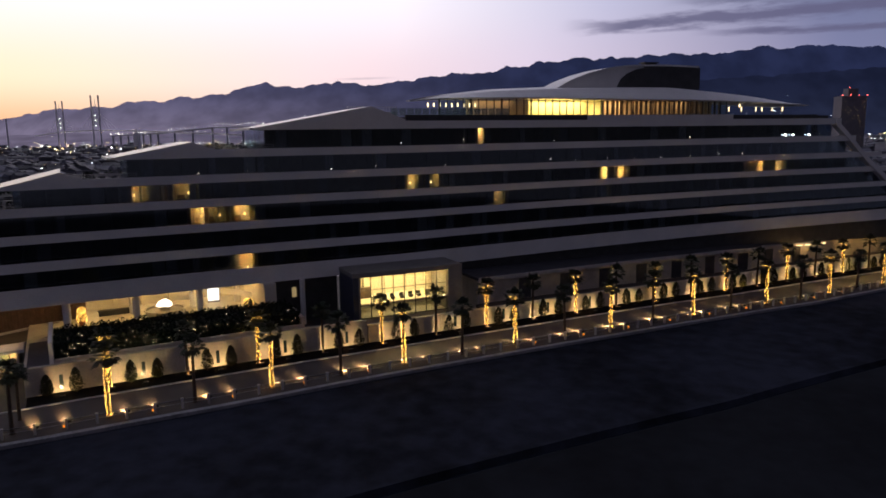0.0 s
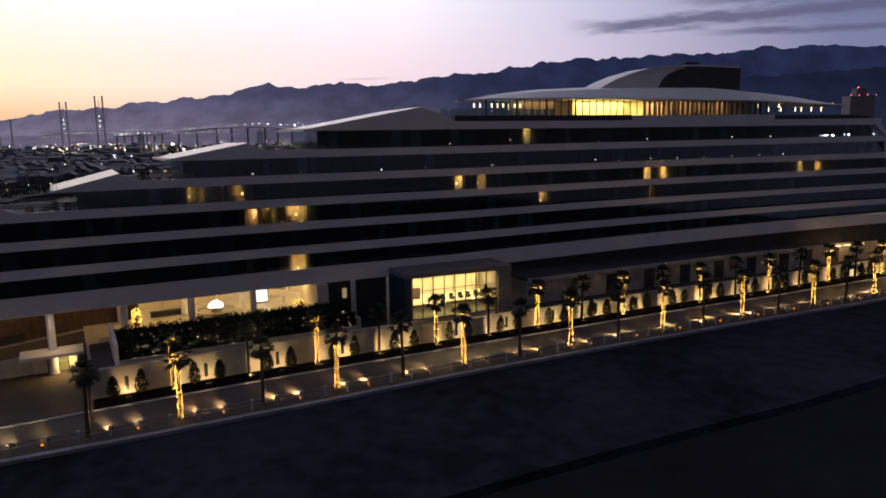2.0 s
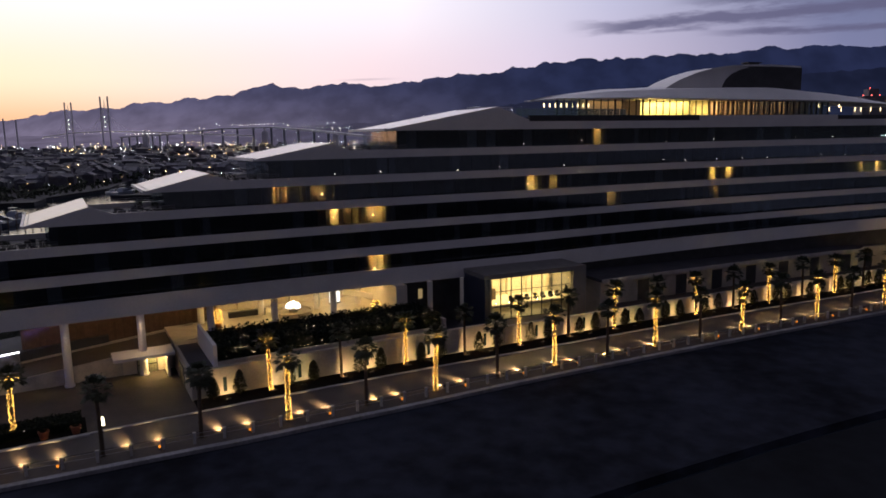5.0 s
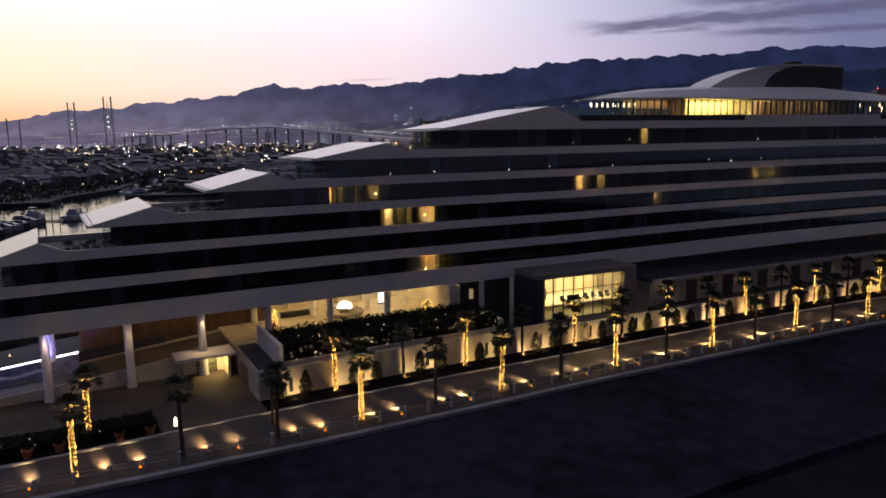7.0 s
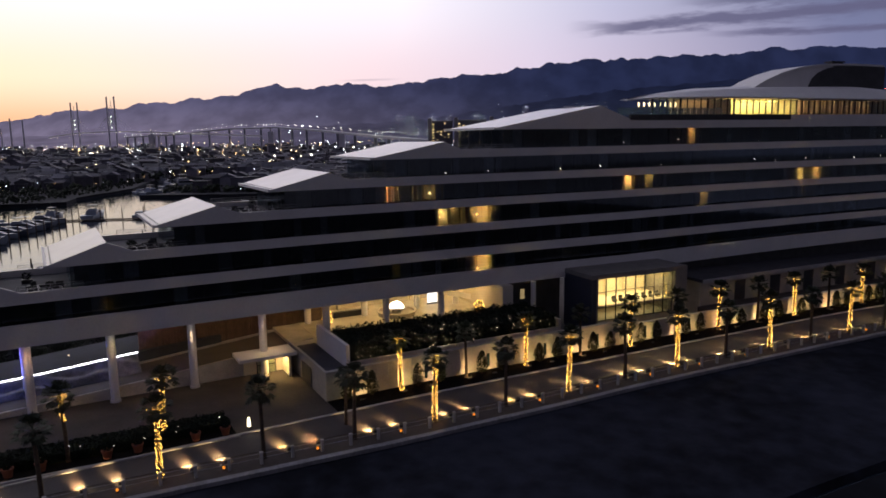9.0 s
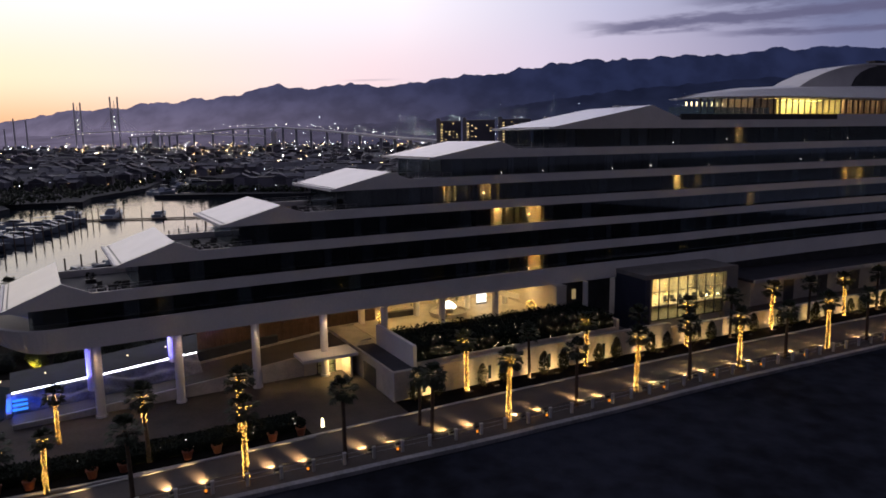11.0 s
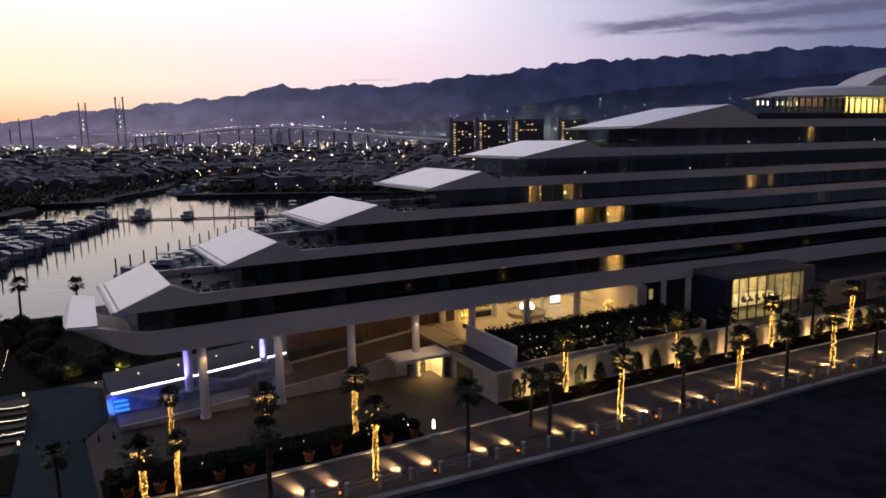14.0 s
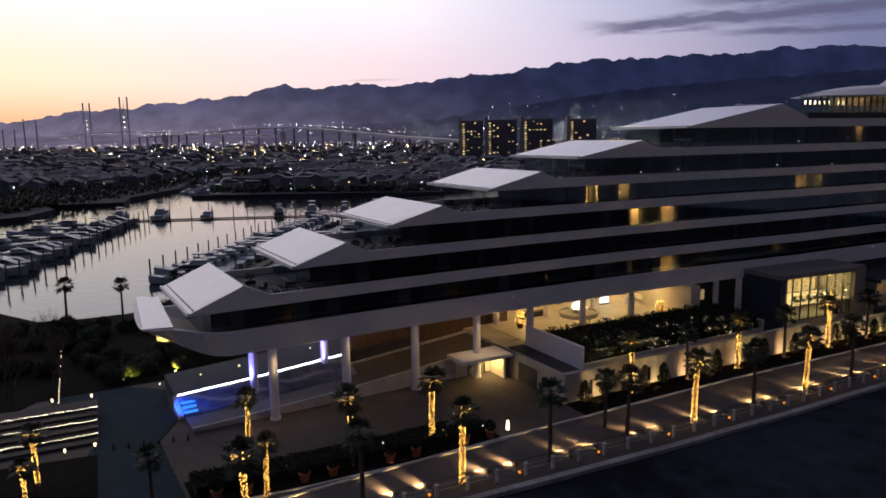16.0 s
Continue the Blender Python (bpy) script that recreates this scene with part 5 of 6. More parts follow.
part("shade", Mesher().tube([(0, 0, 0.12), (0, 0, 0.2), (0, 0, 0.34), (0, 0, 0.38)], [0.08, 0.13, 0.11, 0.03], 10), glow("amber_glass", (1.0, 0.30, 0.03), 1.0), amber, "glowing amber glass")
first = True
for i in range(-5, 20):
    xb = PALM0 + BAY * i
    shift = min(1.4, max(-1.0, -0.03 * (xb + 45)))
    for dx in (1.15, 3.85):
        x = xb + dx + shift
        m = Q(x, light_row(x) + 0.15, 0)
        if first and dx < 2:
            fl.matrix_basis = m
        else:
            copy_thing(fl, m)
        o = new("floodlight_lamp", spot)
        p = P(x, light_row(x) + 0.36, 0.46)
        o.matrix_basis = look(p, P(x - 0.2, light_row(x) + 1.55, 0.0))
        if dx > 2:
            m = Q(x - 0.4, light_row(x) - 0.75, -0.06)
            if first:
                amber.matrix_basis = m
            else:
                copy_thing(amber, m)
            first = False

# small wall washers in the planting bed
ww = bpy.data.lights.new("wall_washer", "SPOT")
ww.energy, ww.color, ww.spot_size, ww.spot_blend, ww.shadow_soft_size = 300, (1.0, 0.66, 0.30), radians(140), 0.9, 0.1
wf = thing("wall_washer", (0, 0, 0), "low black wall-washing lamp in the planting bed", "wall washer", "wall washers in the bed")
part("housing", Mesher().box(-0.3, 0.3, -0.08, 0.06, 0, 0.14), DARK_METAL, wf)
part("lens", Mesher().box(-0.26, 0.26, 0.061, 0.07, 0.03, 0.12), LAMP, wf)
first = True
for i in range(-1, 19):
    for dx in (0.4, 3.8):
        x = PALM0 + BAY * i + dx
        if x < -58.5:
            continue
        m = Q(x, wall_front(x) - 1.9, 0.06)
        if first:
            wf.matrix_basis = m
            first = False
        else:
            copy_thing(wf, m)
        new("wall_washer_lamp", ww).matrix_basis = look(P(x, wall_front(x) - 1.78, 0.2), P(x, wall_front(x), 0.75))

# quay posts
post_row = lambda x: light_row(x) - 1.15
po = thing("quay_post", (0, 0, 0), "short pale square post along the quay edge", "post", "posts along the quay")
part("shaft", Mesher().box(-0.13, 0.13, -0.13, 0.13, 0, 1.15), KERB, po)
part("cap", Mesher().box(-0.17, 0.17, -0.17, 0.17, 1.15, 1.23), KERB, po)
first = True
for i in range(-11, 72):
    x = -77.08 + 2.655 * i
    m = Q(x, post_row(x), -0.06)
    if first:
        po.matrix_basis = m
        first = False
    else:
        copy_thing(po, m)
mb = Mesher()
for z in (0.75, 1.2):
    slab(mb, -106, 111, lambda x: post_row(x) - 0.02, lambda x: post_row(x) + 0.02, z - 0.2, z - 0.175, 2)
solo("quay_rail", mb, METAL, "thin metal rails between the quay posts", "rail", kind="structure")


# clipped shrubs before the wall
def shrub(seed, h, label):
    t = thing("shrub", (0, 0, 0), label, "shrub", "shrubs along the wall")
    rnd = random.Random(seed)
    part("stem", Mesher().tube([(0, 0, 0), (0, 0, 0.6)], 0.06, 7), BARK, t)
    mb = Mesher()
    for _ in range(950):
        z = rnd.uniform(0.25, h)
        s = (z - 0.25) / (h - 0.25)
        r = 0.84 * (1 - s ** 1.9) ** 0.6 * rnd.uniform(0.35, 1.08) * min(1.0, 0.55 + s * 2.2)
        a = rnd.uniform(0, 6.28)
        c = Vector((r * math.cos(a), r * math.sin(a), z))
        u = Vector((rnd.uniform(-1, 1), rnd.uniform(-1, 1), rnd.uniform(-0.3, 1))).normalized()
        w = u.orthogonal().normalized()
        l = rnd.uniform(0.08, 0.17)
        mb.add([c - u * l, c + w * l * 0.5, c + u * l, c - w * l * 0.5], [(0, 1, 2, 3)])
    part("foliage", mb, SHRUB_LEAF, t)
    return t


SH = [shrub(s, h, "upright dark evergreen shrub before the stone wall") for s, h in ((1, 3.0), (2, 2.7), (3, 3.15))]
free = set(range(3))
for i in range(-1, 19):
    for dx in (2.4, 5.2):
        x = PALM0 + BAY * i + dx
        v = (i * 2 + (dx > 3)) % 3
        m = Q(x, back_row(x) + 0.25 + random.uniform(-0.15, 0.15), 0.06, random.uniform(0, 360))
        if v in free:
            free.discard(v)
            SH[v].matrix_basis = m
        else:
            copy_thing(SH[v], m)

# ---- forecourt island with hedge, pots and a lantern ----
isl = run([(-100, -13.6), (-95, -14.4), (-88, -15.6), (-80, -16.3), (-70, -16.7)])
mb = Mesher()
slab(mb, -95.6, -69.6, lambda x: isl(x) - 0.9, lambda x: isl(x) + 4.6, -0.05, 0.10, 2)
solo("island_bed", mb, SOIL, "dark planted island in the forecourt", "bed", kind="structure")
mb = Mesher()
slab(mb, -95.8, -69.4, lambda x: isl(x) - 1.15, lambda x: isl(x) - 0.9, -0.05, 0.16, 2)
solo("kerb", mb, KERB, "pale kerb of the forecourt island", "kerb", kind="structure")
h2 = thing("forecourt_hedge", P(-86, -11, 0), "low clipped dark hedge in the forecourt island", "hedge")
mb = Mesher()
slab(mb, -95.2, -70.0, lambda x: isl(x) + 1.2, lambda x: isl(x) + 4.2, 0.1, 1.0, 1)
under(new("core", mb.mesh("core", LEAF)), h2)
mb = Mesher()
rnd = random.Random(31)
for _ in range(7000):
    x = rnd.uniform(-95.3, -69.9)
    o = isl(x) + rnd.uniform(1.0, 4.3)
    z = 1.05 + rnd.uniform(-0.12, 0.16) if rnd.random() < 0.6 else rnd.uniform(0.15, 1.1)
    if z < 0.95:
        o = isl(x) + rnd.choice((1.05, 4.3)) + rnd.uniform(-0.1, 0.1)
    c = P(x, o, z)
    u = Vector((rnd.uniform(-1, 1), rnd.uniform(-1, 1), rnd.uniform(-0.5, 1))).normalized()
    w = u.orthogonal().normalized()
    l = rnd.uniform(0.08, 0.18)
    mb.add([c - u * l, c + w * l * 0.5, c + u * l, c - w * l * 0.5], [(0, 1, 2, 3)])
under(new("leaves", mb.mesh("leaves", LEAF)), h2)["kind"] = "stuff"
mb = Mesher()
for _ in range(26):
    x = rnd.uniform(-95, -70.5)
    bulb(mb, P(x, isl(x) + rnd.uniform(0.9, 3), rnd.uniform(0.8, 1.25)), 0.035)
tagged(under(new("string_lights", mb.mesh("string_lights", glow("hedge_bulb", (1.0, 0.9, 0.7), 7.0, 0.7))), h2), kind="stuff")
for x, dz in ((-94.0, 0), (-91.8, 0), (-87.5, 0), (-85.2, 0), (-80.3, 0), (-77.9, 0), (-73.1, 0), (-70.5, 0)):
    t = thing("potted_shrub", Q(x, isl(x) + 0.1, 0.1), "dark clipped shrub in a large terracotta pot", "potted plant", "pots along the island")
    part("pot", Mesher().rings([ring(0.36, 0, 18), ring(0.5, 0.72, 18), ring(0.56, 0.74, 18), ring(0.56, 0.86, 18), ring(0.46, 0.86, 18), ring(0.42, 0.7, 18)]), TERRACOTTA, t)
    mb = Mesher()
    leaf_clump(mb, Vector((0, 0, 1.35)), (0.55, 0.55, 0.6), 320, rnd, 0.13)
    part("foliage", mb, LEAF, t)
lan = thing("lantern", Q(-68.2, -15.9, 0), "white glowing floor lantern beside the island hedge", "lantern")
part("shade", Mesher().tube([(0, 0, 0.12), (0, 0, 0.2), (0, 0, 1.0), (0, 0, 1.15)], [0.16, 0.2, 0.15, 0.08], 10), glow("lantern_white", (1.0, 0.85, 0.55), 3.0), lan)
part("base", Mesher().box(-0.25, 0.25, -0.25, 0.25, 0, 0.12), DARK_METAL, lan)
cones = thing("bollard", pose(-100.4, 65.5, 0), "small dark bollard in the paved square", "bollard", "bollards in the square")
part("post", Mesher().tube([(0, 0, 0), (0, 0, 0.7), (0, 0, 0.75)], [0.12, 0.10, 0.03], 10), DARK_METAL, cones)
part("ring", Mesher().tube([(0, 0, 0.5), (0, 0, 0.56)], 0.13, 10), METAL, cones)
for i in range(1, 6):
    copy_thing(cones, pose(-100.4 + 1.35 * i, 65.5 + 0.5 * i, 0))

# ---- steps with fairy lights, left of the square ----
mb = Mesher()
for i in range(6):
    a, d = Vector((-102.9 - i * 0.62, 67.0 + i * 1.15, 0)), Vector((-0.88, -0.47, 0))
    n = Vector((-0.47, 0.88, 0))
    z1 = 0.28 * (i + 1)
    q = [a, a + d * 16, a + d * 16 + n * (8 - i), a + n * (8 - i)]
    mb.rings([[p + Vector((0, 0, -0.1)) for p in q], [p + Vector((0, 0, z1)) for p in q]])
solo("steps", mb, surface("dark_step_paving", (0.030, 0.027, 0.026), 0.8, vary=0.2, scale=0.5), "broad paved steps edged with fairy lights", "steps", kind="structure")
mb = Mesher()
for i in (1, 3, 5):
    a, d = Vector((-102.9 - i * 0.62, 67.0 + i * 1.15, 0.28 * (i + 1) + 0.04)), Vector((-0.88, -0.47, 0))
    for j in range(90):
        bulb(mb, a + d * (0.178 * j) + Vector((random.uniform(-0.06, 0.06), random.uniform(-0.06, 0.06), random.uniform(0, 0.12))), random.choice((0.03, 0.036, 0.045)))
solo("step_lights", mb, glow("step_bulb", (1.0, 0.85, 0.6), 10.0, 0.6), "lines of fairy lights along the step edges", "fairy lights", kind="stuff")
for i, (x, y, z) in enumerate(((-107.6, 74.6, 1.68), (-111.3, 73.0, 1.68), (-116.0, 70.6, 1.68), (-102.2, 65.3, 0.03), (-104.6, 64.0, -0.06))):
    gl = thing("garden_lamp", pose(x, y, z), "short glowing garden lamp beside the steps", "lamp", "lamps by the steps")
    part("head", Mesher().tube([(0, 0, 0.5), (0, 0, 0.55), (0, 0, 0.85), (0, 0, 0.9)], [0.05, 0.10, 0.10, 0.03], 10), DECK_LAMP, gl)
    part("post", Mesher().tube([(0, 0, 0), (0, 0, 0.5)], 0.05, 8), DARK_METAL, gl)
sq = surface("blue_grey_paving", (0.020, 0.034, 0.044), 0.9, vary=0.15, scale=0.5, bump=0.1, spec=0.1)
mb = Mesher()
pts = [P(-95.9, -20), P(-95.9, 1.4), P(-93.7, 5.9), P(-93.7, 10), Vector((-103, 83, 0)), Vector((-108.3, 83.8, 0)), Vector((-116, 79, 0)), Vector((-108, 75, 0)), Vector((-103.2, 66.6, 0)), Vector((-99.5, 55, 0))]
mb.rings([[Vector((p.x, p.y, -0.3)) for p in pts], [Vector((p.x, p.y, 0.03)) for p in pts]])
solo("square", mb, sq, "blue-grey paved square by the bow", "pavement", kind="structure")

mb = Mesher()
bed = [Vector((x, y, 0)) for x, y in [(-101.4, 64.2), (-96.8, 55.9), (-107.7, 55.7), (-111.0, 60.2)]]
mb.rings([[p + Vector((0, 0, -0.2)) for p in bed], [p + Vector((0, 0, 0.14)) for p in bed]])
solo("planting_bed", mb, SOIL, "dark planting bed below the steps", "bed", kind="structure")

# garden behind the bow: dark shrubs, up-lit bushes, low outbuilding
rnd = random.Random(77)
gm = surface("garden_shrub_leaves", (0.018, 0.026, 0.013), 0.7, vary=0.3, scale=0.8, island=0.45)
bush = thing("garden_bush", (0, 0, 0), "rounded dark garden bush by the water", "bush", "bushes in the garden")
part("stem", Mesher().tube([(0, 0, 0), (0, 0, 0.8)], 0.08, 7), BARK, bush)
mb = Mesher()
for cx, cy, cz, s in ((0, 0, 1.0, 1.0), (0.7, 0.3, 0.8, 0.7), (-0.6, 0.4, 0.9, 0.75), (0.1, -0.6, 0.7, 0.7)):
    leaf_clump(mb, Vector((cx, cy, cz)), (s, s, s * 0.9), 330, rnd, 0.17)
part("foliage", mb, gm, bush)
spots = []
for i in range(760):
    x, y = rnd.uniform(-150, -78), rnd.uniform(80, 134)
    if y < 83.5 + 0.62 * (x + 112) or (x < -112 and y < 86) or (-119.5 < x < -103.5 and 99 < y < 108.5) or y > min(130, 114 + 0.9 * (x + 134)) or (y > 114 and x < -122) or y - front(x) < 21:
        continue
    if len(spots) < 285:
        spots.append((x, y))
bush.matrix_basis = pose(-112, 92, 0)
for x, y in spots:
    copy_thing(bush, pose(x, y, 0, 0, 0, rnd.uniform(0, 360)) @ Matrix.Scale(1.0, 4))
ul = bpy.data.lights.new("bush_uplight", "SPOT")
ul.energy, ul.color, ul.spot_size, ul.shadow_soft_size = 1500, (1.0, 0.72, 0.10), radians(95), 0.08
for x, y in ((-109.9, 87.0), (-104.4, 90.4), (-98.9, 94.1)):
    gb = copy_thing(bush, pose(x + 0.2, y + 0.6, 0, 0, 0, x * 9) @ Matrix.Scale(1, 4))
    gb["label"] = "rounded bush lit from below by a yellow spotlight"
    u = thing("uplight", pose(x, y - 0.9, 0), "small ground spotlight below a bush", "spotlight", "bush spotlights")
    part("housing", Mesher().tube([(0, 0, 0), (0, 0, 0.22)], 0.12, 10), DARK_METAL, u)
    part("lens", Mesher().tube([(0, 0, 0.221), (0, 0, 0.24)], 0.10, 10), LAMP, u)
    new("uplight_lamp", ul).matrix_basis = look((x, y - 0.9, 0.3), (x + 0.2, y + 0.7, 1.3))
hut = thing("garden_pavilion", pose(-111.8, 104.5, 0, 0, 0, 12), "low cream garden pavilion with a flat roof", "pavilion")
part("wall", Mesher().box(-1.5, 8, -2, 2, 0, 2.6), PLASTER, hut)
part("roof", Mesher().box(-1.9, 8.4, -2.4, 2.4, 2.6, 2.85), SLATE, hut)
# lamp without a fixture, added for the yellow glow on the pavilion wall
bw = bpy.data.lights.new("pavilion_wall_light", "SPOT")
bw.energy, bw.color, bw.spot_size, bw.shadow_soft_size = 1700, (1.0, 0.70, 0.20), radians(100), 0.2
new("pavilion_wall_lamp", bw).matrix_basis = look((-110.4, 100.6, 2.5), (-110.9, 102.8, 0.7))

# bare winter trees with strung lights at the garden's edge
def bare_tree(seed, h):
    rnd = random.Random(seed)
    t = thing("bare_tree", (0, 0, 0), "leafless tree with fine twigs beside the steps", "tree", "bare trees")
    tr, tw = Mesher(), Mesher()

    def grow(p, d, l, r, depth):
        q = p + d * l
        (tr if depth < 2 else tw).tube([p, p.lerp(q, 0.5) + Vector((rnd.uniform(-1, 1), rnd.uniform(-1, 1), 0)) * l * 0.05, q], [r, r * 0.85, r * 0.7], 5 if depth < 3 else 3)
        if depth == 5:
            return
        for _ in range(3 if depth < 4 else 2):
            nd = (d + Vector((rnd.uniform(-0.7, 0.7), rnd.uniform(-0.7, 0.7), rnd.uniform(-0.1, 0.5)))).normalized()
            grow(q, nd, l * rnd.uniform(0.6, 0.8), r * 0.6, depth + 1)

    grow(Vector((0, 0, 0)), Vector((0, 0, 1)), h * 0.3, 0.14, 0)
    part("trunk", tr, BARK, t)
    part("branchwork", tw, BARK, t)
    return t


bt = [bare_tree(5, 9.0), bare_tree(8, 8.2)]
bt[0].matrix_basis = pose(-121.0, 79, 0)
bt[1].matrix_basis = pose(-116.5, 84, 0)
for i, (x, y) in enumerate(((-126, 84), (-131, 92), (-122, 92), (-134, 82), (-117.5, 75), (-119, 87), (-124, 79), (-128, 88), (-115.5, 80), (-129.5, 81))):
    copy_thing(bt[i % 2], pose(x, y, 0, 0, 0, i * 77))
mb = Mesher()
for i in range(24):
    s = i / 23
    bulb(mb, Vector((-113.5 - 13.0 * s, 77.5 + 22 * s, 0.35)), 0.05)
solo("festoon_lights", mb, glow("festoon_bulb", (1.0, 0.75, 0.4), 9.0, 0.5), "string of small lights along the garden path", "fairy lights", kind="stuff")

# ---- marina ----
def yacht(seed, length, label, dark=False, fly=True):
    rnd = random.Random(seed)
    y = thing("motor_yacht", (0, 0, 0), label, "yacht", "yachts in the marina")
    L, B = length, length * 0.15
    mb = Mesher()
    rings = []
    for i in range(13):
        s = i / 12
        w = B * (1 - max(0, (s - 0.45) / 0.55) ** 2.2) + 0.03
        x = -L / 2 + L * s
        h = 0.10 * L * (1 + 0.45 * s * s)
        k = max(0.0, (s - 0.8) / 0.2) * 0.06 * L
        rings.append([Vector((x, -w, h)), Vector((x - k * 0, -w * 0.86, 0.02 * L)), Vector((x - k, 0, -0.03 * L)), Vector((x - k * 0, w * 0.86, 0.02 * L)), Vector((x, w, h)), Vector((x, w * 0.9, h - 0.05)), Vector((x, -w * 0.9, h - 0.05))])
    mb.rings(rings)
    hull = part("hull", mb, NAVY if dark else GELCOAT, y)
    d = 0.10 * L
    mb = Mesher()
    cab = lambda x0, x1, x2, x3, w, z0, z1: mb.rings([[Vector((x0, -w, z0)), Vector((x3, -w * 0.55, z0)), Vector((x3, w * 0.55, z0)), Vector((x0, w, z0))], [Vector((x1, -w * 0.85, z1)), Vector((x2, -w * 0.6, z1)), Vector((x2, w * 0.6, z1)), Vector((x1, w * 0.85, z1))]])
    cab(-0.26 * L, -0.25 * L, 0.08 * L, 0.30 * L, B * 0.82, d, d + 0.085 * L)
    cabin = part("cabin", mb, GELCOAT, y)
    mb = Mesher()
    cab(-0.20 * L, -0.20 * L, 0.09 * L, 0.22 * L, B * 0.84, d + 0.03 * L, d + 0.072 * L)
    part("window_band", mb, TINT, cabin, "dark wraparound cabin windows")
    if fly:
        mb = Mesher()
        cab(-0.22 * L, -0.20 * L, -0.02 * L, 0.03 * L, B * 0.6, d + 0.085 * L, d + 0.135 * L)
        fb = part("flybridge", mb, GELCOAT, y)
        mb = Mesher()
        for sx in (-0.17, -0.06):
            for sy in (-0.5, 0.5):
                mb.tube([(sx * L, sy * B, d + 0.12 * L), (sx * L * 1.05, sy * B * 0.9, d + 0.21 * L)], 0.05, 5)
        mb.box(-0.21 * L, -0.02 * L, -B * 0.55, B * 0.55, d + 0.21 * L, d + 0.222 * L)
        mb.tube([(-0.14 * L, 0, d + 0.22 * L), (-0.17 * L, 0, d + 0.36 * L)], [0.06, 0.02], 5)
        part("hardtop", mb, GELCOAT, fb)
    mb = Mesher()
    for sg in (-1, 1):
        pts = [Vector((L * (0.05 + 0.42 * t), sg * B * (0.98 - max(0, (t * 0.42 + 0.1) / 0.55) ** 2.2 * 0.95), 0.105 * L * (1 + 0.25 * t) + 0.55)) for t in [j / 8 for j in range(9)]]
        mb.tube(pts, 0.03, 4)
        for p in pts[::2]:
            mb.tube([p - Vector((0, 0, 0.6)), p], 0.025, 4)
    part("bow_rail", mb, METAL, hull)
    return y


YACHTS = [yacht(1, 16.0, "white motor yacht with a flybridge moored in the marina"), yacht(2, 14.0, "low white sports yacht moored in the marina", fly=False), yacht(3, 18.5, "large white cruiser with a hardtop moored in the marina"), yacht(4, 15.0, "dark-hulled motor yacht moored in the marina", dark=True), yacht(6, 30.0, "large white two-deck cruiser at the end of the basin")]
ufree = set(range(5))
rnd = random.Random(42)


def moor(x, y, heading, v=None):
    v = rnd.choice((0, 0, 1, 2, 3, 1)) if v is None else v
    m = pose(x, y, -1.45, 0, 0, heading + rnd.uniform(-3, 3))
    if v in ufree:
        ufree.discard(v)
        YACHTS[v].matrix_basis = m
    else:
        copy_thing(YACHTS[v], m)


def dock(a, b, w, label):
    a, b = Vector((*a, 0)), Vector((*b, 0))
    d = (b - a).normalized()
    n = Vector((-d.y, d.x, 0)) * w / 2
    t = thing("floating_dock", (a + b) / 2 + Vector((0, 0, -1.3)), label, "dock", "floating docks")
    h = (b - a) / 2
    part("deck", Mesher().rings([[h + n, h - n, -h - n, -h + n], [p + Vector((0, 0, 0.35)) for p in (h + n, h - n, -h - n, -h + n)]]), TIMBER, t)


pile_ob = thing("mooring_pile", (0, 0, 0), "dark timber mooring pile standing in the harbour", "pile", "mooring piles")
part("shaft", Mesher().tube([(0, 0, -3), (0, 0, 3.6), (0, 0, 3.7)], [0.22, 0.2, 0.12], 8), TIMBER, pile_ob)
part("collar", Mesher().tube([(0, 0, -0.9), (0, 0, -0.6)], 0.26, 8), DARK_METAL, pile_ob)
pile_first = [True]


def pile(x, y):
    m = pose(x, y, 0) @ Matrix.Scale(1, 4)
    if pile_first[0]:
        pile_first[0] = False
        pile_ob.matrix_basis = m
    else:
        copy_thing(pile_ob, m)


DOCKL = "long grey timber floating dock"
# dock A, on the near side of the basin
A0_, A1_ = Vector((-188, 136)), Vector((-217, 272))
dock(A0_, A1_, 2.4, DOCKL)
for i in range(20):
    s = i / 19
    c = A0_.lerp(A1_, s)
    for sg, hd in ((1, 4), (-1, 184)):
        if sg < 0 and i % 2:
            continue
        moor(c.x + sg * 9.5, c.y + rnd.uniform(-0.8, 0.8), hd + 6)
    pile(c.x + 18.5, c.y + 3.6)
    if i % 2 == 0:
        pile(c.x + 1.8, c.y + 3.9)
# dock B, on the hotel's side
B0_, B1_ = Vector((-121, 156)), Vector((-113, 268))
dock(B0_, B1_, 2.4, DOCKL)
for i in range(19):
    s = i / 18
    c = B0_.lerp(B1_, s)
    for sg, hd in ((-1, 186), (1, 6)):
        if sg > 0 and i < 5:
            continue
        moor(c.x + sg * 11.5, c.y + rnd.uniform(-0.8, 0.8), hd)
    pile(c.x - 20.0, c.y + 3.6)
    if i % 2:
        pile(c.x - 1.9, c.y + 3.8)
# finger docks between the berths
for i in range(0, 16, 2):
    c = B0_.lerp(B1_, (i + 0.5) / 15)
    dock((c.x - 1.2, c.y), (c.x - 14, c.y - 1.6), 0.9, "short finger dock between two berths")
    c = A0_.lerp(A1_, (i + 0.5) / 16)
    dock((c.x + 1.2, c.y), (c.x + 13, c.y + 1.6), 0.9, "short finger dock between two berths")
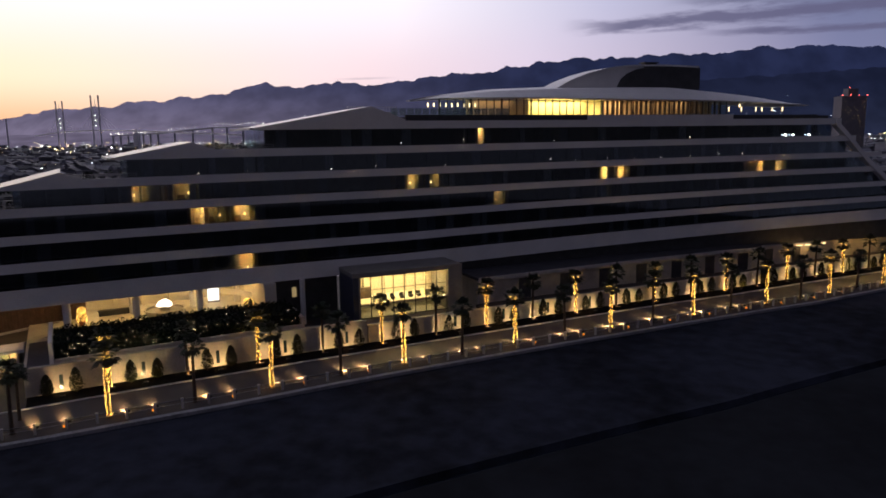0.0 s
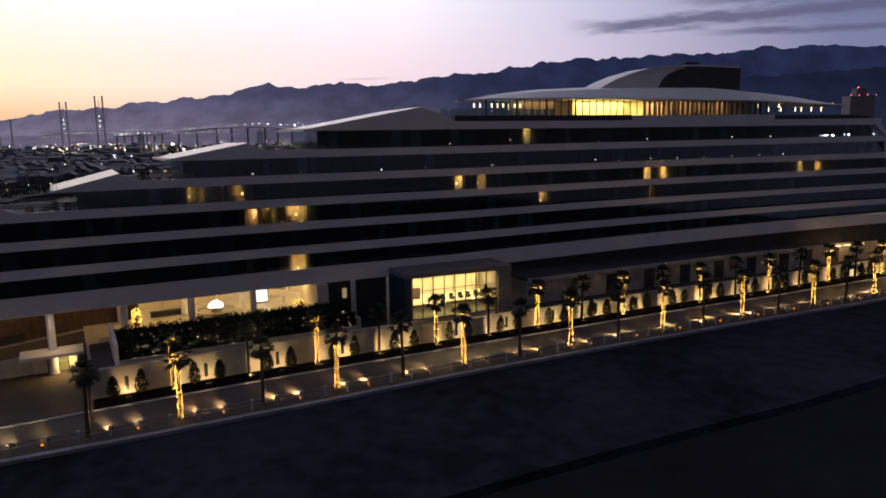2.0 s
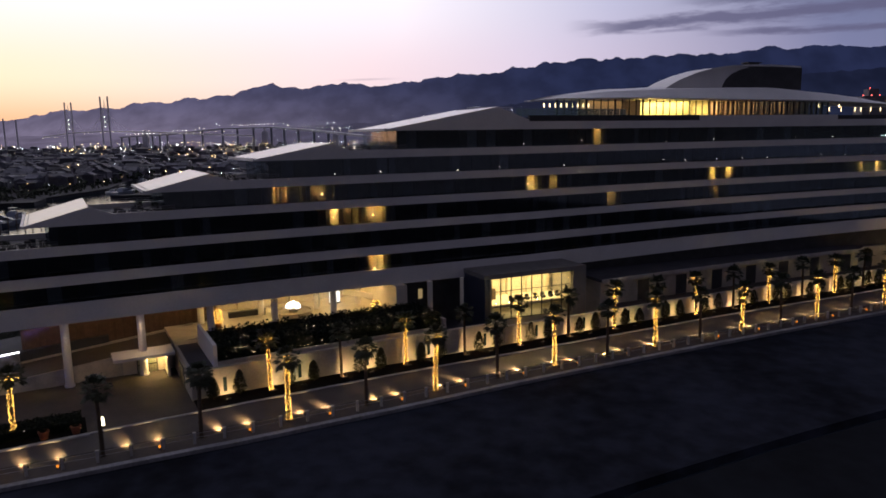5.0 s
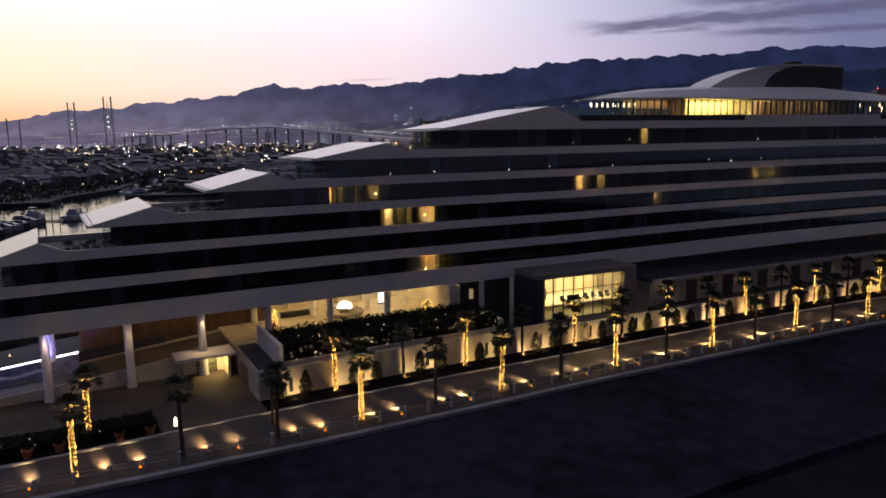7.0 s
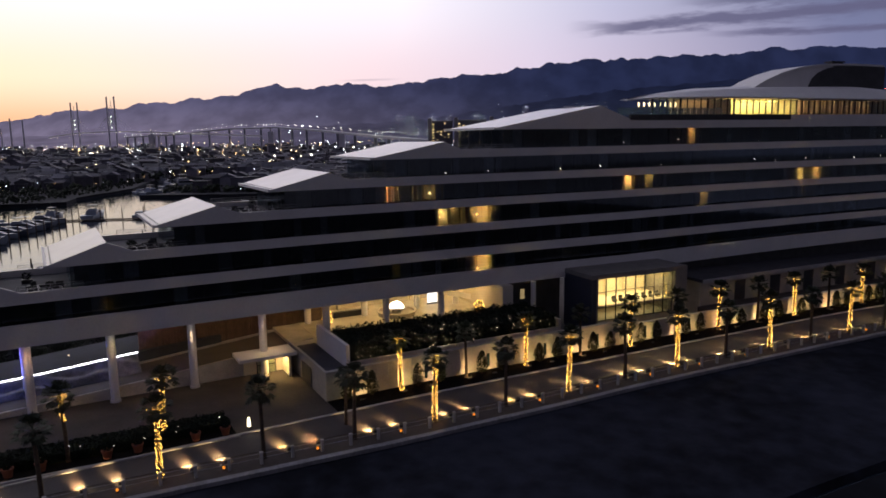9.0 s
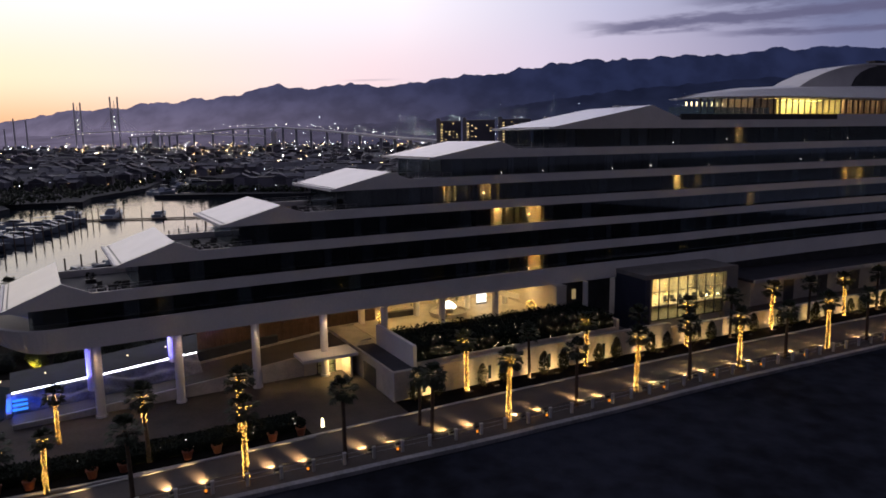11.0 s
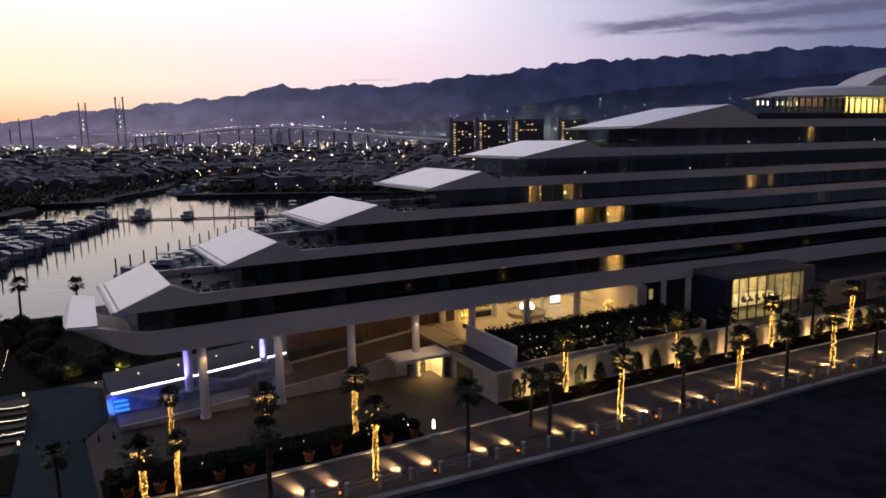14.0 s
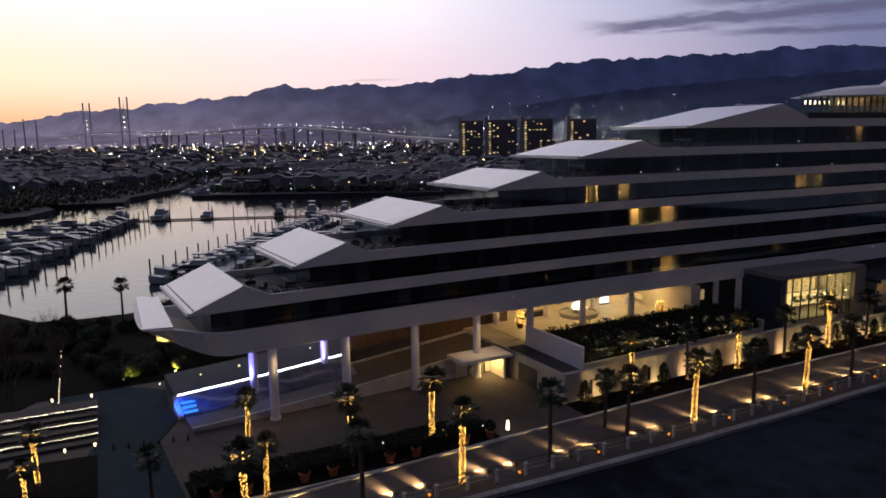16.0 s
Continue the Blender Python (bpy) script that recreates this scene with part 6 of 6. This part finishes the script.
# dock C across the basin
dock((-216, 280), (-96, 302), 2.4, DOCKL)
for x, y, hd, v in ((-199, 294, 98, 2), (-216, 292, 96, 0), (-180, 297, 98, 1), (-150, 303, 98, 3), (-136, 305, 98, 2), (-122, 308, 98, 0), (-108, 310, 98, 2)):
    moor(x, y, hd, v)
for i in range(14):
    pile(-210 + 8.6 * i, 284 + 1.5 * i)
    if i % 2 == 0:
        pile(-204 + 8.6 * i, 312 + 1.4 * i)
for x, y, hd, v in ((-233, 478, 25, 4), (-279, 570, 95, 1), (-281, 548, 95, 0), (-246, 436, 80, 1), (-246, 478, 75, 2), (-318, 420, 10, 0), (-296, 480, 80, 0), (-234, 425, 75, 2)):
    moor(x, y, hd, v)

# ---- town across the harbour ----
HOUSE = surface("town_walls", (0.15, 0.145, 0.17), 0.85, vary=0.2, scale=0.05, island=0.7)
TILE = surface("town_roofs", (0.085, 0.085, 0.105), 0.75, vary=0.3, scale=0.1, island=0.6)
rnd = random.Random(99)
walls, roofs, lights_w, lights_y, trees = Mesher(), Mesher(), Mesher(), Mesher(), Mesher()


def on_land(x, y):
    if y > 600:
        return True
    if x > -200:
        return y > 415
    if x < -290:
        return y > 345
    return x < -300 and y > 500


n = 0
while n < 3400:
    az = math.radians(rnd.uniform(-46, 40))
    yp = rnd.uniform(250.5, 332)
    dist = 31 * 1231 / (yp - 240)
    x, y = -40 + dist * math.tan(az), dist
    if not on_land(x, y) or dist > 3600:
        continue
    n += 1
    k = 0.85 + dist / 2400
    w, d, h = rnd.uniform(7, 12) * k, rnd.uniform(7, 10) * k, rnd.uniform(5, 8) * (1 + dist / 4200)
    if rnd.random() < 0.04 and dist > 700:
        w, d, h = w * 1.7, d * 1.4, h * rnd.uniform(1.2, 1.8)
    m = pose(x, y, 0.3, 0, 0, rnd.choice((12, 102)) + rnd.uniform(-8, 8))
    walls.box(-w / 2, w / 2, -d / 2, d / 2, 0, h, m)
    if rnd.random() < 0.8:
        r = h + rnd.uniform(1.6, 2.6)
        vs = [Vector(p) for p in ((-w / 2 - 0.4, -d / 2 - 0.4, h), (w / 2 + 0.4, -d / 2 - 0.4, h), (w / 2 + 0.4, d / 2 + 0.4, h), (-w / 2 - 0.4, d / 2 + 0.4, h), (-w / 2, 0, r), (w / 2, 0, r))]
        roofs.add([m @ v for v in vs], [(0, 1, 5, 4), (2, 3, 4, 5), (0, 4, 3), (1, 2, 5), (3, 2, 1, 0)])
    else:
        roofs.box(-w / 2 - 0.3, w / 2 + 0.3, -d / 2 - 0.3, d / 2 + 0.3, h, h + 0.5, m)
    if rnd.random() < 0.62:
        r = 0.00058 * dist * rnd.choice((0.6, 0.8, 1.0, 1.5))
        p = m @ Vector((rnd.uniform(-w / 2, w / 2), -d / 2 - 0.8, rnd.uniform(2, h)))
        bulb(lights_w if rnd.random() < 0.55 else lights_y, p, max(0.12, r))
    for _ in range(rnd.choice((0, 1, 1, 2))):
        q = m @ Vector((rnd.uniform(-w, w), -d / 2 - rnd.uniform(1, 6), rnd.uniform(1.5, 5.0)))
        bulb(lights_w if rnd.random() < 0.4 else lights_y, q, max(0.08, 0.00048 * dist * rnd.choice((0.6, 0.8, 1.1))))
    if dist < 1500 and rnd.random() < 0.8:
        c = m @ Vector((w * 0.8, rnd.uniform(-6, 6), 0))
        s = rnd.uniform(2.2, 4.5)
        for _ in range(7):
            o = Vector((rnd.uniform(-s, s), rnd.uniform(-s, s), rnd.uniform(1.5, s * 1.5)))
            rr = s * rnd.uniform(0.35, 0.6)
            vs = [c + o + Vector(q) * rr * rnd.uniform(0.7, 1.2) for q in ((1, 0, 0), (0, 1, 0), (-1, 0, 0), (0, -1, 0), (0, 0, 1), (0, 0, -1))]
            trees.add(vs, [(0, 1, 4), (1, 2, 4), (2, 3, 4), (3, 0, 4), (1, 0, 5), (2, 1, 5), (3, 2, 5), (0, 3, 5)])
# woods along the banks
for _ in range(2400):
    if rnd.random() < 0.75:
        x = rnd.uniform(-440, -250)
        y = rnd.uniform(272, 345) if rnd.random() < 0.45 else rnd.uniform(345, 560)
        if x > (-270 if y < 345 else -262 - max(0, y - 450) * 0.33):
            continue
    else:
        x, y = rnd.uniform(-224, 60), 0
        y = 408 - (x + 225) * 0.03 + rnd.uniform(0, 24)
    s = rnd.uniform(1.5, 3.0)
    c = Vector((x, y, 0.4))
    for _ in range(5):
        o = Vector((rnd.uniform(-s, s), rnd.uniform(-s, s), rnd.uniform(0.4, s * 1.5)))
        rr = s * rnd.uniform(0.3, 0.55)
        vs = [c + o + Vector(q) * rr * rnd.uniform(0.7, 1.2) for q in ((1, 0, 0), (0, 1, 0), (-1, 0, 0), (0, -1, 0), (0, 0, 1), (0, 0, -1))]
        trees.add(vs, [(0, 1, 4), (1, 2, 4), (2, 3, 4), (3, 0, 4), (1, 0, 5), (2, 1, 5), (3, 2, 5), (0, 3, 5)])
# farther lights, up to the foot of the hills
for _ in range(2300):
    az = math.radians(rnd.uniform(-46, 40))
    dist = rnd.uniform(1100, 3700)
    z = rnd.uniform(4, 26)
    bulb(lights_w if rnd.random() < 0.5 else lights_y, Vector((-30 + dist * math.tan(az), dist, z)), 0.00030 * dist * rnd.choice((0.35, 0.45, 0.6, 0.9)))
for _ in range(800):
    az = math.radians(rnd.gauss(6, 10))
    if abs(math.degrees(az)) > 36:
        continue
    dist = 3380
    z = 40 + abs(rnd.gauss(0, 55)) * (1 + 0.02 * math.degrees(az))
    bulb(lights_w, Vector((dist * math.tan(az), dist, min(z, 220))), rnd.uniform(0.4, 0.95))
solo("town_houses", walls, HOUSE, "dense dark low houses across the harbour at dusk", "houses", kind="stuff")
solo("town_roofs", roofs, TILE, "dark pitched roofs of the town", "roofs", kind="stuff")
solo("town_trees", trees, gm, "dark trees along the harbour banks and in the town", "trees", kind="stuff")
solo("town_lights", lights_w, glow("cool_town_light", (0.85, 0.92, 1.0), 15.0, 0.95), "scattered white town lights", "lights", kind="stuff")
solo("town_lights", lights_y, glow("warm_town_light", (1.0, 0.62, 0.26), 15.0, 0.95), "scattered warm town lights", "lights", kind="stuff")

# apartment slabs
WINW = glow("apartment_window", (1.0, 0.72, 0.36), 0.65, 0.8)
APT = surface("apartment_concrete", (0.15, 0.14, 0.16), 0.85, vary=0.15, scale=0.05)
APT2 = surface("apartment_stair_tower", (0.30, 0.26, 0.24), 0.85, vary=0.1, scale=0.05)
for x0, x1, top in ((-82, -56, 47), (-54, -20, 47.5), (-16, 18, 48), (33, 64, 47)):
    w = x1 - x0
    t = thing("apartment_block", pose((x0 + x1) / 2, 760, 0.4), "dark concrete apartment block with a lit stair tower", "apartment block", "apartment blocks across the harbour")
    part("wall", Mesher().box(-w / 2 + 4, w / 2, -6, 6, 0, top), APT, t)
    part("stair_tower", Mesher().box(-w / 2, -w / 2 + 3.6, -8, 4, 0, top + 3.5), APT2, t, "pale stair tower")
    part("roof", Mesher().box(-w / 2 + 3.8, w / 2 + 0.4, -6.6, 6.4, top, top + 0.9), APT2, t)
    for f in range(15):
        zf = 3.0 + f * (top - 4) / 15
        part("balcony", Mesher().box(-w / 2 + 8, w / 2 + 0.2, -7.4, -6.0, zf - 0.4, zf + 0.9), APT, t)
    mb = Mesher()
    for f in range(15):
        zf = 3.6 + f * (top - 4) / 15
        mb.box(-w / 2 + 4.4, -w / 2 + 6.6, -6.3, -6.05, zf, zf + 1.1)
        for j in range(int((w - 10) / 4)):
            if rnd.random() < 0.22:
                xx = -w / 2 + 9 + 4 * j
                mb.box(xx, xx + 1.8, -6.2, -6.02, zf + 0.9, zf + 2.0)
    part("lit_windows", mb, WINW, t, "warm lit corridor and windows")["kind"] = "stuff"

# dark tower by the hills, with red beacons
t = thing("tower_block", pose(477, 900, 0.4), "dark high tower block with red beacons", "tower block")
part("wall", Mesher().box(-15, 15, -10, 10, 0, 72).box(-6, 6, -6, 6, 72, 81), APT, t)
mb = Mesher()
for x in (-15, -5, 5, 15):
    bulb(mb, Vector((x, -10.5, 73)), 0.7)
bulb(mb, Vector((-5, -6, 82)), 0.7)
part("beacons", mb, glow("red_beacon", (1.0, 0.12, 0.10), 6.0), t, "red warning beacons")
mb = Mesher()
for i in range(60):
    bulb(mb, Vector((-14 + 2 * rnd.randint(0, 14), -10.3, 4 + 3.4 * rnd.randint(0, 19))), 0.28)
part("lit_windows", mb, WINW, t)

# elevated road on piers
# concrete paled in its base colour to imitate haze over the piers
VIADUCT = surface("grey_viaduct_concrete", (0.40, 0.39, 0.42), 0.85, vary=0.15, scale=0.02)
VIA = [Vector((-1430, 2800, 50)), Vector((-1238, 2600, 52)), Vector((-1067, 2400, 54)), Vector((-766, 2100, 66)), Vector((-546, 1850, 64)), Vector((-376, 1600, 51)), Vector((-207, 1250, 36)), Vector((-106, 1000, 29)), Vector((-20, 880, 22))]
via = thing("elevated_road", VIA[4] * 1.0, "long concrete elevated road on piers with street lights", "viaduct")
VI = Matrix.Translation(-VIA[4])
pts = []
for a, b in zip(VIA, VIA[1:]):
    for j in range(6):
        pts.append(a.lerp(b, j / 6))
mb, lampm = Mesher(), Mesher()
sides = []
for i, p in enumerate(pts):
    d = (pts[min(i + 1, len(pts) - 1)] - pts[max(i - 1, 0)]).normalized()
    sides.append(Vector((-d.y, d.x, 0)).normalized() * 9)
pts = list(zip(pts, sides))
mb.rings([[VI @ (p + q) for q in (n_, -n_, -n_ + Vector((0, 0, -3.2)), n_ + Vector((0, 0, -3.2)))] for p, n_ in pts])
part("deck", mb, VIADUCT, via)
for i, (p, n_) in enumerate(pts):
    if i % 2 == 0:
        q = VI @ p
        mb = Mesher().box(q.x - 2.4, q.x + 2.4, q.y - 2.4, q.y + 2.4, -VIA[4].z, q.z - 3.1)
        part("pier", mb, VIADUCT, via)
    for sg in (-0.9, 0.9):
        bulb(lampm, VI @ (p + n_ * sg + Vector((0, 0, 7))), 0.00030 * p.y)
part("street_lights", lampm, glow("street_light", (1.0, 0.93, 0.8), 14.0, 0.5), via, "bright white street lights")

# cable-stayed bridge with two towers
# pale base colour stands in for haze over bridge, chimneys and far blocks
FAR_PALE = surface("bridge_steel", (0.75, 0.70, 0.72), 0.7, vary=0.05, scale=0.02)
br = thing("cable_stayed_bridge", pose(-1560, 2640, 0), "far cable-stayed bridge with two tall pale towers", "bridge")
for tx, ty in ((-1320, 2475), (-1641, 2800)):
    ox, oy = tx + 1560, ty - 2640
    mb = Mesher()
    for sx in (-13.5, 13.5):
        mb.box(ox + sx - 1.4, ox + sx + 1.4, oy - 3, oy + 3, 0, 190)
    for za, zb in ((82, 122), (122, 82)):
        mb.tube([(ox - 13.5, oy, za), (ox + 13.5, oy, zb)], 1.7, 6)
    tw_ = part("tower", mb, FAR_PALE, br)
    mb = Mesher()
    for za in (84, 102, 120):
        bulb(mb, Vector((ox, oy - 4, za)), 2.2)
    part("tower_lights", mb, glow("tower_light", (0.9, 1.0, 0.8), 4.0), br, "pale floodlights on the tower")
mb = Mesher()
d = Vector((-321, 325, 0)).normalized()
for a, b, za, zb in ((-1100, -450, 38, 56), (-450, 0, 56, 66), (0, 457, 66, 66), (457, 900, 66, 54)):
    q0, q1 = Vector((240, -165, 0)) + d * a, Vector((240, -165, 0)) + d * b
    mb.rings([[q + Vector((0, 0, z)), q + Vector((0, 6, z)), q + Vector((0, 6, z + 4)), q + Vector((0, 0, z + 4))] for q, z in ((q0, za), (q1, zb))])
part("deck", mb, FAR_PALE, br)
for tx in (0, 457):
    for s in (-1, 1):
        for j in range(1, 7):
            q0, q1 = Vector((240, -165, 0)) + d * tx, Vector((240, -165, 0)) + d * (tx + s * 36 * j)
            part("cable", Mesher().tube([q0 + Vector((0, 0, 186 - 8 * j)), q1 + Vector((0, 0, 68))], 0.35, 3), FAR_PALE, br)
mb = Mesher()
for j in range(40):
    q = Vector((240, -165, 0)) + d * (-1000 + 48 * j)
    bulb(mb, q + Vector((0, -8, 64 if -450 < -1000 + 48 * j < 500 else 52)), 0.9)
part("deck_lights", mb, glow("bridge_light", (1.0, 0.9, 0.7), 4.0), br)

# factory chimneys and masts far off
for x, y, h in ((-1712, 2500, 120), (-1672, 2510, 114), (-1790, 2560, 84), (-1835, 2560, 88)):
    t = thing("chimney", pose(x, y, 0), "slim far industrial chimney", "chimney", "chimneys on the horizon")
    part("shaft", Mesher().tube([(0, 0, 0), (0, 0, h)], [3.2, 2.2], 10), FAR_PALE, t)
for x, y, h in ((-1190, 2500, 70), (-755, 2500, 74), (-480, 2400, 62)):
    t = thing("distant_block", pose(x, y, 0), "far office block paled in its colour for haze", "building", "blocks on the horizon")
    part("wall", Mesher().box(-9, 9, -9, 9, 0, h * 0.8).box(-3, 3, -3, 3, h * 0.8, h), FAR_PALE, t)

# chapel-like white halls by the basin and the lit quay behind it
for x, y, w, hh, lab in ((-118, 500, 16, 8, "small white gabled hall lit by floodlights"), (-86, 520, 22, 7, "long white low hall lit by floodlights"), (-190, 560, 30, 8, "wide dark-roofed boathouse with lit doors")):
    t = thing("hall", pose(x, y, 0.4, 0, 0, 20), lab, "hall")
    part("wall", Mesher().box(-w / 2, w / 2, -6, 6, 0, hh), WHITE, t)
    part("roof", Mesher().rings([[Vector((-w / 2 - 0.6, yy, zz)) for yy, zz in ((-6.6, hh), (0, hh + 4.5), (6.6, hh), (6.4, hh - 0.3), (-6.4, hh - 0.3))], [Vector((w / 2 + 0.6, yy, zz)) for yy, zz in ((-6.6, hh), (0, hh + 4.5), (6.6, hh), (6.4, hh - 0.3), (-6.4, hh - 0.3))]]), TILE, t)
    part("door", Mesher().box(-2, 2, -6.2, -6.02, 0, hh * 0.6), WINW, t, "brightly lit doorway")
    hl = bpy.data.lights.new("hall_floodlight", "POINT")
    hl.energy, hl.color, hl.shadow_soft_size = 2500, (1.0, 0.72, 0.36), 0.5
    new("hall_lamp", hl).matrix_basis = Matrix.Translation((x - 2, y - 16, 5))
mb = Mesher()
for i in range(22):
    bulb(mb, Vector((-150 + 2.4 * i, 470 + rnd.uniform(-6, 6), rnd.uniform(1.5, 5))), 0.3)
solo("quay_lights", mb, glow("sodium_light", (1.0, 0.45, 0.08), 6.0, 0.6), "orange lights along the far quay", "lights", kind="stuff")
mb = Mesher()
for x, y, z, r in ((-246, 741, 14, 0.8), (-213, 770, 14, 0.9), (-230, 755, 10, 0.5), (-1080, 1750, 20, 1.6), (-253, 1287, 15, 1.2), (-229, 1264, 15, 1.0)):
    bulb(mb, Vector((x, y, z)), r)
solo("stadium_lights", mb, glow("bright_far_light", (1.0, 0.93, 0.78), 12.0), "few very bright floodlights in the town", "lights", kind="stuff")

# tiny lights are seen but light little: they need no direct sampling
for m in bpy.data.materials:
    if m.name in ("cool_town_light", "warm_town_light", "apartment_window", "red_beacon", "street_light", "tower_light",
                  "bridge_light", "sodium_light", "bright_far_light", "white_fairy_bulb", "hedge_bulb",
                  "fairy_bulb", "step_bulb", "festoon_bulb", "flood_lens", "step_lens", "amber_glass", "white_flood"):
        m.cycles.emission_sampling = 'NONE'
